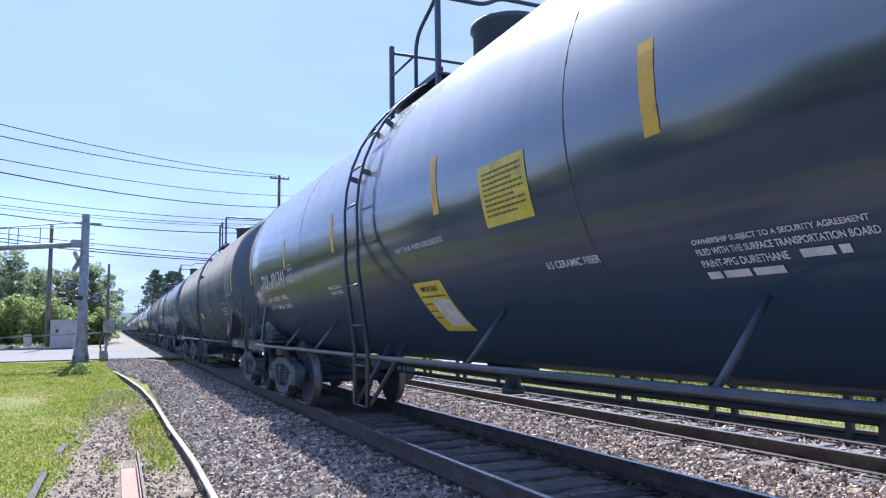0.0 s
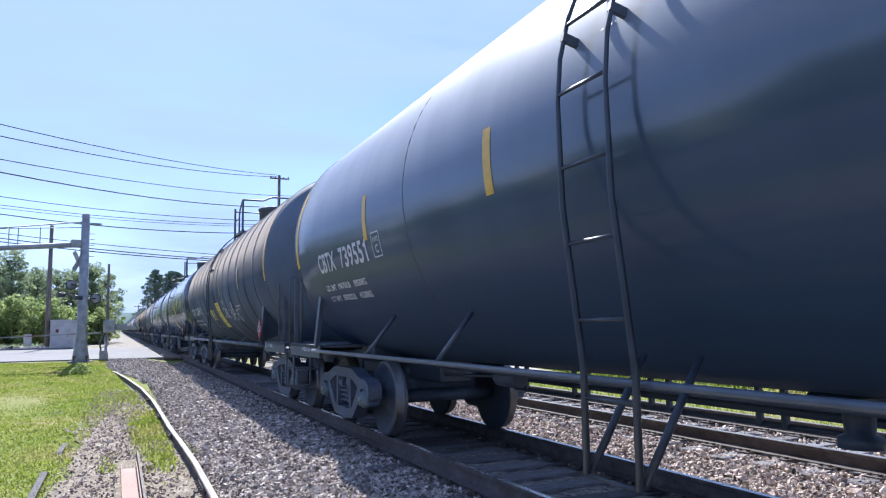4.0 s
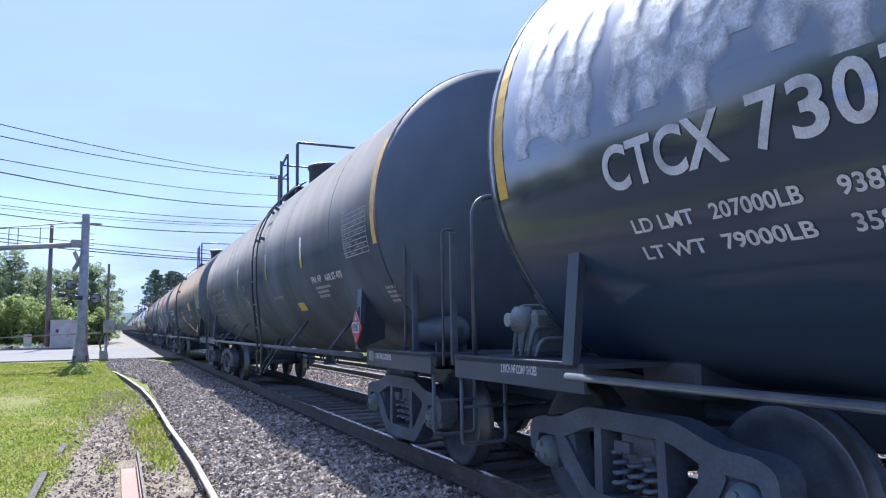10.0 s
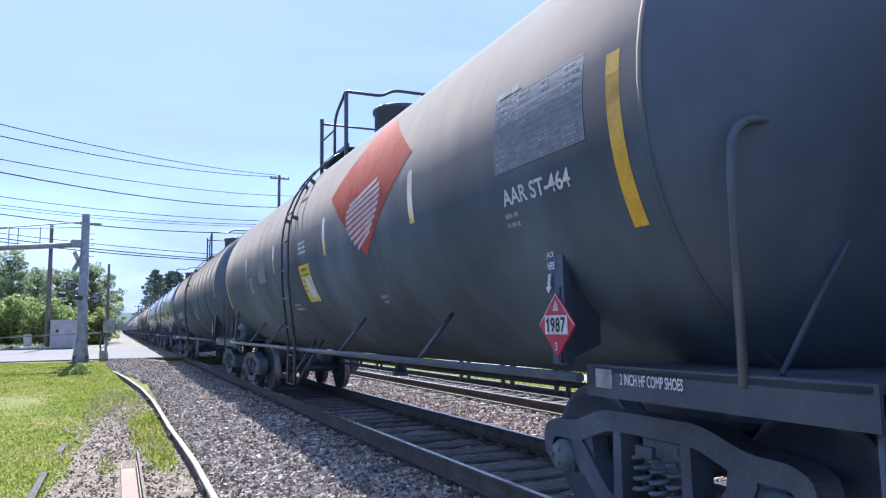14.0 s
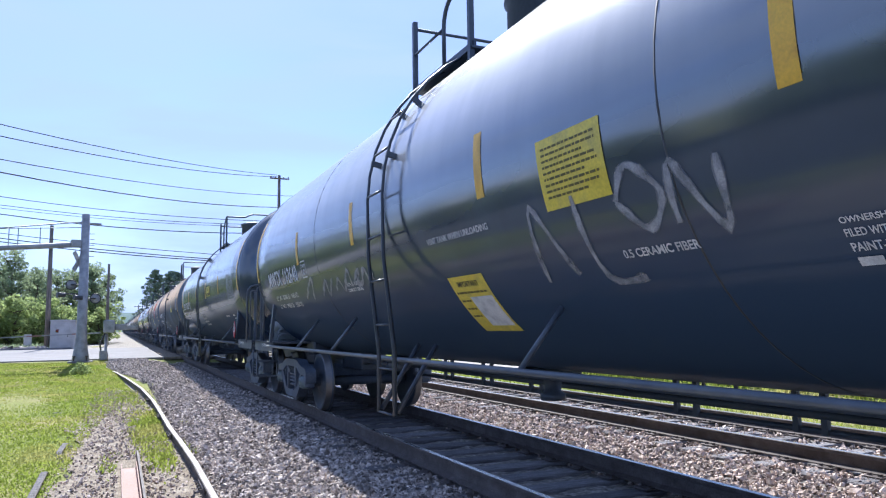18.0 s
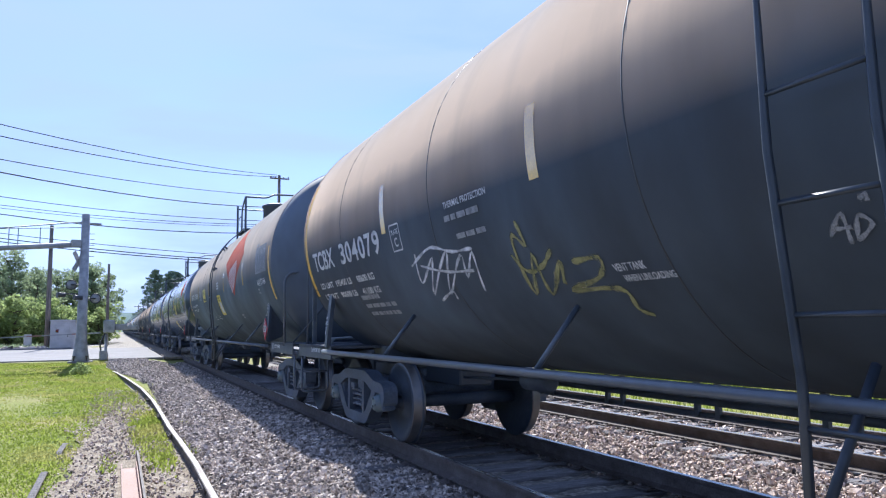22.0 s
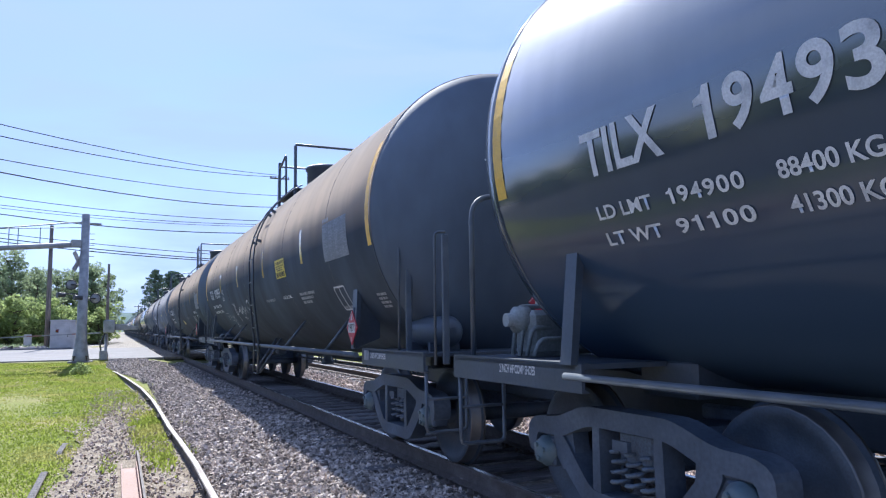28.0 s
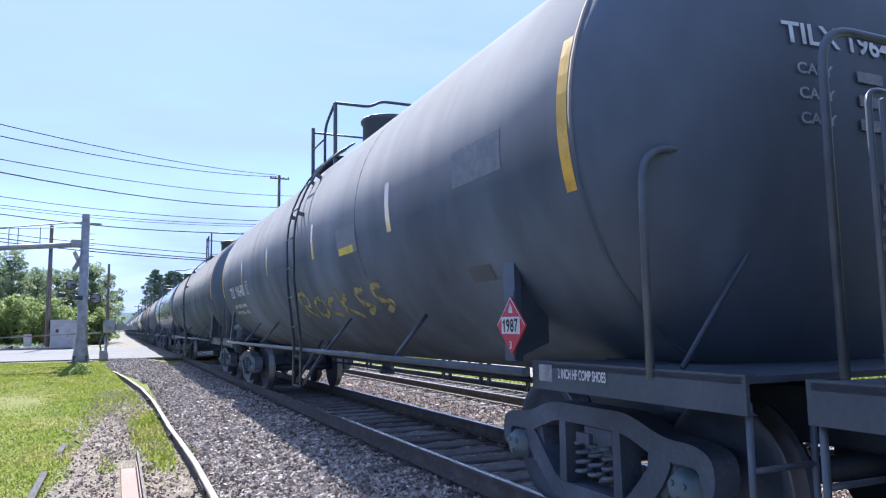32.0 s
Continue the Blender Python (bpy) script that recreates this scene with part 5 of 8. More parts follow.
def rail_mesh(name, path, mats, h=0.17):
    """A rail along a path of (x, y, z of its top); the top of the head is the second material."""
    prof = rail_outline(h)
    bm = bmesh.new()
    rows = []
    for i, p in enumerate(path):
        a, b = Vector(path[max(0, i - 1)]), Vector(path[min(len(path) - 1, i + 1)])
        d = (b - a).normalized()
        s = Vector((d.y, -d.x, 0)).normalized()
        rows.append([bm.verts.new(Vector(p) + s * x + Vector((0, 0, z))) for x, z in prof])
    n = len(prof)
    for a, b in zip(rows, rows[1:]):
        for k in range(n):
            f = bm.faces.new((a[k], a[(k + 1) % n], b[(k + 1) % n], b[k]))
            f.material_index = 1 if k == 6 else 0
    bm.faces.new(rows[0])
    bm.faces.new(rows[-1][::-1])
    bmesh.ops.recalc_face_normals(bm, faces=bm.faces)
    return mesh_of(bm, name, mats)


TIE = bmesh.new()
box(TIE, (0, 0, -0.09), (2.6, 0.22, 0.18), bevel=0.012)
TIE = mesh_of(TIE, "tie", M["tie"])
PLATE = bmesh.new()
box(PLATE, (0, 0, 0.008), (0.36, 0.19, 0.016))
for dx, dy in ((-0.115, -0.05), (0.115, 0.05), (-0.115, 0.06), (0.115, -0.06)):
    box(PLATE, (dx, dy, 0.025), (0.03, 0.03, 0.03))
PLATE = mesh_of(PLATE, "tie_plate", M["rust"])


def lay_track(cx, label, y0, near_end, seed):
    rng = random.Random(seed)
    t = thing("railway_track", label, "railway track", kind="structure")
    for s in (-1, 1):
        part("rail", rail_mesh("rail", [(cx + s * 0.7525, y, 0.0) for y in (-40, 0, 20, 60, 200, 900)], [M["rust"], M["railhead"]]), None, t, "steel rail with a bright worn head")
    y = y0
    while y < near_end:
        part("tie", TIE, None, t, at=pose(cx + rng.uniform(-0.05, 0.05), y, -0.187 + rng.uniform(-0.008, 0.004), 0, rng.uniform(-0.3, 0.3), rng.uniform(-1, 1)))
        for s in (-1, 1):
            part("tie_plate", PLATE, None, t, at=pose(cx + s * 0.7525, y, -0.185))
        y += 0.53
    return t


lay_track(TRACK_X, "main railway track with dark ties in ballast", -2.0, 37.0, 1)
lay_track(7.55, "second railway track with rusty rails", 0.0, 37.0, 2)

# the old siding: one pale rail curves away, the other is sunk in the grass
siding = thing("siding_track", "disused siding track sunk in dirt and grass", "railway track", kind="structure")
SIDE_R = [(0.72, -14, -0.2), (0.83, 3, -0.2), (0.85, 7, -0.2), (0.86, 9, -0.2), (0.83, 10.7, -0.2), (0.79, 12.4, -0.2), (0.77, 15, -0.2), (0.74, 17.4, -0.2), (0.61, 21, -0.2), (0.31, 25.5, -0.2), (-0.03, 29.6, -0.2), (-0.5, 33.5, -0.22)]
part("rail", rail_mesh("siding_rail", SIDE_R, [M["rust"], M["old_rail"]]), None, siding, "pale worn rail curving away")
SIDE_L = [(-0.80, -14, -0.27), (-0.74, 7, -0.27), (-0.73, 8.3, -0.285), (-0.73, 9.7, -0.29), (-0.72, 10.0, -0.40), (-0.69, 11.0, -0.40), (-0.68, 11.3, -0.30), (-0.66, 12.1, -0.305), (-0.65, 12.4, -0.42), (-0.7, 15, -0.45)]
part("rail", rail_mesh("siding_rail_sunk", SIDE_L, [M["rust"], M["tie"]]), None, siding, "rusty rail half buried in grass")
trng = random.Random(11)
y = -11.0
while y < 20:
    part("tie", TIE, None, siding, "rotten half-buried tie", at=pose(0.1 + trng.uniform(-0.08, 0.08), y, -0.375 + trng.uniform(-0.02, 0.015), 0, 0, trng.uniform(-2, 2)))
    y += trng.uniform(0.55, 0.75)
for yy in (7.9, 12.0, 14.6, 18.2):
    xx = float(np.interp(yy, [p[1] for p in SIDE_R], [p[0] for p in SIDE_R]))
    bm = bmesh.new()
    box(bm, (xx - 0.03, yy, -0.275), (0.025, 0.5, 0.07), bevel=0.008)
    for k in (-0.2, -0.07, 0.07, 0.2):
        disc(bm, (xx - 0.045, yy + k, -0.275), (-1, 0, 0), [(0, 0.018), (0.025, 0.018)], 6)
    part("joint_bar", bm, M["rust"], siding, "bolted joint bar")

def siding_weeds(x, y):
    a = np.exp(-((x - 0.52) / 0.27) ** 4 - ((y - 13.7) / 2.3) ** 4) + np.exp(-((x - 0.58) / 0.16) ** 2 - ((y - 10.5) / 0.8) ** 2)
    b = 0.25 * np.exp(-((x + 0.02) / 0.12) ** 2 - ((y - 10.1) / 0.6) ** 2) + 0.25 * np.exp(-((x - 0.1) / 0.4) ** 2 - ((y - 19.5) / 2.5) ** 2)
    return (a + b) * (0.55 + 0.45 * np.sin(x * 9 + 2 * np.sin(y * 2.3)) * np.sin(y * 3.1)) * (x < 0.76) * ~((x > 0.03) & (x < 0.33) & (y < 10.5))


# gritty dirt between the siding's rails, with a ragged edge
srng = np.random.RandomState(8)
dx, dy = np.arange(-1.2, 1.4, 0.04), np.arange(-12.0, 24.0, 0.07)
DX, DY = np.meshgrid(dx, dy)
DZ = ground_z(DX, DY) + 0.022 + srng.uniform(-0.008, 0.008, DX.shape)
cxs = np.interp(DY, [p[1] for p in SIDE_R], [p[0] for p in SIDE_R]) - 0.72
edge = 0.80 + 0.16 * np.sin(DY * 1.7) * np.cos(DY * 0.63 + 1) + 0.06 * np.sin(DY * 5.3 + DX * 3)
keep = (np.abs(DX - cxs - 0.12) < edge * (1 - 0.75 * smooth01(13, 24, DY)))
di = np.arange(DX.size).reshape(DX.shape)
kq = keep[:-1, :-1] & keep[1:, 1:]
df = np.stack([di[:-1, :-1][kq], di[:-1, 1:][kq], di[1:, 1:][kq], di[1:, :-1][kq]], 1)
tagged(new("dirt_strip", from_arrays("dirt_strip", np.stack([DX.ravel(), DY.ravel(), DZ.ravel()], 1), df, M["dirt"])), "gritty dirt strip of the siding", "dirt", kind="structure")
tagged(scatter_stones("siding_stones", 24000, (-1.0, 1.2, 4.5, 26.0), lambda x, y: ground_z(x, y) + 0.022, 0.016, 9,
                      lambda x, y, r: (np.abs(x - 0.12) < r.uniform(0.2, 0.82, x.shape)) & (r.uniform(0, 1, x.shape) > 0.8 * siding_weeds(x, y)) & (y < 22) & ~((x > 0.04) & (x < 0.31) & (y < 10.4)), "stone_rust"), "brownish gravel stones in dirt", "gravel", kind="stuff")

channel = thing("steel_channel", "pinkish rusty steel channel lying between the siding rails", "steel channel")
bm = bmesh.new()
prism(bm, [(0.080, -0.345), (0.255, -0.345), (0.255, -0.255), (0.243, -0.255), (0.243, -0.333), (0.092, -0.333), (0.092, -0.275), (0.080, -0.275)], "y", 4.5, 9.7)
part("web", bm, M["channel"], channel)
bm = bmesh.new()
prism(bm, [(0.262, -0.345), (0.285, -0.345), (0.285, -0.215), (0.262, -0.215)], "y", 4.5, 10.3)
part("side_bar", bm, M["rust"], channel, "thin rusty upright bar")


def grass_field(name, n, area, seed, hmin, hmax, wid, dens, mat, label):
    rng = np.random.RandomState(seed)
    x0, x1, y0, y1 = area
    x, y = rng.uniform(x0, x1, n), y0 + (y1 - y0) * rng.uniform(0, 1, n) ** 1.7
    k = rng.uniform(0, 1, n) < dens(x, y)
    x, y = x[k], y[k]
    n = len(x)
    far = 1 + y / 14
    h = rng.uniform(hmin, hmax, n) * rng.lognormal(0, 0.2, n)
    a, lean = rng.uniform(0, 2 * np.pi, n), rng.uniform(0.2, 1.4, n)
    z = ground_z(x, y) + 0.02 * ((np.abs(x - 0.1) < 1.1) & (y < 24))
    wx, wy = np.cos(a) * wid * far, np.sin(a) * wid * far
    ly, lx = np.cos(a) * h * lean, -np.sin(a) * h * lean
    v = np.stack([np.stack([x - wx, y - wy, z], 1), np.stack([x + wx, y + wy, z], 1),
                  np.stack([x + wx * 0.7 + lx * 0.4, y + wy * 0.7 + ly * 0.4, z + h * 0.6], 1), np.stack([x - wx * 0.7 + lx * 0.4, y - wy * 0.7 + ly * 0.4, z + h * 0.6], 1),
                  np.stack([x + lx, y + ly, z + h], 1)], 1).reshape(-1, 3)
    b = (np.arange(n) * 5)[:, None]
    f = np.concatenate([b + [0, 1, 2], b + [0, 2, 3], b + [3, 2, 4]])
    return tagged(new(name, from_arrays(name, v, f, mat)), label, "grass", kind="stuff")


# inner edge of the added dark ground that stays out of view
def dark_ground_edge(y):
    return -np.interp(y, [-45, -2, 4, 10, 31, 38], [1.5, 1.3, 1.1, 1.9, 5.0, 6.0])


def lawn(x, y):
    patch = 0.5 + 0.5 * np.sin(x * 1.9 + 1.3 * np.sin(y * 0.8)) * np.cos(y * 0.9 + x)
    fine = np.sin(x * 7.3 + 2 * np.sin(y * 1.9)) * np.sin(y * 2.6 + 3 * np.sin(x * 2.1))
    bare = np.exp(-((x + 2.1 + 0.12 * (y - 20)) / 0.9) ** 2 - ((y - 20.5) / 4.5) ** 2) * 0.75
    c = np.interp(y, [5, 9, 12, 16, 22], [0.16, 0.13, 0.16, 0.26, 0.3])
    inside = np.clip(1 - (np.abs(x - c) / np.interp(y, [5, 9, 12, 16, 22], [0.86, 0.80, 0.66, 0.48, 0.32])) ** 4, 0, 1)
    thin = 1.35 * smooth01(24, 9, y)
    d = 0.72 + 0.28 * patch - bare - 1.25 * inside * thin + 0.22 * inside * fine * smooth01(8.5, 13, y)
    weeds = np.exp(-((x - 0.52) / 0.27) ** 4 - ((y - 13.7) / 2.3) ** 4) + 0.8 * np.exp(-((x - 0.58) / 0.16) ** 2 - ((y - 10.5) / 0.7) ** 2)
    return d + 1.3 * weeds - 3.0 * (x < dark_ground_edge(y) + 0.05) - 2.5 * (x > 0.76 - 0.018 * np.maximum(y - 12, 0) ** 1.3)


grass_field("lawn_grass", 210000, (-6.2, 1.0, 5.5, 37.0), 21, 0.012, 0.032, 0.0058, lawn, M["grass"], "bright backlit mown grass")
ax, ay = np.meshgrid(np.arange(-0.6, 1.4, 0.1), np.arange(25.0, 38.6, 0.2))
az = ground_z(ax, ay) + 0.03 + np.random.RandomState(13).uniform(-0.012, 0.012, ax.shape)
ak = ax > 0.75 - 1.15 * smooth01(25, 33, ay) + 0.12 * np.sin(ay * 2.1)
aq = ak[:-1, :-1] & ak[1:, 1:]
ai = np.arange(ax.size).reshape(ax.shape)
af = np.stack([ai[:-1, :-1][aq], ai[:-1, 1:][aq], ai[1:, 1:][aq], ai[1:, :-1][aq]], 1)
tagged(new("gravel_apron", from_arrays("gravel_apron", np.stack([ax.ravel(), ay.ravel(), az.ravel()], 1), af, M["ballast"])), "gravel apron beside the road", "gravel", kind="structure")
tagged(scatter_stones("apron_stones", 5200, (-0.4, 1.3, 25.0, 38.3), lambda x, y: ground_z(x, y) + 0.035, 0.032, 12, lambda x, y, r: x > 0.75 - 1.15 * smooth01(25, 33, y)), "grey gravel beside the road", "gravel", kind="stuff")
grass_field("siding_weeds", 60000, (-0.8, 0.8, 7.5, 22.0), 26, 0.025, 0.06, 0.0065, siding_weeds, M["grass"], "low yellow-green weeds between siding rails")
grass_field("weeds", 2600, (0.9, 2.2, 9.0, 34.0), 22, 0.03, 0.08, 0.004, lambda x, y: 0.9 * (np.sin(x * 7 + y * 0.7) * np.sin(y * 1.3) > 0.72), M["grass"], "tufts of weeds in ballast")
grass_field("verge_grass", 26000, (9.6, 22.0, 2.0, 36.0), 24, 0.10, 0.26, 0.008, lambda x, y: 0.9 * ((x < 13.9) | (x > 16.6)), M["grass"], "bright grass verge beyond the tracks")
grass_field("tall_weeds", 9000, (17.2, 20.5, 0.0, 37.0), 28, 0.5, 1.3, 0.02, lambda x, y: 0.55 + 0.45 * np.sin(x * 1.3 + y * 0.9) * np.sin(y * 0.55 + 0.7 * x), M["grass"], "tall yellow-green weeds beyond the lane")
vx, vy = np.meshgrid(np.linspace(13.9, 16.6, 7), np.arange(-30, 37.6, 2.5))
vi = np.arange(vx.size).reshape(vx.shape)
vf = np.stack([vi[:-1, :-1].ravel(), vi[:-1, 1:].ravel(), vi[1:, 1:].ravel(), vi[1:, :-1].ravel()], 1)
tagged(new("gravel_lane", from_arrays("gravel_lane", np.stack([vx.ravel(), vy.ravel(), ground_z(vx, vy).ravel() + 0.04], 1), vf, M["lot"])), "pale gravel lane beyond the tracks", "lane", kind="structure")

# dark ground added out of view beside the lawn, mirrored by the tank sides
lx, ly = np.meshgrid(np.linspace(0, 1, 12), np.concatenate([np.arange(-45, 24, 3.0), np.arange(24, 37.9, 0.6)]))
lx = -16.5 + lx * (16.5 + dark_ground_edge(ly))
lz = ground_z(lx, ly) + 0.05
li = np.arange(lx.size).reshape(lx.shape)
lf = np.stack([li[:-1, :-1].ravel(), li[:-1, 1:].ravel(), li[1:, 1:].ravel(), li[1:, :-1].ravel()], 1)
tagged(new("asphalt_lot", from_arrays("asphalt_lot", np.stack([lx.ravel(), ly.ravel(), lz.ravel()], 1), lf, M["asphalt"])), "unseen dark ground added beside the lawn to darken tank reflections", "asphalt", kind="structure")

# pale lot across the tracks with parked vehicles and a pipe fence
px, py = np.meshgrid(np.array([30.0, 45.0, 60.0, 80.0]), np.arange(-40, 37, 7.0))
pi = np.arange(px.size).reshape(px.shape)
pf = np.stack([pi[:-1, :-1].ravel(), pi[:-1, 1:].ravel(), pi[1:, 1:].ravel(), pi[1:, :-1].ravel()], 1)
tagged(new("gravel_lot", from_arrays("gravel_lot", np.stack([px.ravel(), py.ravel(), ground_z(px, py).ravel() + 0.06], 1), pf, M["lot"])), "pale sunlit gravel lot beyond the tracks", "lot", kind="structure")


def vehicle(x, y, rz, paint, tall, label):
    """A parked van or car, its nose along +y."""
    v = thing("parked_van" if tall else "parked_car", label, "vehicle", "parked vehicles", at=pose(x, y, float(ground_z(x, y)) + 0.06, 0, 0, rz))
    h = 1.95 if tall else 1.42
    side = [(-2.35, 0.32), (-2.4, 0.95), (-2.3, h - 0.12), (-2.1, h), (0.7, h), (1.35, 1.05), (2.25, 0.92), (2.4, 0.6), (2.35, 0.32)] if tall else [(-2.2, 0.30), (-2.25, 0.85), (-1.7, 0.95), (-1.1, h), (0.4, h), (1.15, 0.92), (2.1, 0.80), (2.2, 0.5), (2.15, 0.30)]
    bm = bmesh.new()
    prism(bm, side, "x", -0.9, 0.9)
    bmesh.ops.bevel(bm, geom=bm.edges[:], offset=0.05, segments=2, affect="EDGES")
    part("body", bm, paint, v)
    for s in (-1, 1):
        for a, b in ((-2.0, -0.8), (-0.7, 0.6)) if tall else ((-1.0, -0.35), (-0.28, 0.5)):
            bm = bmesh.new()
            prism(bm, [(a, 1.02), (b + (0.25 if b > 0 else 0), 1.02), (b, h - 0.18), (a, h - 0.18)], "x", min(s * 0.89, s * 0.905), max(s * 0.89, s * 0.905))
            part("side_window", bm, M["glass"], v)
        for wy in (-1.4, 1.45):
            bm = bmesh.new()
            disc(bm, (s * 0.74, wy, 0.32), (s, 0, 0), [(0, 0.2), (0, 0.32), (0.19, 0.32), (0.2, 0.2)], 18)
            tyre = part("tyre", bm, M["signal"], v)
            bm = bmesh.new()
            disc(bm, (s * 0.935, wy, 0.32), (s, 0, 0), [(0, 0.19), (0.015, 0.16), (0.02, 0.05)], 12)
            part("rim", bm, M["galv"], tyre)
    return v


vehicle(34.0, 17.0, 85, M["van_white"], False, "white car parked on the gravel lot")
vehicle(35.0, 9.0, 92, M["van_dark"], False, "dark car parked on the gravel lot")
fence = thing("pipe_fence", "pale pipe rail fence along the lot", "fence")
for z in (0.62, 0.12):
    bm = bmesh.new()
    tube(bm, [(27.5, -30, z), (27.5, 0, z), (27.5, 36, z)], 0.05, 6)
    part("rail", bm, M["galv"], fence)
post = bmesh.new()
tube(post, [(0, 0, -0.7), (0, 0, 0.66)], 0.045, 6)
post = mesh_of(post, "post", M["galv"])
for k in range(22):
    part("post", post, None, fence, at=pose(27.5, -29 + 3.0 * k, 0))

# road over the tracks
road = thing("road", "pale sunlit road crossing the tracks", "road", kind="structure")
bm = bmesh.new()
box(bm, (-29.0, 50.2, -0.06), (62.2, 23.6, 0.12), bevel=0.01)
part("road_deck", bm, M["road"], road)
bm = bmesh.new()
box(bm, (40.0, 50.2, -0.06), (60.0, 23.6, 0.12), bevel=0.01)
part("road_deck", bm, M["road"], road)
for k, (a, b) in enumerate(((2.18, 2.95), (3.17, 4.45), (4.67, 6.70), (6.92, 8.18), (8.40, 9.9))):
    for j in range(10):
        bm = bmesh.new()
        box(bm, ((a + b) / 2, 39.6 + j * 2.36, -0.07), (b - a, 2.34, 0.12), bevel=0.01)
        part("crossing_panel", bm, M["dirt"], road, "dusty crossing panel")
bm = bmesh.new()
for x0, x1 in ((-58, -3.2),):
    box(bm, ((x0 + x1) / 2, 62.15, 0.02), (x1 - x0, 0.22, 0.20), bevel=0.03)
part("kerb", bm, M["road"], road, "raised concrete kerb")


rub = scatter_stones("roadside_rubble", 420, (-14.0, -4.9, 62.4, 64.2), lambda x, y: 0.0 * x + 0.05, 0.16, 15)
tagged(rub, "pale rubble stones along the road edge", "rubble", kind="stuff")
grass_field("roadside_weeds", 5000, (-16.0, -4.9, 63.0, 70.0), 27, 0.15, 0.4, 0.012, lambda x, y: 0.3 + 0.7 * (np.sin(x * 1.7) * np.sin(y + x) > 0), M["leaf"], "tall weeds beyond the road")


# crossing signal with a cantilever arm
def signal_lamp(parent, c, face):
    bm = bmesh.new()
    disc(bm, c, face, [(0, 0.05), (0.01, 0.225), (0.02, 0.225), (0.03, 0.11)], 24)
    lamp = part("lamp_target", bm, M["galv"], parent, "round flasher target, grey behind")
    bm = bmesh.new()
    for k in range(28):
        a, b = 2 * math.pi * k / 28, 2 * math.pi * (k + 1) / 28
        u = Vector((1, 0, 0)) if abs(face[1]) > 0.5 else Vector((0, 1, 0))
        tube(bm, [Vector(c) + (u * math.cos(q) + Vector((0, 0, 1)) * math.sin(q)) * 0.22 for q in (a, b)], 0.02, 5, False)
    part("target_rim", bm, M["signal"], lamp, "black rim of the target")
    bm = bmesh.new()
    f = Vector(face)
    disc(bm, Vector(c) + f * 0.03, face, [(0, 0.11), (0.10, 0.11), (0.11, 0.10)], 20)
    part("lamp_housing", bm, M["signal"], lamp)
    bm = bmesh.new()
    disc(bm, Vector(c) + f * 0.142, face, [(0, 0.095), (0.015, 0.085), (0.02, 0.02)], 16)
    part("lens", bm, M["lens"], lamp, "unlit red lens")


mast = thing("crossing_signal", "grey steel crossing signal mast with cantilever arm", "crossing signal")
bm = bmesh.new()
disc(bm, (-1.5, 36.2, -0.12), (0, 0, 1), [(0, 0.40), (0.35, 0.33), (0.9, 0.25), (1.6, 0.215), (6.75, 0.17), (6.78, 0.05)], 16)
part("mast", bm, M["galv"], mast)
for a in range(4):
    bm = bmesh.new()
    c = (-1.5 + 0.36 * math.cos(a * 1.571 + 0.785), 36.2 + 0.36 * math.sin(a * 1.571 + 0.785), -0.02)
    disc(bm, c, (0, 0, 1), [(-0.1, 0.03), (0.20, 0.03), (0.21, 0.06), (0.26, 0.06)], 8)
    part("anchor_bolt", bm, M["rust"], mast)
bm = bmesh.new()
box(bm, (-1.5, 36.2, -0.06), (1.0, 0.9, 0.14), bevel=0.03)
part("base_plate", bm, M["road"], mast, "concrete footing")
bm = bmesh.new()
tube(bm, [(-1.5, 36.2, 5.25), (-4.8, 36.2, 4.98), (-13.0, 36.2, 4.75)], [0.13, 0.12, 0.10], 10)
part("arm", bm, M["galv"], mast)
bm = bmesh.new()
box(bm, (-1.85, 36.2, 5.27), (0.42, 0.34, 0.34), bevel=0.03)
part("arm_clamp", bm, M["galv"], mast)
bm = bmesh.new()
tube(bm, [(-1.6, 36.2, 6.28), (-4.8, 36.2, 5.86), (-13.0, 36.2, 5.5)], 0.028, 6)
tube(bm, [(-1.6, 36.2, 6.02), (-13.0, 36.2, 5.35)], 0.02, 6)
part("walkway_rail", bm, M["galv"], mast)
for xx in (-3.3, -4.15, -4.5, -6.2, -7.9, -9.6, -11.3):
    bm = bmesh.new()
    zl = float(np.interp(xx, [-13, -4.8, -1.5], [4.75, 4.98, 5.25]))
    tube(bm, [(xx, 36.2, zl), (xx, 36.2, zl + 0.85)], 0.022, 6)
    part("rail_upright", bm, M["galv"], mast)
bm = bmesh.new()
box(bm, (-1.3, 36.2, 6.2), (0.9, 0.10, 0.09), bevel=0.02)
part("cross_bar", bm, M["galv"], mast)
for k in range(5):
    bm = bmesh.new()
    tube(bm, [(-1.4, 36.2, 4.7 + 0.26 * k), (-1.12, 36.2, 4.7 + 0.26 * k)], 0.018, 5)
    part("step_peg", bm, M["galv"], mast)
for s in (-1, 1):
    bm = bmesh.new()
    box(bm, (-1.74, 36.42, 4.48), (0.24, 0.03, 1.05), Euler((0, s * 0.62, 0.9)).to_matrix(), bevel=0.01)
    part("crossbuck_blade", bm, M["board"], mast, "weathered crossbuck board seen from behind")
for c in ((-2.0, 36.4, 3.42), (-1.0, 36.4, 2.80)):
    signal_lamp(mast, c, (0, 1, 0))
    bm = bmesh.new()
    tube(bm, [(-1.5, 36.25, c[2]), (c[0], 36.4, c[2])], 0.035, 6)
    part("lamp_bracket", bm, M["signal"], mast)
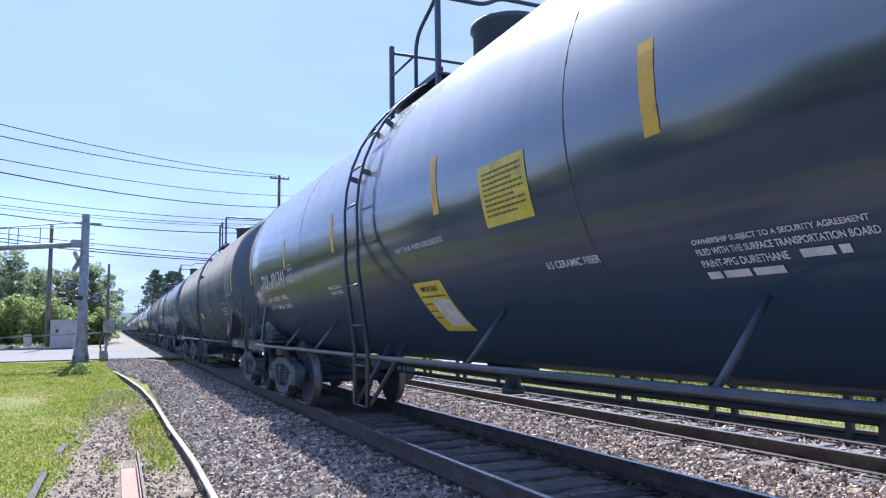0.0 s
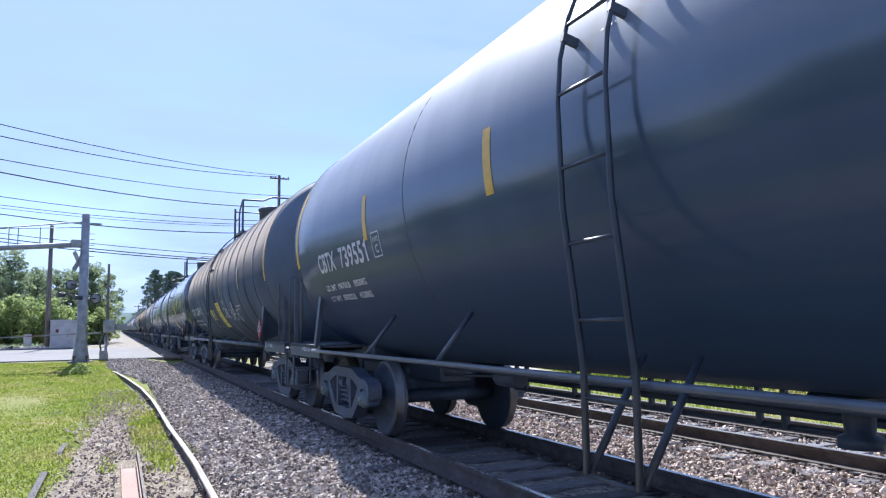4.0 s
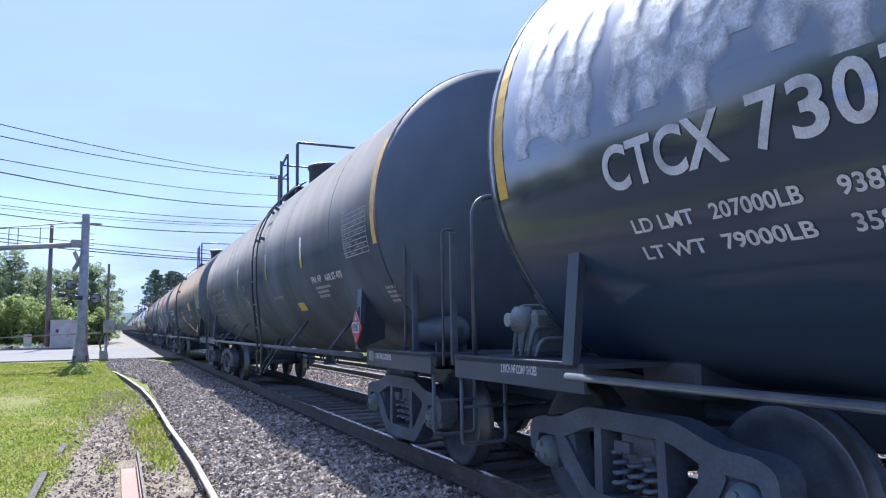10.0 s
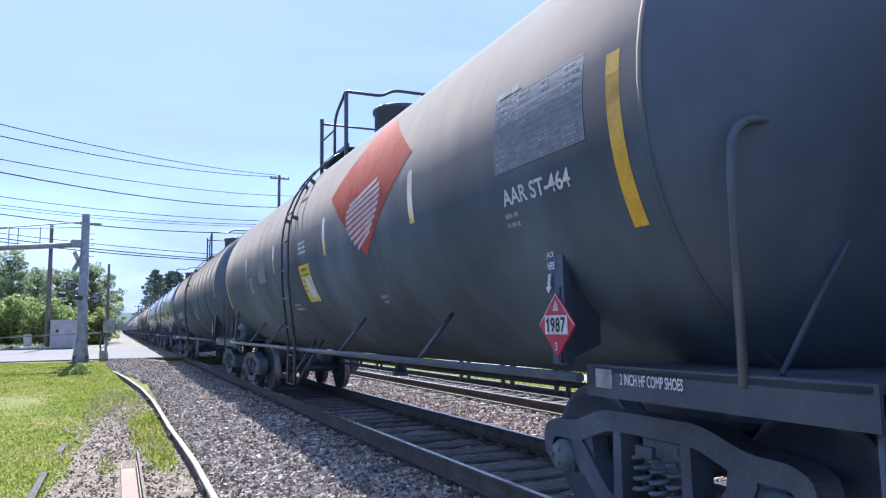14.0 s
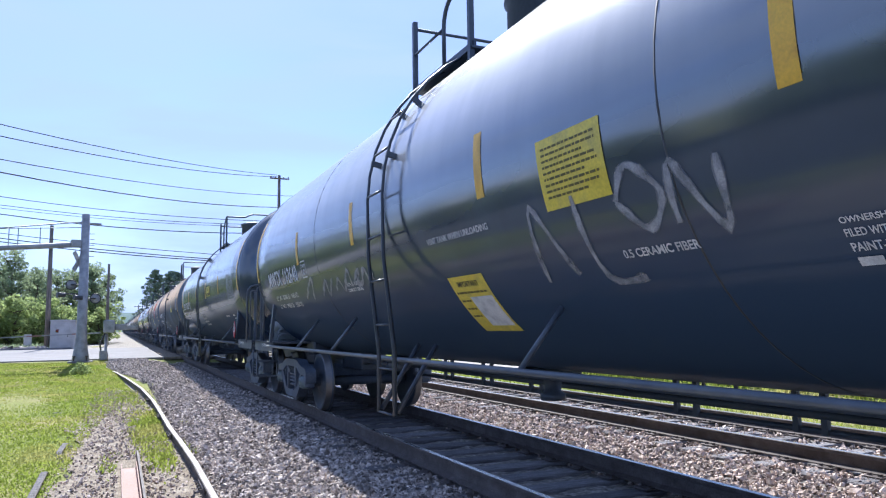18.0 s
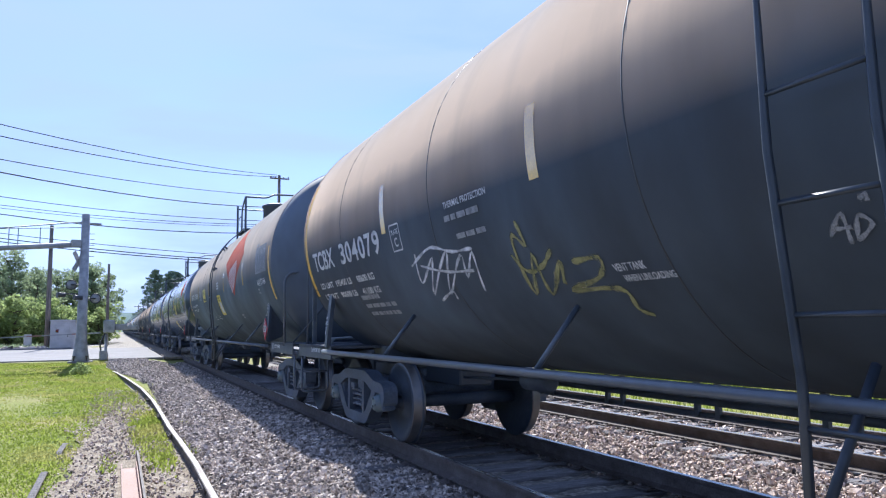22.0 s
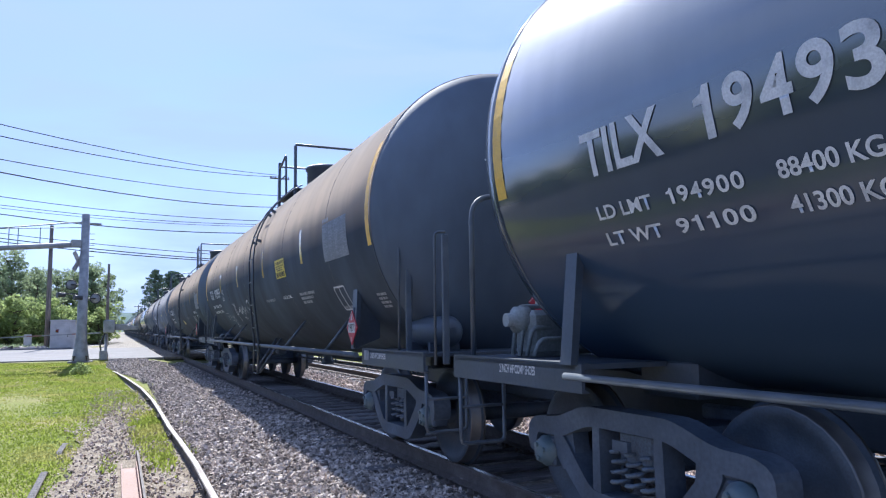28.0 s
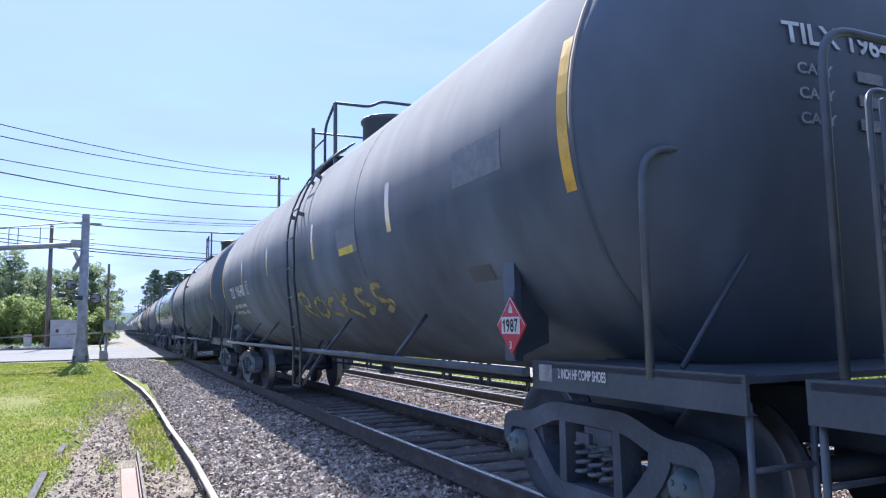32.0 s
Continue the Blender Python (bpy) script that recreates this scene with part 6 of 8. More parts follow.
for c in ((-2.3, 36.2, 2.95), (-1.62, 36.0, 2.82)):
    bm = bmesh.new()
    disc(bm, c, (-0.9, -0.4, 0), [(-0.12, 0.04), (-0.10, 0.10), (0.08, 0.10), (0.14, 0.12), (0.26, 0.12)], 14)
    part("side_lamp", bm, M["signal"], mast)
bm = bmesh.new()
tube(bm, [(-2.3, 36.2, 3.0), (-1.5, 36.2, 3.0)], 0.03, 6)
part("lamp_bracket", bm, M["signal"], mast)

gate = thing("crossing_gate", "lowered red and white crossing gate with its machine", "crossing gate")
bm = bmesh.new()
disc(bm, (-0.52, 38.2, -0.06), (0, 0, 1), [(0, 0.13), (0.35, 0.12), (0.36, 0.07), (1.45, 0.07), (1.47, 0.02)], 12)
part("post", bm, M["galv"], gate)
bm = bmesh.new()
box(bm, (-0.40, 38.05, 1.54), (0.52, 0.5, 0.62), bevel=0.06)
part("machine_box", bm, M["gear"], gate)
bm = bmesh.new()
box(bm, (-0.62, 38.15, 0.18), (0.35, 0.32, 0.46), bevel=0.03)
part("junction_box", bm, M["galv"], gate)
bm = bmesh.new()
tube(bm, rounded([(-0.55, 38.0, 1.3), (-0.78, 38.0, 0.7), (-0.66, 38.1, 0.1)], 0.1, 4), 0.04, 6)
part("conduit", bm, M["signal"], gate)
for k in range(2):
    bm = bmesh.new()
    box(bm, (0.12 + 0.5 * k, 38.1, 1.50 - 0.04 * k), (0.52, 0.16, 0.30 - 0.1 * k), bevel=0.03)
    part("counterweight", bm, M["gear"], gate)
for k in range(16):
    a, b = -0.75 - 0.62 * k, -0.75 - 0.62 * (k + 1)
    bm = bmesh.new()
    box(bm, ((a + b) / 2, 38.1, 1.235 - 0.024 * k - 0.005), (0.612, 0.04, 0.062 - 0.0015 * k), Euler((0, -0.038, 0)).to_matrix())
    part("gate_stripe", bm, M["gate_red"] if k % 3 == 1 else M["galv"], gate)
for xx in (-2.6, -5.2):
    bm = bmesh.new()
    disc(bm, (xx, 38.1, 1.28), (0, 0, 1), [(0, 0.05), (0.05, 0.07), (0.14, 0.07), (0.16, 0.03)], 10)
    part("gate_lamp", bm, M["lens"], gate)

hut = thing("signal_hut", "pale metal relay hut beside the crossing", "equipment hut")
bm = bmesh.new()
box(bm, (-3.9, 63.6, 1.06), (1.72, 1.5, 2.16), bevel=0.02)
part("body", bm, M["hut"], hut)
bm = bmesh.new()
prism(bm, [(-4.80, 2.14), (-3.0, 2.14), (-3.0, 2.22), (-3.9, 2.25), (-4.80, 2.22)], "y", 62.75, 64.45)
part("roof", bm, M["hut"], hut)
bm = bmesh.new()
box(bm, (-3.9, 62.835, 1.0), (0.9, 0.03, 1.9), bevel=0.01)
d = part("door", bm, M["hut"], hut)
bm = bmesh.new()
box(bm, (-3.55, 62.80, 1.0), (0.04, 0.04, 0.18))
part("handle", bm, M["signal"], d)


def utility_pole(x, y, z0, h, r, arms, label):
    p = thing("utility_pole", label, "utility pole", "poles along the road")
    bm = bmesh.new()
    tube(bm, [(x, y, z0), (x, y, z0 + h * 0.5), (x, y, z0 + h)], [r, r * 0.85, r * 0.65], 10)
    part("pole", bm, M["pole"], p)
    for dz, half in arms:
        bm = bmesh.new()
        box(bm, (x, y - r, z0 + h - dz), (half * 2, 0.11, 0.13), bevel=0.02)
        arm = part("crossarm", bm, M["pole"], p)
        for s in (-0.9, -0.4, 0.4, 0.9):
            bm = bmesh.new()
            disc(bm, (x + s * half, y - r, z0 + h - dz + 0.06), (0, 0, 1), [(0, 0.03), (0.05, 0.06), (0.12, 0.06), (0.16, 0.03)], 8)
            part("insulator", bm, M["galv"], arm)
    return p


utility_pole(-5.05, 64.0, -0.1, 9.8, 0.20, [], "tall weathered wooden pole beside the hut")
utility_pole(-0.95, 72.0, -0.1, 7.5, 0.15, [], "short weathered wooden pole by the tracks")
utility_pole(13.2, 66.0, -0.4, 15.9, 0.20, [(0.35, 0.9)], "tall wooden pole with a crossarm behind the train")
utility_pole(-17.5, 58.8, -0.1, 12.0, 0.20, [(0.4, 1.1)], "wooden pole with a crossarm by the road")
utility_pole(4.1, 180.0, -0.3, 7.6, 0.16, [(0.5, 0.9)], "small far pole with a crossarm beside the tracks")
utility_pole(7.9, 260.0, -0.3, 12.0, 0.2, [(0.5, 1.2)], "far pole with a crossarm beyond the train")
sp = thing("sign_post", "small pale sign by the road", "sign")
bm = bmesh.new()
box(bm, (-6.4, 64.6, 0.45), (0.08, 0.06, 1.1))
part("post", bm, M["galv"], sp)
bm = bmesh.new()
box(bm, (-6.4, 64.52, 0.62), (0.55, 0.03, 1.05), bevel=0.01)
part("panel", bm, M["hut"], sp)

for x0, y0, z0, x1, y1, z1, sag, rad in (
    (-5.58, 40.0, 11.44, 12.99, 66.0, 15.51, 0.35, 0.026),
    (-5.55, 40.0, 10.85, 12.99, 66.0, 15.35, 0.42, 0.027),
    (-6.05, 44.0, 10.54, 12.49, 66.0, 13.57, 0.32, 0.027),
    (-6.02, 44.0, 9.84, 12.51, 66.0, 12.46, 0.42, 0.038),
    (-8.12, 60.0, 11.14, 9.38, 62.0, 10.53, 0.25, 0.027),
    (-8.10, 60.0, 10.52, 9.39, 62.0, 10.19, 0.25, 0.024),
    (-8.10, 60.0, 10.30, 9.39, 62.0, 10.02, 0.25, 0.02),
    (-8.07, 60.0, 9.86, 9.40, 62.0, 9.42, 0.32, 0.038),
    (-8.27, 62.0, 8.70, 6.91, 62.0, 7.56, 0.10, 0.027),
    (-8.25, 62.0, 8.32, 6.92, 62.0, 7.16, 0.12, 0.038),
    (-8.24, 62.0, 8.06, 6.92, 62.0, 7.00, 0.12, 0.038),
):
    bm = bmesh.new()
    last = 1.0 if y1 > 65.5 and z1 > 15.2 else 1.7
    qs = [-0.6 + (last + 0.6) * k / 20 for k in range(21)]
    tube(bm, [(x0 + (x1 - x0) * q, y0 + (y1 - y0) * q, z0 + (z1 - z0) * q - sag * 4 * q * (1 - q)) for q in qs], rad, 5)
    tagged(part("overhead_cable", bm, M["wire"]), "thin dark overhead cable over the road", "cable", "overhead cables")


# ---- trees ----
def leaf_cloud(centres, radii, per, size, rng, flat=0.75):
    """Small bent leaves in uneven clumps."""
    c = np.repeat(np.array(centres), per, 0)
    r = np.repeat(np.array(radii), per)
    n = len(c)
    d = rng.normal(size=(n, 3))
    d /= np.linalg.norm(d, axis=1, keepdims=True)
    p = c + d * (r * rng.uniform(0.35, 1.0, n) ** 0.5)[:, None] * np.array([1, 1, flat])
    u = rng.normal(size=(n, 3))
    u /= np.linalg.norm(u, axis=1, keepdims=True)
    v = np.cross(u, rng.normal(size=(n, 3)))
    v /= np.linalg.norm(v, axis=1, keepdims=True)
    s = (size * rng.uniform(0.6, 1.4, n))[:, None]
    V = np.stack([p - u * s, p + v * s * 0.55, p + u * s, p - v * s * 0.55], 1).reshape(-1, 3)
    b = (np.arange(n) * 4)[:, None]
    return V, np.concatenate([b + [0, 1, 2], b + [0, 2, 3]])


def build_tree(seed, h, crown_r, leaf, per=54, size=0.14, low=0.22):
    rng = np.random.RandomState(seed)
    t = thing("tree", "leafy deciduous tree in full summer green", "tree", "trees round the crossing")
    bm = bmesh.new()
    tube(bm, [(0, 0, -0.3), (0.05 * h * rng.uniform(-0.5, 0.5), 0, h * 0.3), (0, 0.03 * h * rng.uniform(-1, 1), h * 0.6), (0, 0, h * 0.85)], [0.035 * h, 0.025 * h, 0.015 * h, 0.004 * h], 8)
    cs, rs = [], []
    for k in range(26):
        a, f = k * 2.4 + rng.uniform(-0.5, 0.5), k / 25
        z = h * (low + (0.93 - low) * f) + rng.uniform(-0.04, 0.04) * h
        reach = crown_r * (0.30 + 0.70 * math.sin(math.pi * min(1, 0.22 + 0.75 * f))) * rng.uniform(0.55, 1.05)
        e = np.array((math.cos(a) * reach, math.sin(a) * reach, z))
        tube(bm, [(0, 0, z - 0.18 * h * (1 - f) - 0.05 * h), (e[0] * 0.5, e[1] * 0.5, z - 0.05 * h), e], [0.010 * h, 0.006 * h, 0.002 * h], 5)
        for q in range(4):
            cs.append(e * np.array((1 - 0.2 * q, 1 - 0.2 * q, 1)) + rng.normal(size=3) * crown_r * 0.13)
            rs.append(crown_r * rng.uniform(0.11, 0.24))
    part("trunk", bm, M["bark"], t)
    V, F = leaf_cloud(cs, rs, per, size, rng)
    part("crown", from_arrays("crown", V, F, leaf), None, t)
    return t


def build_pine(seed, h):
    rng = np.random.RandomState(seed)
    t = thing("pine_tree", "tall dark pine with layered branches", "tree", "pines beyond the crossing")
    bm = bmesh.new()
    tube(bm, [(0, 0, -0.3), (0.1, 0, h * 0.5), (0, 0, h)], [0.35, 0.22, 0.04], 8)
    cs, rs = [], []
    for k in range(64):
        f = (k / 63) ** 0.9
        z = h * (0.28 + 0.70 * f)
        a = k * 2.4 + rng.uniform(-0.6, 0.6)
        L = (0.25 * h * (1 - f) ** 0.7 + 0.04 * h) * rng.uniform(0.5, 1.15)
        e = (math.cos(a) * L, math.sin(a) * L, z + 0.05 * L)
        tube(bm, [(0, 0, z), e], [0.06, 0.015], 4)
        for q in (0.35, 0.6, 0.82, 1.0):
            cs.append((e[0] * q, e[1] * q, z + 0.05 * L * q + rng.uniform(-0.01, 0.01) * h))
            rs.append(0.05 * h * (1.25 - 0.5 * f) * (1.15 - 0.45 * q) * rng.uniform(0.7, 1.2))
    part("trunk", bm, M["bark"], t)
    V, F = leaf_cloud(cs, rs, 46, 0.17, rng, 0.55)
    part("crown", from_arrays("pine_crown", V, F, M["needle"]), None, t)
    return t


wr = np.random.RandomState(23)
wc = [(-1.2 + 0.32 * math.cos(q * 2.4) * (q / 14) ** 0.5, 29.9 + 0.4 * math.sin(q * 2.4) * (q / 14) ** 0.5, -0.22 + 0.34 * (1 - q / 14) * wr.uniform(0.6, 1.1)) for q in range(14)]
V, F = leaf_cloud(wc, [0.14] * 14, 70, 0.035, wr)
tagged(new("weed_clump", from_arrays("weed_clump", V, F, M["leaf_light"])), "leafy weed clump in the lawn", "weeds", kind="stuff")
trees = [build_tree(31, 9.5, 3.4, M["leaf"]), build_tree(32, 9.0, 3.0, M["leaf"]), build_tree(33, 5.0, 2.6, M["leaf_light"], 58, 0.12, 0.12), build_tree(34, 4.4, 2.4, M["leaf_light"], 58, 0.12, 0.1), build_tree(35, 4.3, 2.3, M["leaf"], 26, 0.20, 0.06),
         build_tree(36, 3.7, 1.7, M["shrub_leaf"], 30, 0.11, 0.06), build_tree(37, 3.3, 1.6, M["shrub_leaf"], 30, 0.11, 0.06)]
used = set()
TREES = ((0, -7.8, 86, 0.80, 77), (1, -12.6, 94, 1.0, 190), (0, -1.6, 97, 0.85, 310), (1, -9.0, 96, 0.98, 95), (3, -10.2, 81, 1.0, 140), (2, -7.2, 83, 0.95, 222), (2, -13.0, 82, 1.1, 321), (3, -4.4, 80, 0.75, 12), (2, -2.2, 88, 0.95, 64),
         (0, -10.5, 88, 1.04, 0), (1, -2.9, 90, 1.0, 40), (0, -6.5, 92, 0.86, 120), (1, -14.5, 90, 1.1, 200), (0, -18.5, 92, 1.15, 300), (1, -23, 88, 1.2, 15), (1, -4.9, 95, 0.93, 260),
         (2, -8.8, 78, 0.95, 0), (3, -6.0, 79, 0.95, 70), (2, -3.6, 82, 0.8, 150), (3, -11.6, 77, 1.05, 210), (2, -14.5, 79, 1.1, 280), (3, -1.9, 84, 0.8, 33), (3, -18, 78, 1.2, 100), (2, -22, 80, 1.2, 10))
LEFT = [(4, -10.5 - 1.1 * ((k * 7) % 3), -40 + 2.7 * k, 0.64 + 0.08 * ((k * 5) % 4), 47 * k) for k in range(29)]
RIGHT = [(k % 2 if k % 3 else 2 + k % 2, 82 * math.sin(radians(28 + 5.2 * k)) + 6 * ((k * 5) % 3), 82 * math.cos(radians(28 + 5.2 * k)), 0.85 + 0.14 * ((k * 7) % 3), 61 * k) for k in range(16)]
BUSHES = [(2 + k % 2, 39 + 1.4 * ((k * 3) % 4), 2 + 4.4 * k, 1.1 + 0.14 * (k % 3), 70 * k) for k in range(14)]
SHRUBS = [(5 + k % 2, 20.6 + 0.9 * ((k * 3) % 4), 2.5 + 1.45 * k, 0.82 + 0.09 * ((k * 5) % 4), 83 * k) for k in range(24)]
for i, x, y, s, rz in (*TREES, *LEFT, *RIGHT, *BUSHES, *SHRUBS):
    m = pose(x, y, float(ground_z(x, y)), 0, 0, rz)
    if i in used:
        ob = copy_thing(trees[i], m)
    else:
        used.add(i)
        ob = trees[i]
        ob.matrix_basis = m
    ob.scale = (s, s, s)
pine = build_pine(41, 15.0)
pine.matrix_basis = pose(7.0, 170, -0.3)
copy_thing(pine, pose(10.6, 173, -0.3, 0, 0, 130))
copy_thing(pine, pose(12.0, 176, -0.3, 0, 0, 250))

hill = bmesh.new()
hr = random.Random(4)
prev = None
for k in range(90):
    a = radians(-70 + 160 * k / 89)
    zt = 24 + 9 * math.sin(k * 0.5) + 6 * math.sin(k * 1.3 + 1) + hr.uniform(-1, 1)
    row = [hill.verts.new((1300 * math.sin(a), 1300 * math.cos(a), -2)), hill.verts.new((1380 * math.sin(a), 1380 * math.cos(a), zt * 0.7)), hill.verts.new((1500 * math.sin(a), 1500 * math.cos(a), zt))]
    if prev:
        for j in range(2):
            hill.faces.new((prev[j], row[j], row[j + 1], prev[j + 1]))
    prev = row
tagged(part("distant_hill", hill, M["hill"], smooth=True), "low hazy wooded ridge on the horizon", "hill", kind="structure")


# ---- the cars of the train, in order ----
CENTRES = [6.59, 23.61, 40.57, 57.53, 74.56, 91.40, 108.38, 125.34, 142.15, 158.93, 175.66, 192.56, 209.50, 226.43, 243.49, 260.35, 277.47, 294.51, 311.30]
STYLES = ["gloss", "matte", "gloss", "ribbed", "gloss", "gloss", "matte", "matte", "satin", "ribbed", "gloss", "gloss", "matte", "satin", "gloss", "gloss", "matte", "matte", "satin"]
LABELS = {"satin": "dusty black railway tank car with curved end rails", "gloss": "glossy black railway tank car with yellow reflectors", "matte": "dusty matt black railway tank car", "ribbed": "faded grey-black tank car with jacket ribs"}
for k in range(19):
    CENTRES.append(CENTRES[-1] + 16.95)
    STYLES.append(("matte", "gloss", "matte", "ribbed", "gloss", "matte")[k % 6])

protos = {s: build_car(s) for s in ("gloss", "satin", "matte", "ribbed")}
CARS = []
placed = set()
for c, s in zip(CENTRES, STYLES):
    m = pose(TRACK_X, c, 0)
    if s in placed:
        car = copy_thing(protos[s], m)
    else:
        placed.add(s)
        car = protos[s]
        car.matrix_basis = m
    tagged(car, LABELS[s])
    CARS.append(car)
# some of the dusty cars are sootier or greyer than the rest
for tint, which in (("semi", (2,)), ("slate", (18,)), ("matte_dark", (16, 17)), ("matte_grey", (1, 6, *range(19, len(CARS), 2)))):
    repainted = None
    for k in which:
        if STYLES[k] != {"semi": "gloss", "slate": "satin"}.get(tint, "matte"):
            continue
        tank = next(ob for ob in CARS[k].children if ob.name.split(".")[0] == "tank")
        if repainted is None:
            repainted = tank.data.copy()
            for i, m in enumerate(repainted.materials):
                if m in (M["matte"], M["gloss"], M["satin"]):
                    repainted.materials[i] = M[tint]
                elif m == M["gloss_head"]:
                    repainted.materials[i] = M["head"]
        tank.data = repainted
# reflectors stand a little differently from car to car
for k, shift in ((6, {-4.3: 0.17, -1.45: -0.13, 1.5: 0.03, 4.2: 0.18}), (17, {-4.3: -0.24, -1.45: -0.21, 1.5: -0.1, 4.2: -0.14}), (1, {-1.45: -0.1, 1.5: 0.03, 4.2: 0.1}), (10, {4.2: -0.11}), (14, {-4.0: -0.18, 4.2: -0.11}), (9, {4.2: 0.45})):
    for ob in CARS[k].children:
        if ob.name.startswith("reflector"):
            y = ob.data.vertices[0].co.y
            near = min(shift, key=lambda v: abs(v - y))
            if abs(near - y) < 0.1:
                ob.location.y += shift[near]
                if k == 6:
                    ob.location.z -= 0.06
LADDER_Y = [0.45, -0.95, 0.3, 0.42, 0.45, 0.77, -1.0, 0.78, 0.35, 0.42, 0.45, 0.12, -0.5, 0.35, 0.45, 0.3, -0.85, -1.0, -0.6]
for k, (car, s) in enumerate(zip(CARS, STYLES)):
    add_ladder(car, s, LADDER_Y[k] if k < 19 else 0.4, k < 22)


# ---- marks and markings, car by car ----
def sill_text(car, words, lead=-6.85, trail=7.50):
    for y, wide in ((lead, 0.46), (trail, 0.46 if trail > 7.3 else 0.55)):
        flat_word(car, words, (-1.428, y, 1.005), (0, -1, 0), (0, 0, 1), wide, 0.058, "white")
    bm = bmesh.new()
    box(bm, (-1.424, lead + 0.14, 1.03), (0.006, 0.14, 0.10))
    part("blank_plate", bm, M["dim_white"], car, "faded white blank plate")


def head_marks(car, number):
    tall = number.startswith("TCBX")
    head_word(car, number, -0.66 if tall else -0.57, 0.47, 2.93 if tall else 2.83, 0.13, "white")
    for i, z in enumerate((2.76, 2.65) if tall else (2.66, 2.52, 2.38)):
        head_word(car, "CAPY", -0.50, -0.24, z, 0.065, "dim_white")
        bm = bmesh.new()
        x = -0.05
        for n in (0.22, 0.16):
            bm.faces.new([bm.verts.new((x + a * n, -(HL + 0.60 * math.sin(math.acos(min(0.99, math.hypot(x + a * n, z + b - ZC) / RT) ** (1 / 0.85)))) - 0.012, z + b)) for a, b in ((0, 0), (1, 0), (1, 0.065), (0, 0.065))])
            x += n + 0.08
        part("text_line", bm, M["faded_table"], car)
    for i in range(5):
        bm = bmesh.new()
        z = 2.05 - 0.085 * i
        xs = (0.12, 0.42 + 0.06 * (i % 3))
        bm.faces.new([bm.verts.new((x, -(HL + 0.60 * math.sin(math.acos(min(0.99, math.hypot(x, zz - ZC) / RT) ** (1 / 0.85)))) - 0.012, zz)) for x, zz in ((xs[0], z), (xs[1], z), (xs[1], z + 0.04), (xs[0], z + 0.04))])
        part("text_line", bm, M["faded_table"], car)


NUMBERS = ["TILX 191341", "GATX 222744", "CBTX 739551", "GATX 226899", "TILX 191255", "CTCX 730755", "GATX 222870", "TILX 361577", "", "GATX 226843", "MWTX 112640", "CBTX 739553",
           "TCBX 304079", "MWTX 112634", "MWTX 112756", "TILX 194932", "TILX 193959", "TILX 362763", "TILX 196488"]
LOADS = [(("207600 LB", "94150 KG"), ("78400 LB", "35550 KG")), (("195500 LB", "88650 KG"), ("90500 LB", "41050 KG")), (("196700 LB", "89200 KG"), ("89300 LB", "40500 KG")),
         (("194600 LB", "88250 KG"), ("91400 LB", "41450 KG")), (("207000 LB", "93850 KG"), ("79000 LB", "35850 KG")), (("207000 LB", "93850 KG"), ("79000 LB", "35850 KG")),
         (("195500 LB", "88650 KG"), ("90500 LB", "41050 KG")), (("194600 LB", "88250 KG"), ("91400 LB", "41450 KG")), (("206300 LB", "93300 KG"), ("79700 LB", "36500 KG")),
         (("194600 LB", "88250 KG"), ("91400 LB", "41450 KG")), (("207000 LB", "93850 KG"), ("79000 LB", "35850 KG")), (("196700 LB", "89200 KG"), ("89300 LB", "40500 KG")),
         (("195400 LB", "88600 KG"), ("90600 LB", "41100 KG")), (("206300 LB", "93300 KG"), ("79700 LB", "36500 KG")), (("206300 LB", "93300 KG"), ("79700 LB", "36500 KG")),
         (("194900", "88400 KG"), ("91100", "41300 KG")), (("205600 LB", "93300 KG"), ("80400 LB", "36500 KG")), (("194800 LB", "88350 KG"), ("91200 LB", "41350 KG")),
         (("194800 LB", "88350 KG"), ("91200 LB", "41350 KG"))]
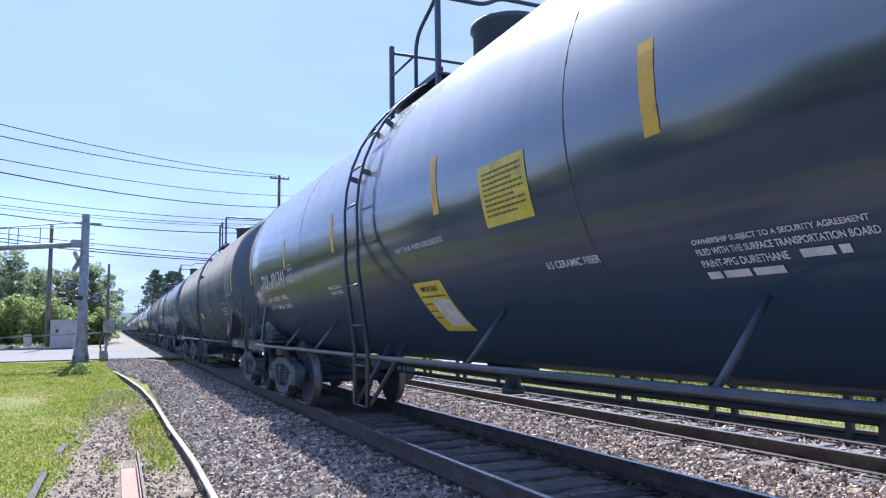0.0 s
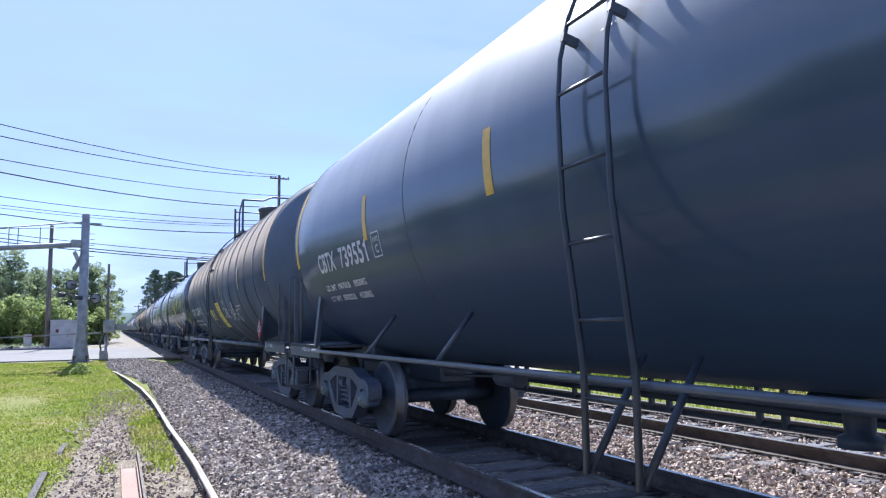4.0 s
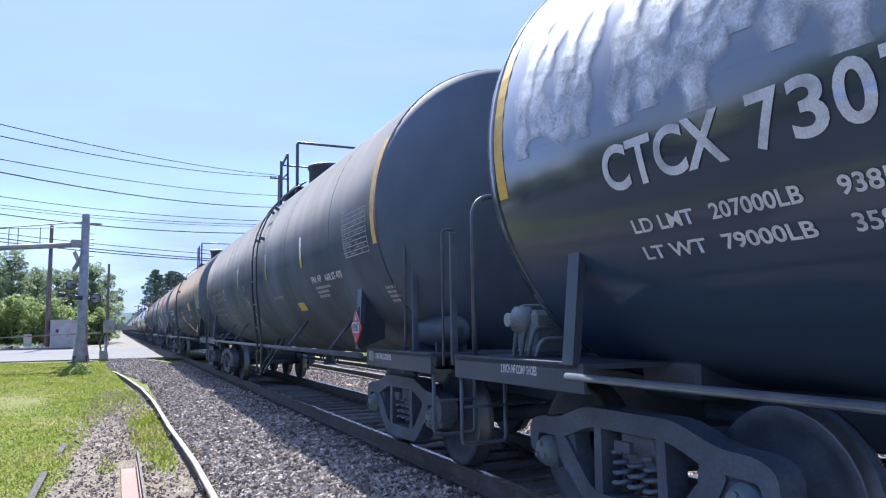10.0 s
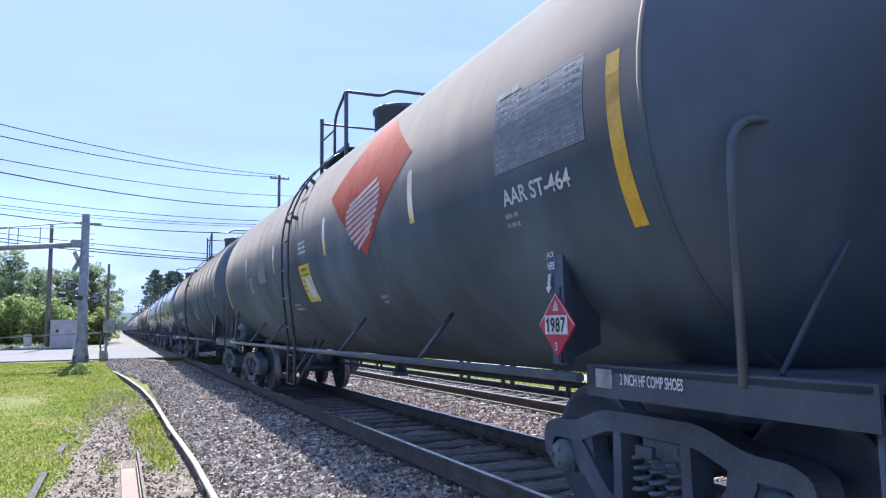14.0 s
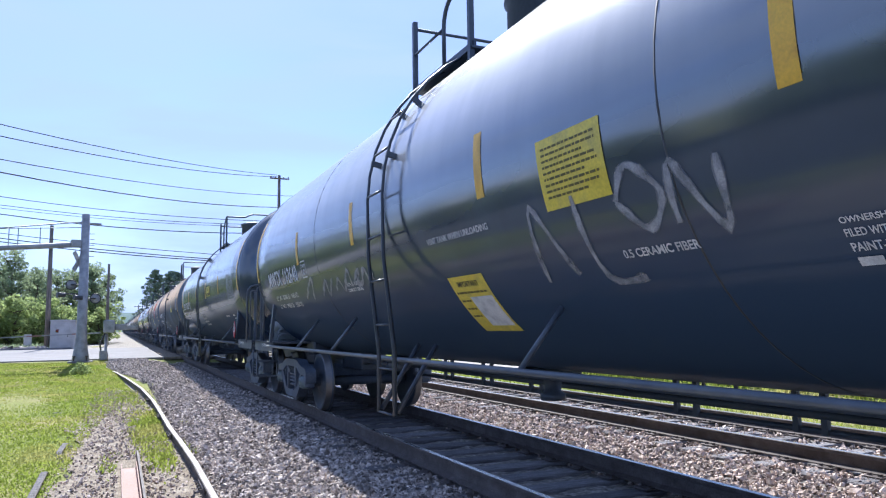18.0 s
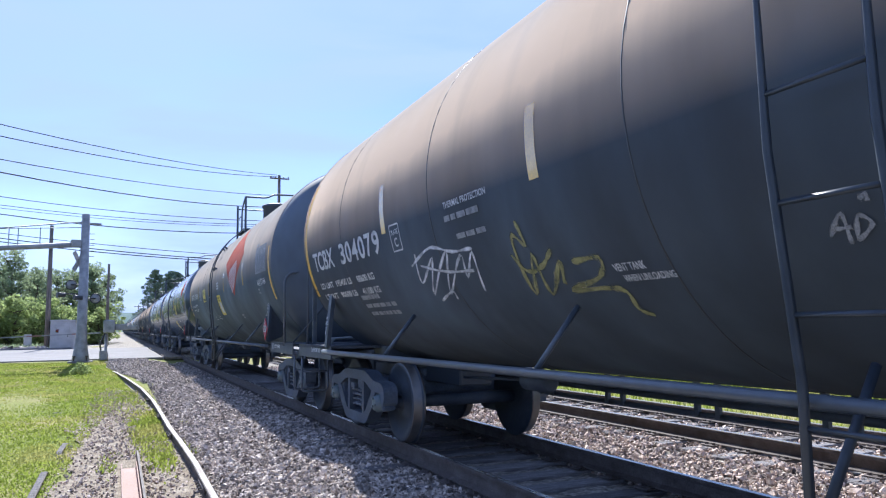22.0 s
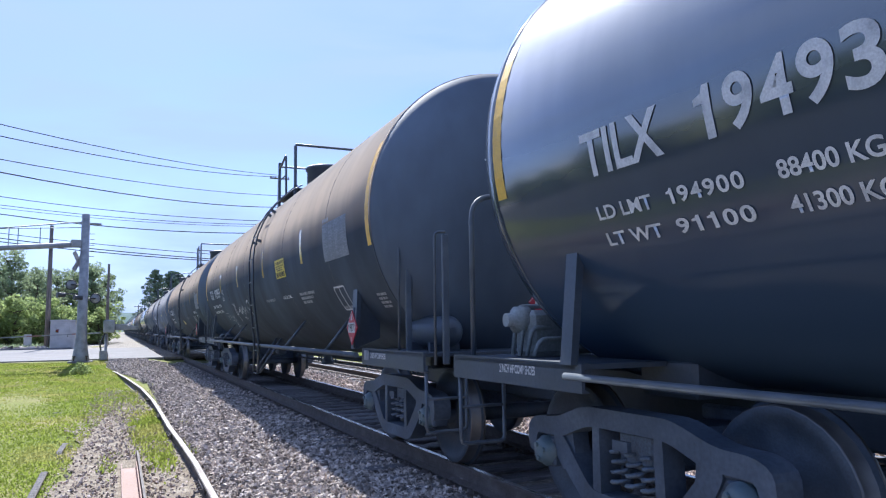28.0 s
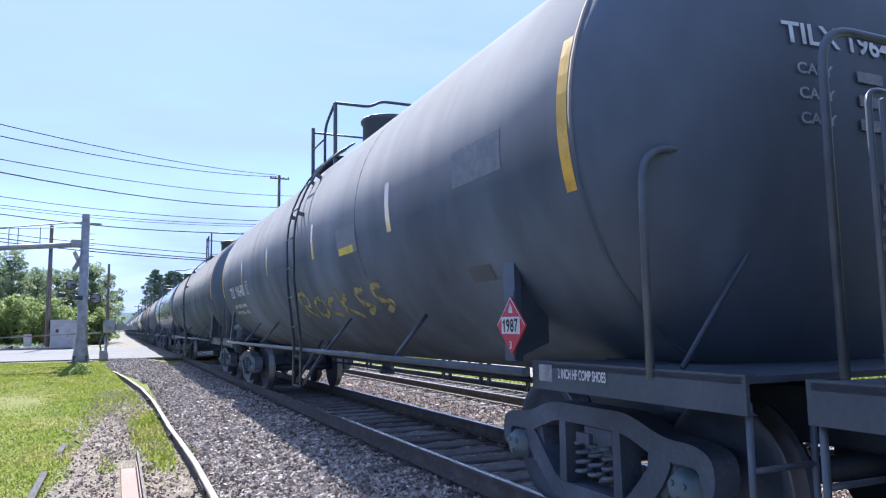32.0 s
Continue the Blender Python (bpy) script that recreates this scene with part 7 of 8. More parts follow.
for k in range(19):
    car, s = CARS[k], STYLES[k]
    if NUMBERS[k]:
        kw = {}
        if s == "ribbed":
            kw = dict(y0=6.35, y1=4.2, foot=-0.72, lift=0.06) if k == 3 else dict(y0=5.87, y1=3.85, foot=-0.70, lift=0.06, lines=(5.76, 1.49))
        elif k in (11,):
            kw = dict(y0=6.38, y1=4.45, foot=-0.43)
        elif k in (1, 6):
            kw = dict(mat="faded_table")
        elif k == 5:
            kw = dict(lines=(6.07, 1.82))
        elif k in (10, 14):
            kw = dict(y0=6.28, y1=4.49, lines=(6.16, 1.76))
        elif k == 12:
            kw = dict(y0=6.90, y1=4.52, foot=-0.46)
        elif k == 13:
            kw = dict(y0=6.45, y1=4.75, foot=-0.21, height=0.175)
        elif k in (15, 16):
            kw = dict(y0=6.28, y1=4.45, foot=-0.39)
        loads = [tuple(w.replace(" ", "") for w in row) for row in LOADS[k]] if s == "gloss" and k not in (10, 14, 15) else LOADS[k]
        reporting(car, NUMBERS[k], *loads, **kw)
        head_marks(car, NUMBERS[k])
    if s == "ribbed":
        plate_box(car, *((4.0, 3.77, -0.73, -0.49) if k == 3 else (3.37, 3.14, -0.69, -0.46)))
    elif k in (10, 14):
        plate_box(car, 3.95, 3.71, -0.48, -0.26)
    elif k == 13:
        plate_box(car, 3.92, 3.70, -0.29, -0.03)
    else:
        plate_box(car, 4.04, 3.81, -0.48, -0.24)
    sill_text(car, "2 INCH TREAD COND SHOES" if k in (1, 2, 6, 7) else "2 INCH HF COMP SHOES", -7.03 if k in (4, 14) else -6.90 if k == 13 else -6.85, 7.20 if k in (1, 6) else 7.36 if k == 11 else 7.50)
    placard(car, (-1.50, {4: -6.58, 2: -6.55, 17: -6.32, 14: -6.62, 8: -6.38, 13: -6.43}.get(k, -6.43), 1.48 if k == 2 else 1.32), (0, -1, 0), (0, 0, 1), (-1, 0, 0))
    placard(car, {12: (-0.14, -7.90, 1.50), 2: (-0.08, -7.97, 1.51), 17: (-0.08, -8.17, 1.62)}.get(k, (-0.08, -8.10, 1.54)), (1, 0, 0), (0, 0, 1), (0, -1, 0))
    if k in (1, 6, 16):
        add_reservoir(car)
    if k in (2, 11):
        add_grab_irons(car, ((-7.75, 2.08), (-8.48, 2.11)))
    if k in (8, 13):
        for w, z, y in (("JACK", 1.72, -6.15), ("HERE", 1.655, -6.165)):
            flat_word(car, w, (-1.472 + 0.10 * (z - 1.09), y, z), (0, -1, 0), (0.1, 0, 0.99), 0.085, 0.048, "white")
        bm = bmesh.new()
        bm.faces.new([bm.verts.new((-1.474 + 0.10 * (1.60 + b - 1.09), -6.20 - a, 1.60 + b)) for a, b in ((-0.015, 0.03), (-0.015, -0.05), (-0.032, -0.05), (0, -0.09), (0.032, -0.05), (0.015, -0.05), (0.015, 0.03))])
        part("arrow", bm, M["white"], car, "white stencilled arrow")
    if k in (9, 12):
        for w, z in (("JACK", 1.42), ("HERE", 1.36)):
            flat_word(car, w, (-1.474 + 0.10 * (z - 1.09), 6.69, z), (0, -1, 0), (0.1, 0, 0.99), 0.08, 0.042, "white")
        bm = bmesh.new()
        bm.faces.new([bm.verts.new((-1.474 + 0.10 * (1.30 + b - 1.09), 6.65 - a, 1.30 + b)) for a, b in ((-0.012, 0.03), (-0.012, -0.03), (-0.026, -0.03), (0, -0.07), (0.026, -0.03), (0.012, -0.03), (0.012, 0.03))])
        part("arrow", bm, M["white"], car, "white stencilled arrow")

# the clean black cars of one builder: label, notice and small stencils in the same places
for k in (0, 4, 10, 14):
    car = CARS[k]
    yellow_label(car, -2.24, -2.86, -0.505, -0.085, 10 + k)
    notice(car, -0.52, -1.12, -1.37, -0.81, 20 + k)
    tank_word(car, "VENT TANK WHEN UNLOADING", -0.41, -1.48, -0.51, 0.05)
    tank_word(car, "0.5 CERAMIC FIBER", -2.76, -3.31, -0.86, 0.05)
    tank_word(car, "OWNERSHIP SUBJECT TO A SECURITY AGREEMENT", -4.02, -4.90, -0.85, 0.035)
    tank_word(car, "FILED WITH THE SURFACE TRANSPORTATION BOARD", -4.02, -4.92, -0.90, 0.035)
    tank_word(car, "PAINT-PPG DURETHANE", -4.02, -4.50, -0.965, 0.04)
    tank_line(car, -4.56, -4.78, -0.965, 0.04, "white", k)
    tank_line(car, -4.02, -4.48, -1.03, 0.04, "white", k + 40)
    data_table(car, -5.49, -6.47, -0.49, -0.05, 50 + k)
    two_box(car, -5.83, -6.24, -1.13, -0.83)
for k in (0, 10):
    CARS[k]["label"] = "glossy black tank car with yellow labels and white lettering"
    tank_word(CARS[k], "REMOVE ALL RESIDUAL", 2.19, 1.61, -0.72, 0.045)
    tank_word(CARS[k], "COMMODITY BEFORE", 2.16, 1.63, -0.79, 0.045)

# second car
c = CARS[1]
data_table(c, -6.15, -6.98, -0.40, 0.06, 61)
tank_word(c, "FRA AP AAR ST-470", -4.68, -5.60, -0.58, 0.06, "dim_white")
for i in range(3):
    tank_line(c, -4.75, -5.55, -0.70 - 0.07 * i, 0.04, "dim_white", i)
tank_panel(c, 0.42, 0.0, -0.86, -0.68, "decal_yellow", "warning_label", "small yellow label")
tank_word(c, "VENT TANK WHEN UNLOADING", -1.92, -2.71, -0.67, 0.05, "dim_white")

# third car
c = CARS[2]
data_table(c, -5.6, -6.6, -0.49, -0.05, 63)
for i in range(4):
    tank_line(c, -2.96, -3.6 + 0.12 * i, -0.60 - 0.07 * i, 0.035, "white", i)
r = tank_panel(c, -5.17, -5.41, -1.0, -0.90, "white", "label", "white label with red print")
tank_line(c, -5.19, -5.39, -0.97, 0.04, "red", 1, 0.011, r)
tank_word(c, "2 INCH HF COMP SHOES", -5.2, -6.0, -1.09, 0.05, "dim_white")
spray(c, [[(-3.14, -0.80), (-3.25, -0.62), (-3.40, -0.86), (-3.50, -1.25), (-3.70, -1.33), (-3.60, -0.95), (-3.46, -0.68), (-3.62, -0.62), (-3.85, -0.95), (-4.00, -1.26), (-4.20, -1.25)],
          [(-3.75, -0.75), (-4.02, -1.20), (-4.20, -0.90), (-4.32, -0.62)], [(-4.32, -0.70), (-4.62, -0.60), (-4.66, -0.95), (-4.80, -1.25), (-4.55, -1.30), (-4.40, -0.9), (-4.32, -0.70)],
          [(-4.80, -1.0), (-4.95, -0.98), (-5.17, -1.20), (-5.0, -1.32), (-4.72, -1.28)]], 0.035, "spray_white", "white sprayed tag outline")
spray(c, [[(-4.74, -0.62), (-4.71, -0.5), (-4.82, -0.40), (-4.95, -0.42), (-5.02, -0.55), (-5.0, -0.66), (-4.8, -0.70), (-4.74, -0.62)], [(-4.95, -0.62), (-5.06, -0.58), (-5.1, -0.66), (-4.98, -0.72), (-4.95, -0.62)]], 0.012, "chalk", "thin chalk doodle")
spray(c, tag_letters(-1.4, -2.1, -0.1, 0.35, 5, 3), 0.05, "chalk", "pale rubbed-out tag")

# ribbed cars
c = CARS[3]
yellow_label(c, 1.70, 1.01, -0.95, -0.65, 31, "FOR CHEMICAL EMERGENCY", True)
p = tank_panel(c, 0.09, -0.61, -1.21, -0.48, "decal_yellow", "notice", "large yellow notice with small black print", 0.04)
for i in range(11):
    tank_line(c, 0.06, -0.25 - 0.3 * (i % 3 == 0), -0.56 - 0.055 * i, 0.016, "ink", i, 0.044, p)
tank_word(c, "VENT TANK WHEN UNLOADING", 1.74, 0.95, -1.21, 0.05, "dim_white")
for i in range(3):
    tank_line(c, 2.51, 2.05, -0.67 - 0.05 * i, 0.028, "dim_white", i)
spray(c, [[(-0.94, -0.68), (-0.85, -0.92)], [(-0.94, -0.68), (-1.25, -0.67), (-1.19, -0.82), (-0.85, -0.92)], [(-1.13, -0.94), (-1.32, -0.68), (-1.38, -0.94)], [(-1.22, -0.82), (-1.39, -0.81)], [(-1.63, -0.69), (-1.44, -0.71), (-1.52, -0.80), (-1.49, -0.90), (-1.31, -0.91)], [(-1.71, -0.69), (-1.58, -0.97)], [(-1.88, -0.70), (-1.65, -0.82), (-1.78, -0.90), (-2.02, -1.02)], [(-1.30, -0.48), (-1.20, -0.52), (-1.23, -0.58), (-1.35, -0.54), (-1.30, -0.48)]], 0.036, "spray_white", "white sprayed capital letters")
spray(c, [[(-2.05, -0.72), (-2.18, -0.96), (-2.28, -0.70), (-2.25, -0.96)], [(-2.62, -0.75), (-2.44, -0.74), (-2.30, -0.97), (-2.54, -1.01)], [(-2.38, -0.85), (-2.58, -0.85)], [(-2.60, -0.76), (-2.70, -1.02), (-2.84, -0.73), (-2.90, -1.00)], [(-2.92, -0.79), (-3.10, -0.77)], [(-2.91, -0.87), (-3.05, -0.87)], [(-2.98, -0.79), (-2.95, -0.96), (-3.08, -1.05), (-3.15, -0.92)], [(-2.57, -0.57), (-2.49, -0.62), (-2.51, -0.68), (-2.60, -0.63), (-2.57, -0.57)]], 0.04, "spray_white", "white sprayed capital letters")
tank_line(c, -3.11, -3.85, -0.695, 0.036, "dim_white", 12, 0.012)
tank_line(c, -3.11, -3.55, -0.765, 0.034, "dim_white", 13, 0.012)
spray(c, tag_letters(3.2, 2.6, -1.05, -0.8, 8, 2), 0.015, "chalk", "thin scratched scribble")
c = CARS[9]
tank_line(c, 4.08, 3.33, -1.09, 0.05, "dim_white", 3)
tank_line(c, 4.05, 3.6, -1.16, 0.035, "dim_white", 4)
spray(c, [[(-0.97, -0.57), (-1.05, -0.66), (-1.23, -0.66)], [(-1.12, -0.56), (-1.06, -0.68), (-0.88, -0.83)], [(-1.07, -0.68), (-1.12, -0.92)]], 0.05, "spray_white", "white sprayed star")
spray(c, [[(-1.34, -0.68), (-1.38, -0.51), (-1.50, -0.41), (-1.61, -0.47), (-1.62, -0.63)], [(-1.34, -0.68), (-1.37, -0.83), (-1.50, -0.87)], [(-1.46, -0.61), (-1.53, -0.53), (-1.57, -0.62), (-1.47, -0.69), (-1.46, -0.61)]], 0.05, "spray_white", "white sprayed rings and loops")
for i in range(3):
    tank_line(c, 1.99, 1.50 + 0.06 * i, -0.62 - 0.075 * i, 0.03, "dim_white", 60 + i)
tank_word(c, "VENT TANK WHEN UNLOADING", 0.95, 0.34, -1.10, 0.05, "dim_white")

# sixth car: broad white spray over its whole upper side
c = CARS[5]
yellow_label(c, -2.62, -3.23, -0.54, -0.17, 36)
tank_word(c, "VENT TANK WHEN UNLOADING", -2.25, -3.31, -0.74, 0.05)
tank_word(c, "OWNERSHIP SUBJECT TO A SECURITY AGREEMENT", -4.03, -4.92, -0.74, 0.035)
tank_word(c, "FILED WITH THE SURFACE TRANSPORTATION BOARD", -4.03, -4.92, -0.79, 0.035)
tank_word(c, "PAINT-PPG DURETHANE", -4.03, -4.44, -0.865, 0.04)
tank_line(c, -4.47, -4.57, -0.865, 0.04, "white", 3)
tank_line(c, -4.03, -4.20, -0.93, 0.04, "white", 4)
tank_word(c, "07-2019", -4.24, -4.40, -0.93, 0.04)
tank_word(c, "REMOVE ALL RESIDUAL", 2.19, 1.61, -0.73, 0.045)
tank_word(c, "COMMODITY BEFORE", 2.16, 1.64, -0.79, 0.045)
data_table(c, -5.62, -6.62, -0.52, -0.09, 66)
two_box(c, -5.13, -5.58, -1.01, -0.70)
tank_word(c, "CTCX 730755", -5.64, -5.98, -0.60, 0.04)
rng = random.Random(66)
wild = []
y = 6.9
while y > 2.5:
    w = rng.uniform(0.16, 0.34)
    wild.append([(y, rng.uniform(-0.28, 0.02)), (y - w * 0.1, rng.uniform(0.1, 0.3)), (y - w * 0.5, rng.uniform(0.4, 0.75)), (y - w * 0.55, rng.uniform(0.65, 0.95))])
    if rng.random() < 0.6:
        wild.append([(y - 0.05, rng.uniform(-0.2, 0.2)), (y - 0.25, rng.uniform(-0.1, 0.2)), (y - 0.4, rng.uniform(0.1, 0.4))])
    y -= w
spray(c, wild, 0.10, "spray_white", "broad white sprayed letters", soft=0.9)
spray(c, [[(2.19, -0.21), (1.95, -0.14), (1.73, -0.18), (1.55, -0.31), (1.42, -0.49), (1.28, -0.66)], [(2.20, -0.28), (2.16, 0.0), (2.04, 0.17), (1.77, 0.27)], [(1.82, -0.10), (1.82, 0.08), (1.76, 0.19), (1.73, 0.36), (2.0, 0.6)],
          [(3.51, -0.30), (3.68, -0.04), (3.83, 0.23), (4.08, 0.55)], [(2.83, -0.36), (3.03, -0.18), (3.42, -0.13), (3.55, -0.27)]], 0.09, "spray_white", "white sprayed arcs", soft=0.4)
spray(c, [[(-0.82, -0.74), (-0.84, -0.53), (-0.81, -0.28), (-0.82, 0.05), (-0.96, 0.26), (-1.20, 0.24), (-1.28, -0.08), (-1.09, -0.56), (-0.82, -0.72)], [(-1.34, -0.36), (-1.52, -0.00), (-1.66, 0.22), (-2.08, 0.12), (-1.82, -0.18), (-1.54, -0.52)], [(-1.10, -0.57), (-1.42, -0.55), (-1.84, -0.45), (-2.17, -0.44), (-2.44, -0.51)], [(-2.19, -0.44), (-2.19, -0.25), (-2.38, -0.11), (-2.59, 0.13), (-2.70, 0.27), (-2.80, 0.11), (-2.60, -0.08), (-2.40, -0.15)], [(-2.40, -0.15), (-2.67, -0.27), (-2.72, -0.39), (-2.79, -0.57), (-2.91, -0.80), (-3.08, -0.93)], [(-2.45, -0.29), (-2.33, -0.29), (-2.34, -0.43), (-2.40, -0.51)], [(-2.67, -0.00), (-2.91, -0.03), (-3.18, -0.01), (-3.22, -0.09), (-3.00, -0.18), (-2.88, -0.35)]], 0.057, "spray_white", "white sprayed looping letters", soft=0.5)
spray(c, [[(-3.74, 0.35), (-3.64, 0.11), (-3.50, -0.10), (-3.49, -0.20)], [(-3.51, -0.03), (-3.72, 0.04), (-3.99, 0.05)], [(-4.08, 0.19), (-4.08, 0.05), (-4.08, -0.07)], [(-3.87, -0.09), (-4.13, -0.07), (-4.37, -0.10)]], 0.0646, "spray_white", "white sprayed cross strokes", soft=0.7)
spray(c, [[(1.94, -0.10), (1.66, -0.39), (1.42, -0.63)], [(-0.16, 0.12), (-0.09, -0.23), (-0.11, -0.40), (-0.46, -0.45)], [(0.33, 0.16), (0.47, -0.27), (0.24, -0.37)]], 0.0456, "spray_white", "white sprayed drips", soft=0.4)
c["label"] = "glossy black tank car with broad white graffiti"

# seventh car
c = CARS[6]
data_table(c, -6.15, -6.98, -0.40, 0.06, 67)
tank_word(c, "FRA AP", -4.44, -4.92, -0.59, 0.09)
tank_word(c, "AAR ST-470", -5.08, -5.83, -0.60, 0.09)
for i in range(3):
    tank_line(c, -4.52, -5.2 + 0.1 * i, -0.68 - 0.06 * i, 0.035, "dim_white", i)
tank_word(c, "VENT TANK WHEN UNLOADING", -1.62, -2.40, -0.71, 0.05, "dim_white")
tank_panel(c, -3.10, -3.50, -0.96, -0.83, "decal_yellow", "warning_label", "small faded yellow label")
for i in range(3):
    tank_line(c, -3.13, -3.46, -0.94 + 0.035 * i, 0.012, "ink", i, 0.011)
spray(c, [[(0.98, -0.30), (0.92, -0.33), (0.93, -0.40), (1.0, -0.40), (0.98, -0.30)], [(1.18, -0.52), (1.10, -0.80), (1.0, -0.55), (0.98, -0.85), (0.88, -0.52), (0.86, -0.80)], [(1.12, -0.62), (0.80, -0.66), (0.78, -0.85), (0.98, -0.92), (1.15, -0.84)],
          [(1.05, -0.95), (0.86, -0.88), (0.74, -1.0), (0.85, -1.12), (0.98, -1.05), (0.74, -1.22)], [(0.80, -0.58), (0.70, -0.86), (0.66, -1.05), (0.58, -1.24), (0.52, -1.30)], [(1.22, -0.70), (1.06, -0.74)], [(0.70, -0.95), (0.58, -1.0), (0.64, -1.1)]], 0.042, "chalk", "pale scratched tag")
spray(c, [[(4.61, -0.83), (4.71, -0.96), (4.48, -0.94), (4.44, -0.87)], [(4.31, -0.93), (4.12, -0.84), (4.15, -0.95)], [(4.10, -0.92), (3.84, -0.86), (3.92, -0.98), (3.65, -0.88)], [(3.45, -0.64), (3.65, -0.83), (3.55, -0.93)], [(3.12, -0.61), (3.34, -0.86), (3.16, -0.92), (3.12, -0.76)], [(2.90, -0.62), (3.16, -0.92), (2.97, -0.89)], [(2.84, -0.79), (2.78, -0.87), (2.94, -0.97), (2.67, -0.84)]], 0.022, "spray_yellow", "dull faded scrawl")

# eighth car: several tags
c = CARS[7]
tank_word(c, "DOT 117J100W", -6.65, -7.05, 0.0, 0.05, "dim_white")
data_table(c, -6.10, -7.10, -0.51, -0.05, 68, dense=True)
yellow_label(c, -3.15, -3.88, -0.49, -0.23, 38, "FOR CHEMICAL EMERGENCY", True)
notice(c, -0.62, -1.2, -1.42, -0.97, 39)
for i in range(3):
    tank_line(c, 0.58, 0.15, -0.76 - 0.055 * i, 0.035, "dim_white", i)
    tank_line(c, 2.35, 1.68, -0.75 - 0.06 * i, 0.04, "dim_white", i + 5)
spray(c, [[(-0.26, -0.26), (-0.28, -0.47), (-0.34, -0.47)], [(0.0, -0.62), (0.02, -0.47), (-0.2, -0.49), (-0.45, -0.52), (-0.55, -0.42), (-0.57, -0.56), (-0.66, -0.66)],
          [(0.0, -0.62), (0.04, -0.75), (-0.04, -0.82), (-0.10, -0.72), (-0.02, -0.62)], [(-0.16, -0.60), (-0.14, -0.84)], [(-0.24, -0.62), (-0.24, -0.84), (-0.36, -0.72), (-0.24, -0.72)], [(-0.36, -0.66), (-0.40, -0.86), (-0.48, -0.68), (-0.47, -0.84)],
          [(-0.66, -0.74), (-0.54, -0.72), (-0.52, -0.84), (-0.62, -0.93), (-0.66, -0.80)], [(-0.12, -0.90), (-0.28, -0.93), (-0.16, -0.98), (-0.3, -1.02), (-0.24, -1.10)],
          [(0.24, -0.55), (0.12, -0.70)], [(0.26, -0.66), (0.1, -0.60)], [(-0.70, -0.60), (-0.80, -0.80)], [(-0.66, -0.70), (-0.86, -0.70)], [(-0.04, -0.9), (0.0, -0.98)]], 0.035, "spray_white", "bold white sprayed tag with stars")
spray(c, [[(4.40, -0.60), (4.28, -0.72)], [(4.33, -0.52), (4.36, -0.80)], [(4.24, -0.84), (4.20, -0.55), (4.10, -0.72), (4.02, -0.52), (4.0, -0.80)], [(3.74, -0.52), (3.92, -0.54), (3.96, -0.68), (3.88, -0.80), (3.70, -0.76), (3.60, -0.64)],
          [(4.30, -0.88), (4.0, -0.86), (3.72, -0.85)], [(4.02, -0.86), (3.98, -1.0), (3.98, -1.16)], [(3.50, -0.62), (3.47, -0.70)]], 0.05, "spray_blue", "light blue sprayed tag")
spray(c, [[(-5.52, -0.62), (-5.68, -0.60)], [(-5.62, -0.78), (-5.70, -0.52), (-5.78, -0.72), (-5.88, -0.50), (-5.92, -0.70)], [(-6.05, -0.55), (-5.96, -0.66), (-6.06, -0.76)], [(-5.6, -0.84), (-6.1, -0.86)], [(-5.8, -0.88), (-6.0, -1.06), (-6.15, -0.86)]], 0.045, "spray_blue", "light blue sprayed tag")
spray(c, [[(-2.38, -0.63), (-2.38, -0.84), (-2.50, -0.75), (-2.49, -0.88), (-2.64, -0.65)], [(-2.60, -0.84), (-2.79, -0.66), (-2.91, -0.62), (-2.84, -0.72), (-2.72, -0.74), (-2.82, -0.87)], [(-3.12, -0.61), (-3.27, -0.59), (-3.32, -0.67), (-3.28, -0.81), (-3.14, -0.88), (-3.05, -0.81), (-3.07, -0.70), (-3.15, -0.60)], [(-2.88, -0.81), (-3.06, -0.72), (-3.30, -0.76)], [(-3.30, -0.52), (-3.42, -0.62), (-3.38, -0.88), (-3.52, -0.85)], [(-3.36, -0.65), (-3.61, -0.73), (-3.74, -0.73)], [(-3.55, -0.60), (-3.47, -0.89)], [(-3.67, -0.59), (-3.53, -0.88)], [(-2.74, -0.98), (-3.06, -0.94), (-3.29, -0.96)], [(-3.01, -0.94), (-3.02, -1.04)]], 0.04, "spray_blue", "light blue sprayed letters")
spray(c, [[(-1.15, -0.47), (-1.30, -0.53), (-1.31, -0.38), (-1.49, -0.37), (-1.52, -0.52), (-1.31, -0.57)], [(-1.12, -0.62), (-1.21, -0.80), (-1.50, -0.56), (-1.50, -0.71), (-1.75, -0.52)], [(-0.99, -0.69), (-1.03, -0.83), (-1.43, -0.70), (-1.50, -0.83)], [(-1.79, -0.60), (-1.67, -0.54), (-1.67, -0.69)]], 0.03, "spray_pink", "faint pink sprayed tag")
spray(c, tag_letters(-3.95, -4.75, -0.85, -0.42, 43, 3), 0.04, "spray_orange", "dull orange sprayed tag")
spray(c, tag_letters(0.2, -0.3, -0.95, -0.52, 44, 2), 0.02, "spray_white", "thin white tag")
spray(c, tag_letters(2.5, 1.42, -1.18, -0.95, 45, 6), 0.018, "chalk", "thin pale scrawl")
spray(c, tag_letters(1.66, 1.42, -1.02, -0.82, 46, 2), 0.022, "spray_white", "small white tag")
spray(c, tag_letters(5.4, 4.5, -1.10, -0.92, 47, 5), 0.016, "chalk", "thin pale scrawl")
spray(c, tag_letters(3.3, 2.6, -1.0, -0.70, 48, 4), 0.016, "chalk", "thin pale scrawl")
spray(c, tag_letters(7.0, 6.75, -0.35, 0.0, 49, 2), 0.014, "chalk", "thin pale scrawl")
c["label"] = "dusty black tank car with several sprayed tags"


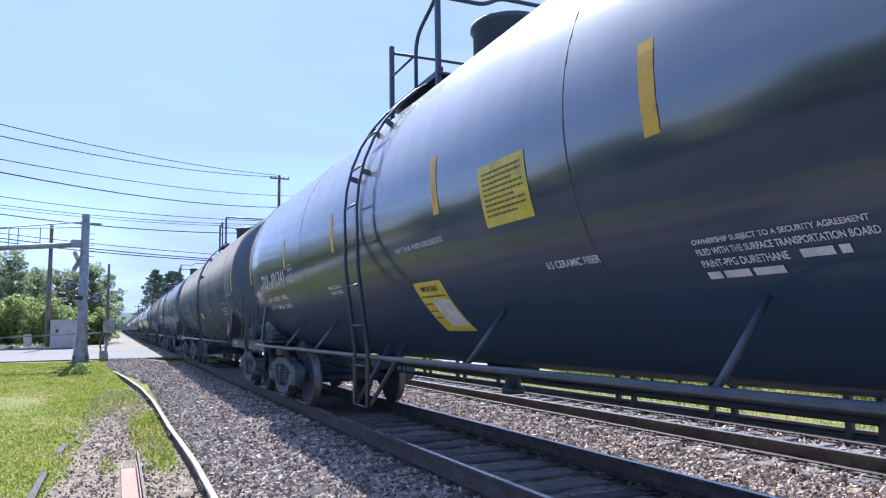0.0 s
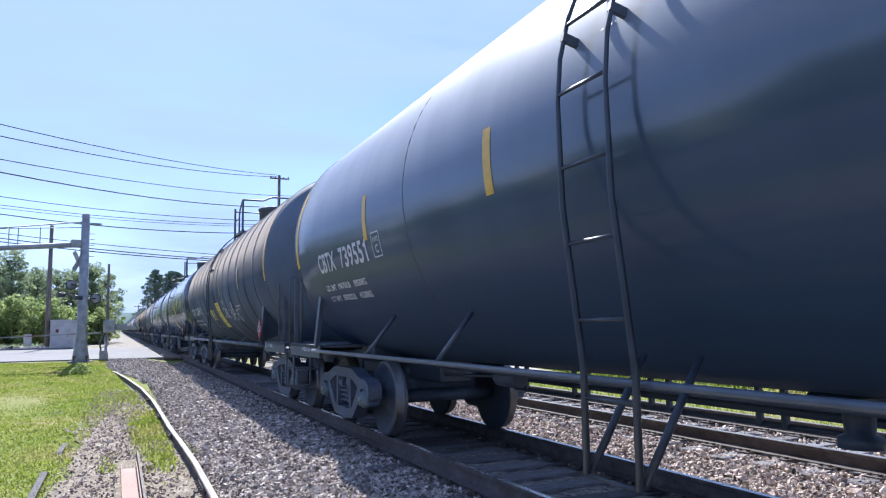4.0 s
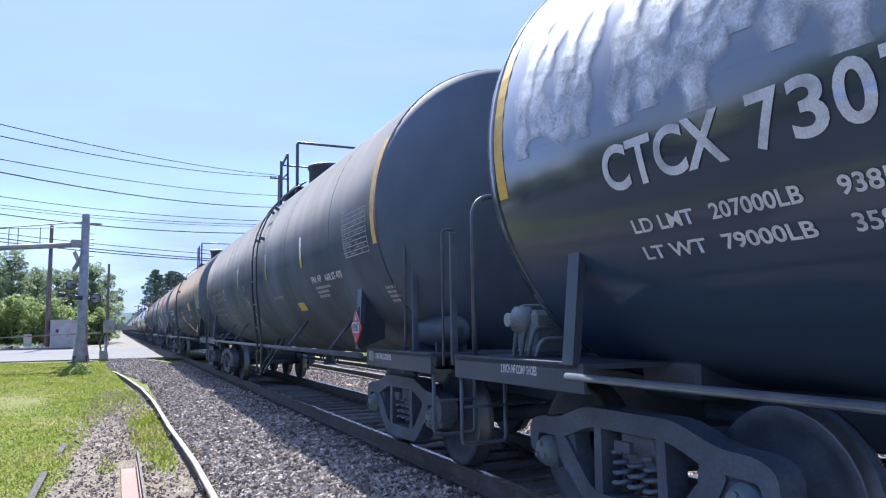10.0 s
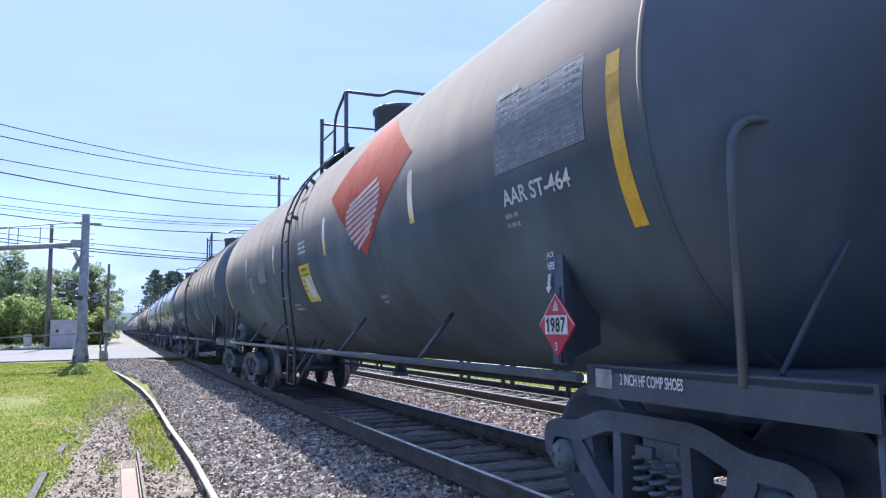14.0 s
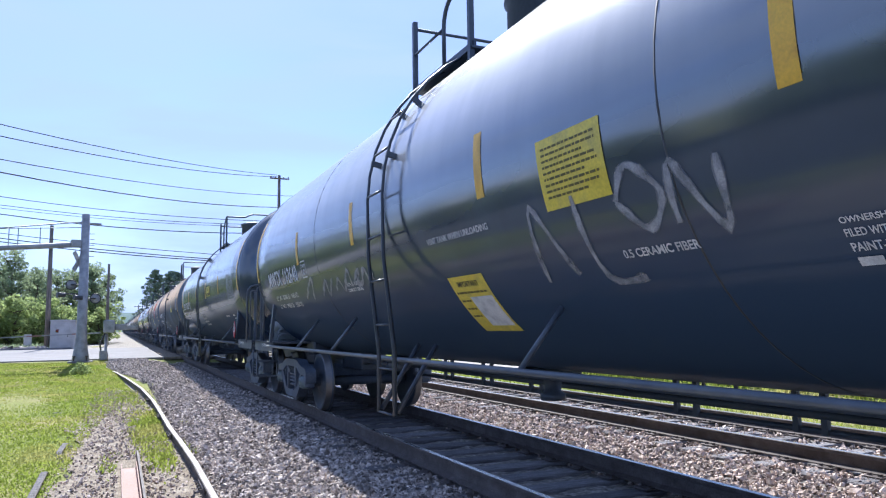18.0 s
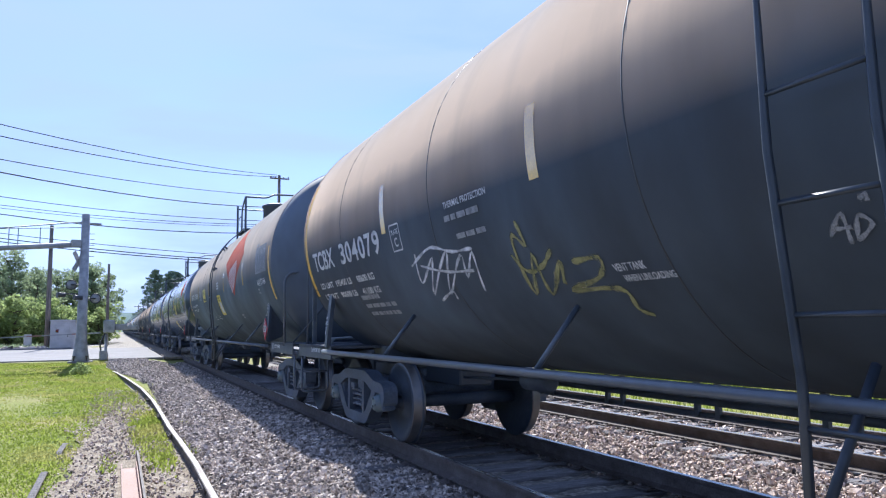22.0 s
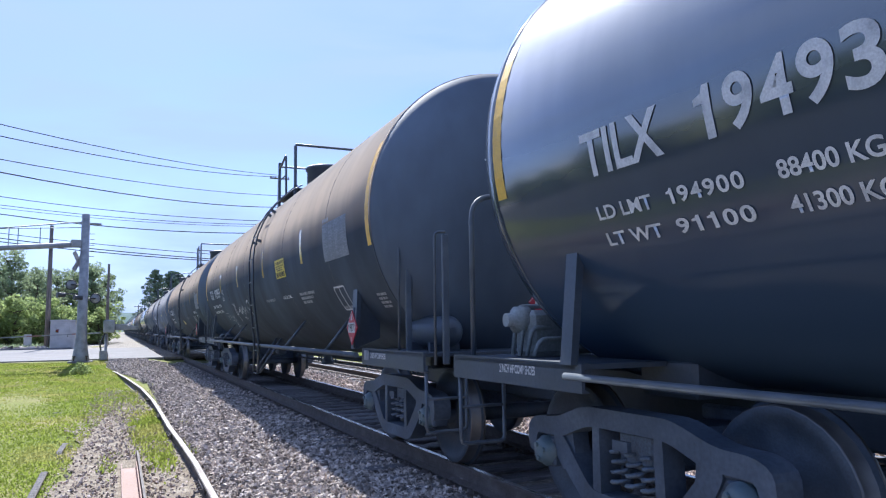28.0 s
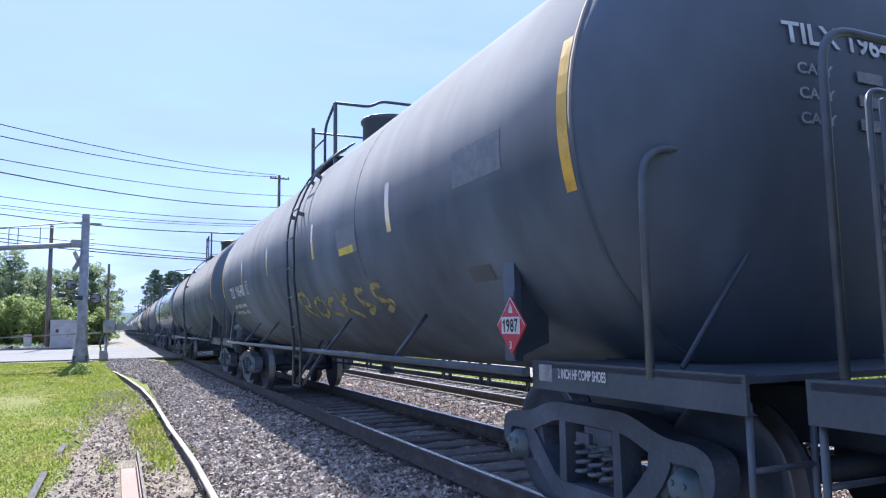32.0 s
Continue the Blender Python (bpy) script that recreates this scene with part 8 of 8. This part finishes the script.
def red_diamond(car, y, v, hw, hh, stripes):
    bm = bmesh.new()
    n = 16
    rows = []
    for i in range(n + 1):
        t = -1 + 2 * i / n
        w = hw * (1 - abs(t)) + 0.004
        rows.append([bm.verts.new(on_tank(y + w * q, v + hh * t, 0.008)) for q in (1, 0.33, -0.33, -1)])
    for a, b in zip(rows, rows[1:]):
        for q in range(3):
            bm.faces.new((a[q], a[q + 1], b[q + 1], b[q]))
    bmesh.ops.recalc_face_normals(bm, faces=bm.faces)
    p = part("diamond_mark", bm, M["logo_red"], car, "large faded red diamond emblem", smooth=True)
    if stripes:
        for i in range(9):
            f = -1 + 2 * i / 8
            half = (0.52 + 0.16 * f) * math.sqrt(max(0.2, 1 - 0.6 * f * f))
            bm = bmesh.new()
            q = [(y + half, -0.05 + 0.24 * f - 0.075), (y - half, -0.05 + 0.24 * f + 0.065), (y - half, -0.05 + 0.24 * f + 0.105), (y + half, -0.05 + 0.24 * f - 0.035)]
            bm.faces.new([bm.verts.new(on_tank(a, b, 0.013)) for a, b in q])
            part("stripe", bm, M["faded_stripe"], p)
    else:
        tank_line(car, y + 0.25, y - 0.25, v - 0.03, 0.10, "yellow", 7, 0.013, p)


for k in (8, 13):
    c = CARS[k]
    red_diamond(c, -2.97, 0.36, 1.28, 0.80, True)
    data_table(c, -5.82, -6.82, -0.18, 0.30, 70 + k, dense=True)
    tank_word(c, "AAR ST-464" if k == 8 else "AAR ST-454", -5.86, -6.63, -0.40, 0.11)
    for i in range(2):
        tank_line(c, -5.84, -6.0, -0.48 - 0.06 * i, 0.03, "dim_white", i)
    for i in range(3):
        tank_line(c, -0.12, -0.50, -0.03 - 0.065 * i, 0.035, "white", i)
    notice(c, -0.01, -0.58, -0.84, -0.31, 70 + k)
    tank_panel(c, 3.09, 2.45, -0.38, -0.01, "faded_table" if k == 8 else "decal_yellow", "label", "pale rectangular label")
    tank_line(c, -2.85, -3.07, -0.92, 0.035, "dim_white", 4)
    tank_line(c, -2.88, -3.02, -0.98, 0.03, "dim_white", 5)
    tank_word(c, "VENT TANK", 1.0, 0.7, -0.88, 0.045, "white")
    tank_word(c, "WHEN UNLOADING", 1.05, 0.6, -0.95, 0.045, "white")
    c["label"] = "dusty black tank car with a red diamond emblem"

# later cars
for ob in CARS[11].children:
    if ob.name.startswith("reflector") and abs(ob.data.vertices[0].co.y + 1.48) < 0.1:
        ob.location.y += 0.32
c = CARS[10]
spray(c, [[(-1.95, -0.95), (-2.05, -0.45), (-2.3, -0.92)], [(-2.5, -0.45), (-2.55, -0.95), (-2.85, -0.98)], [(-2.86, -0.55), (-3.0, -0.38), (-3.2, -0.55), (-3.05, -0.72), (-2.86, -0.55)], [(-3.25, -0.72), (-3.3, -0.42), (-3.52, -0.78), (-3.58, -0.45)]], 0.045, "chalk", "rubbed pale sprayed letters")
spray(c, [[(4.18, -0.78), (3.56, -0.51), (3.80, -0.81)], [(3.29, -0.79), (2.93, -0.58), (2.96, -0.78), (2.62, -0.57)], [(2.60, -0.75), (2.38, -0.60), (2.28, -0.78)], [(2.26, -0.77), (1.94, -0.53), (1.93, -0.73)], [(1.81, -0.67), (1.54, -0.55), (1.72, -0.72), (1.52, -0.70)], [(1.56, -0.72), (1.36, -0.55), (1.30, -0.73), (1.17, -0.56), (1.17, -0.71)]], 0.045, "chalk", "rubbed pale sprayed letters", soft=0.4)
c = CARS[11]
yellow_label(c, -1.52, -2.24, -0.24, 0.02, 81, "", True)
data_table(c, -5.55, -6.55, -0.49, 0.02, 82)
for i in range(4):
    tank_line(c, 1.16, 0.4 - 0.1 * i, -0.78 - 0.11 * i, 0.06, "dim_white", i)
tank_line(c, -4.0, -4.6, -0.9, 0.05, "dim_white", 6)
tank_panel(c, 4.12, 3.9, -0.3, -0.2, "dim_white", "label", "small pale label")
bm = bmesh.new()
disc(bm, (-1.18, 5.1, 1.42), (0, 1, 0), [(0, 0.05), (0.03, 0.16), (0.10, 0.20), (0.85, 0.20), (0.92, 0.16), (0.95, 0.05)], 20)
part("air_reservoir", bm, M["grey"], c, "grey air reservoir")
c = CARS[12]
data_table(c, -5.92, -6.92, -0.30, 0.20, 83, dense=True)
for i in range(3):
    tank_line(c, 5.53, 4.95 - 0.35 * (i > 0), -0.91 - 0.105 * i, 0.05, "dim_white", i)
tank_word(c, "80% EMPTY LOAD", 5.53, 4.95, -0.90, 0.05, "dim_white")
tank_word(c, "THERMAL PROTECTION", 2.82, 2.12, -0.27, 0.05, "white")
tank_line(c, 2.84, 2.24, -0.37, 0.045, "dim_white", 2)
tank_line(c, 2.70, 2.2, -0.52, 0.04, "dim_white", 3)
tank_word(c, "VENT TANK", 1.06, 0.80, -0.93, 0.05, "white")
tank_word(c, "WHEN UNLOADING", 1.02, 0.62, -1.0, 0.045, "white")
p = tank_panel(c, -2.92, -3.58, -0.33, 0.04, "decal_yellow", "warning_label", "yellow label with a pale upper half")
strip_bm = bmesh.new()
strip(strip_bm, -3.54, -2.96, -0.14, 0.02, 3, 0.012)
part("label_top", strip_bm, M["dim_white"], p, "pale worn upper half")
spray(c, [[(3.59, -0.55), (3.68, -0.82), (3.26, -0.61), (3.57, -0.94), (2.96, -0.58), (3.24, -0.95), (2.75, -0.64), (2.79, -0.83), (2.55, -0.64), (2.64, -0.96)], [(3.75, -0.65), (3.26, -0.53), (2.88, -0.60), (2.53, -0.61)], [(3.49, -1.01), (3.19, -0.93), (3.18, -1.01)], [(3.56, -0.66), (3.12, -0.75), (2.64, -0.78)]], 0.026, "spray_white", "jagged white sprayed tag")
spray(c, [[(1.84, -0.50), (1.81, -0.67), (1.94, -0.60), (1.98, -1.03), (1.78, -0.74), (1.79, -1.04), (1.52, -0.81), (1.59, -0.97)], [(1.40, -0.83), (1.14, -0.83), (1.22, -0.95), (1.56, -1.02), (1.10, -1.04), (1.07, -1.19), (0.98, -1.24)], [(2.03, -0.71), (1.92, -0.85), (1.73, -0.83), (1.55, -0.73)]], 0.035, "spray_yellow", "dull green-yellow tag")
spray(c, [[(-0.28, -0.89), (-0.36, -0.80), (-0.35, -0.93)], [(-0.31, -0.86), (-0.38, -0.86)], [(-0.38, -0.92), (-0.42, -0.82), (-0.46, -0.86), (-0.38, -0.92)], [(-0.45, -0.76), (-0.48, -0.74), (-0.48, -0.77)]], 0.018, "chalk", "pale sprayed letters")
c = CARS[13]
yellow_label(c, 3.1, 2.45, -0.38, -0.02, 87, "", True)
tank_word(c, "VENT TANK", 1.65, 1.47, -0.89, 0.045, "white")
tank_word(c, "WHEN UNLOADING", 1.70, 1.41, -0.97, 0.045, "white")
tank_line(c, 3.80, 3.58, -0.72, 0.04, "dim_white", 4)
c = CARS[14]
red_diamond(c, -5.78, 0.50, 0.62, 0.38, False)
c["label"] = "glossy black tank car with a small red diamond emblem"
c = CARS[15]
tank_word(c, "VENT TANK WHEN UNLOADING", -0.41, -1.48, -0.65, 0.05)
yellow_label(c, -2.4, -3.1, -0.45, -0.1, 88)
data_table(c, -5.49, -6.47, -0.40, 0.05, 89)
c = CARS[16]
yellow_label(c, -2.52, -3.20, -0.39, -0.10, 90, "FOR CHEMICAL EMERGENCY", True)
tank_word(c, "0.50 INCH CERAMIC", -2.54, -3.15, -0.73, 0.055)
tank_word(c, "VENT TANK WHEN UNLOADING", -1.10, -1.87, -0.73, 0.05, "dim_white")
data_table(c, -5.47, -6.47, -0.37, 0.08, 91, dense=True)
two_box(c, -5.46, -5.87, -1.01, -0.70)
for i in range(3):
    tank_line(c, -3.67, -4.5 + 0.15 * i, -0.72 - 0.065 * i, 0.04, "dim_white", i)
spray(c, [[(2.70, -0.64), (2.89, -0.91)], [(2.47, -0.83), (2.11, -0.75), (2.12, -0.88), (1.66, -0.72), (1.74, -0.90), (1.40, -0.74), (1.36, -0.87)], [(1.08, -0.68), (0.82, -0.60), (0.77, -0.73), (1.02, -0.80), (1.06, -0.68)], [(0.89, -0.77), (0.86, -0.89), (0.86, -1.02)]], 0.022, "spray_white", "thin white sprayed scrawl")
spray(c, [[(4.44, -0.81), (4.15, -0.82)], [(4.28, -0.81), (4.27, -0.97), (4.33, -0.95), (4.35, -0.87)], [(4.08, -0.88), (4.02, -0.93), (4.02, -0.88), (3.92, -0.93), (3.80, -0.89)], [(4.04, -1.00), (3.98, -1.02), (3.87, -1.01)], [(3.75, -0.86), (3.70, -0.94), (3.65, -0.98), (3.47, -0.86)], [(3.73, -0.98), (3.65, -1.04), (3.55, -0.98)], [(3.75, -1.03), (3.69, -1.13), (3.87, -1.14)], [(3.62, -1.19), (3.89, -1.20), (3.93, -1.27)], [(3.53, -1.25), (3.45, -1.35)]], 0.02, "spray_white", "thin white scribbled strokes")
spray(c, [[(2.85, -0.61), (2.78, -0.64), (2.76, -0.72)], [(2.80, -0.75), (2.84, -0.82), (2.80, -0.88), (2.73, -0.84)], [(2.70, -0.73), (2.69, -0.64), (2.64, -0.62), (2.60, -0.74)], [(2.69, -0.75), (2.64, -0.85), (2.70, -0.88)], [(2.78, -0.92), (2.74, -1.02), (2.69, -1.06)]], 0.028, "spray_white", "white sprayed initials")
spray(c, [[(2.21, -0.73), (2.28, -0.77), (2.26, -0.82), (2.19, -0.78), (2.21, -0.73)], [(1.99, -0.73), (2.13, -0.73), (2.17, -0.85), (2.02, -0.85)], [(2.15, -0.79), (2.03, -0.79)], [(1.94, -0.74), (1.98, -0.85)], [(1.88, -0.74), (1.91, -0.85)], [(1.81, -0.74), (1.83, -0.85)], [(1.68, -0.70), (1.74, -0.73), (1.72, -0.78), (1.66, -0.74), (1.68, -0.70)], [(2.08, -0.98), (1.97, -0.96), (1.93, -1.02), (1.82, -0.99), (1.79, -1.11)]], 0.022, "spray_white", "white sprayed rings and bars")
c = CARS[17]
tank_panel(c, 0.47, 0.06, -1.0, -0.82, "decal_yellow", "warning_label", "small yellow label")
for i in range(4):
    tank_line(c, 0.44, 0.1, -0.97 + 0.035 * i, 0.014, "decal_black", i, 0.011)
tank_word(c, "AAR ST-445", -5.06, -5.85, -0.64, 0.10)
for i in range(4):
    tank_line(c, -4.39, -5.2 + 0.09 * i, -0.76 - 0.055 * i, 0.035, "dim_white", i + 2)
two_box(c, -5.6, -6.0, -0.95, -0.72)
data_table(c, -6.15, -7.1, -0.50, -0.02, 93, dense=True)
tank_word(c, "VENT TANK WHEN UNLOADING", -1.54, -2.56, -0.78, 0.05, "dim_white")
spray(c, [[(7.2 - 0.06 * i, 0.62 + 0.03 * math.sin(i * 2.1)), (7.19 - 0.06 * i, 0.1), (7.17 - 0.06 * i, -0.35 - 0.12 * math.sin(i * 1.3))] for i in range(8)], 0.016, "chalk", "pale runs of peeling paint", 5, "paint_runs")
spray(c, [[(6.75, 0.58), (6.76, 0.0), (6.78, -0.66)]], 0.03, "chalk", "pale band edge", 5, "paint_runs")
c = CARS[18]
tank_panel(c, -5.73, -6.48, -0.15, 0.12, "faded_table", "faded_panel", "faint rubbed stencil panel")
tank_panel(c, -2.57, -3.28, -0.36, -0.06, "faded_table", "faded_panel", "faint rubbed label")
bm = bmesh.new()
strip(bm, -3.15, -2.62, -0.36, -0.28, 2, 0.010)
part("label_rest", bm, M["decal_yellow"], c, "torn rest of a yellow label")
spray(c, [[(0.05, -1.08), (-0.05, -0.72), (-0.45, -0.74), (-0.4, -0.90), (-0.1, -0.92), (-0.55, -1.10)], [(-0.95, -0.80), (-0.7, -0.92), (-0.85, -1.08), (-1.15, -1.02), (-1.2, -0.85), (-0.95, -0.80)], [(-1.75, -0.82), (-1.45, -0.88), (-1.42, -1.04), (-1.75, -1.08)],
          [(-1.95, -0.70), (-2.0, -1.10)], [(-2.35, -0.80), (-2.0, -0.95), (-2.5, -1.12)], [(-3.0, -0.78), (-2.7, -0.80), (-2.75, -0.94), (-3.05, -1.0), (-2.75, -1.10)], [(-3.6, -0.76), (-3.3, -0.78), (-3.35, -0.92), (-3.7, -0.98), (-3.4, -1.08)]], 0.065, "spray_yellow", "dull yellow sprayed letters", soft=0.4)
for ob in c.children:
    if ob.name.startswith("end_stripe"):
        y = -7.2 if ob.data.vertices[0].co.y < 0 else 7.2
        bm = bmesh.new()
        strip(bm, y - 0.05, y + 0.05, -0.43, 0.47)
        ob.data = mesh_of(bm, "end_stripe", M["yellow"])
tank_panel(c, -5.62, -5.98, -0.88, -0.75, "steel", "patch", "dark painted-out patch")

# small stencils near the leading ends
for k, y, v in ((1, -6.98, -0.78), (6, -7.04, -0.82), (16, -6.85, -0.88)):
    for i in range(4):
        tank_line(CARS[k], y, y - 0.28 + 0.03 * (i % 2), v - 0.05 * i, 0.03, "dim_white", 30 + i + k)
for i, (w, v) in enumerate(((0.26, -0.90), (0.29, -0.98), (0.30, -1.05), (0.26, -1.13))):
    tank_line(CARS[11], -5.18, -5.18 - w, v, 0.035, "white", 50 + i)
tank_line(CARS[11], -5.2, -5.6, -1.21, 0.03, "white", 55)
r = tank_panel(CARS[12], -5.16, -5.42, -0.99, -0.90, "white", "label", "white label with red print")
tank_line(CARS[12], -5.18, -5.40, -0.965, 0.035, "red", 1, 0.011, r)
tank_line(CARS[12], -5.2, -5.78, -1.22, 0.04, "faded_table", 8)


def nudge(car, name, near, dy):
    """Shift the parts of one kind that stand near a place along the car."""
    for ob in car.children:
        if ob.name.split(".")[0] == name:
            y = ob.location.y + sum(v.co.y for v in ob.data.vertices) / len(ob.data.vertices)
            if abs(y - near) < 0.3 and ob.location.x + sum(v.co.x for v in ob.data.vertices) / len(ob.data.vertices) < 0:
                ob.location.y += dy


for k, dy in ((11, -0.40), (17, 0.20)):
    for ob in CARS[k].children:
        if ob.name.startswith("end_handrail") and ob.data.vertices[0].co.y > 0:
            ob.location.y += dy
nudge(CARS[11], "end_stripe", 7.19, -0.26)
for k, dy in ((4, -0.15), (2, -0.12), (14, -0.16), (17, 0.11)):
    nudge(CARS[k], "bolster_post", -6.3, dy)
nudge(CARS[12], "strut", 2.6, -0.95)
for ob in CARS[9].children:
    if ob.name.split(".")[0] == "rib":
        ob.location.y -= 0.08
for ob in [ob for ob in CARS[11].children if ob.name.split(".")[0] == "strut" and abs(ob.data.vertices[0].co.y + 1.85) < 0.2]:
    bpy.data.objects.remove(ob)
bm = bmesh.new()
box(bm, (-1.545, 3.74, 1.17), (0.02, 0.028, 0.62), bevel=0.006)
part("side_post", bm, M["rail_paint"], CARS[9], "upright bar beside the side rail")
nudge(CARS[12], "grab_iron", -8.40, -0.22)
nudge(CARS[12], "reflector", -4.3, 0.15)
for k in (2, 11):
    for ob in [ob for ob in CARS[k].children if ob.name.split(".")[0] == "brake_valve"]:
        bpy.data.objects.remove(ob)
for ob in CARS[12].children:
    if ob.name.startswith("end_stripe"):
        y = -7.17 if ob.data.vertices[0].co.y < 0 else 7.19
        bm = bmesh.new()
        strip(bm, y - 0.05, y + 0.05, -0.78, 0.75)
        ob.data = mesh_of(bm, "end_stripe", M["yellow"])


def travelled(t):
    """Metres that the train has come along the track since the start."""
    return 9.48 * t - 0.0025 * t * t


def motions():
    for car, c in zip(CARS, CENTRES):
        walk(car, [(t, pose(TRACK_X, c - travelled(t), 0)) for t in (0, 4, 8, 12, 16, 20, 24, 28, 32)])
    # the wheels roll at the train's speed; all axles share the two keyed turns
    step = radians(82) * AXLE
    end = travelled(32.0)
    rows = {}
    for s in (-1, 1):
        out, d = [], 0.0
        while d < end:
            t = (9.48 - math.sqrt(9.48 ** 2 - 0.01 * d)) / 0.005
            out.append((t, pose(0, s * WB, 0, math.degrees(d / AXLE))))
            d += step
        out.append((32.0, pose(0, s * WB, 0, math.degrees(end / AXLE))))
        rows[s] = out
    keyed = {}
    for car in CARS:
        for ob in car.children_recursive:
            if ob.name.split(".")[0] in ("wheelset", "bearing_cap"):
                s = 1 if ob.location.y > 0 else -1
                if s not in keyed:
                    walk(ob, rows[s])
                    keyed[s] = ob.animation_data
                else:
                    ob.rotation_mode = "QUATERNION"
                    own = ob.animation_data_create()
                    own.action = keyed[s].action
                    own.action_slot = keyed[s].action_slot


motions()
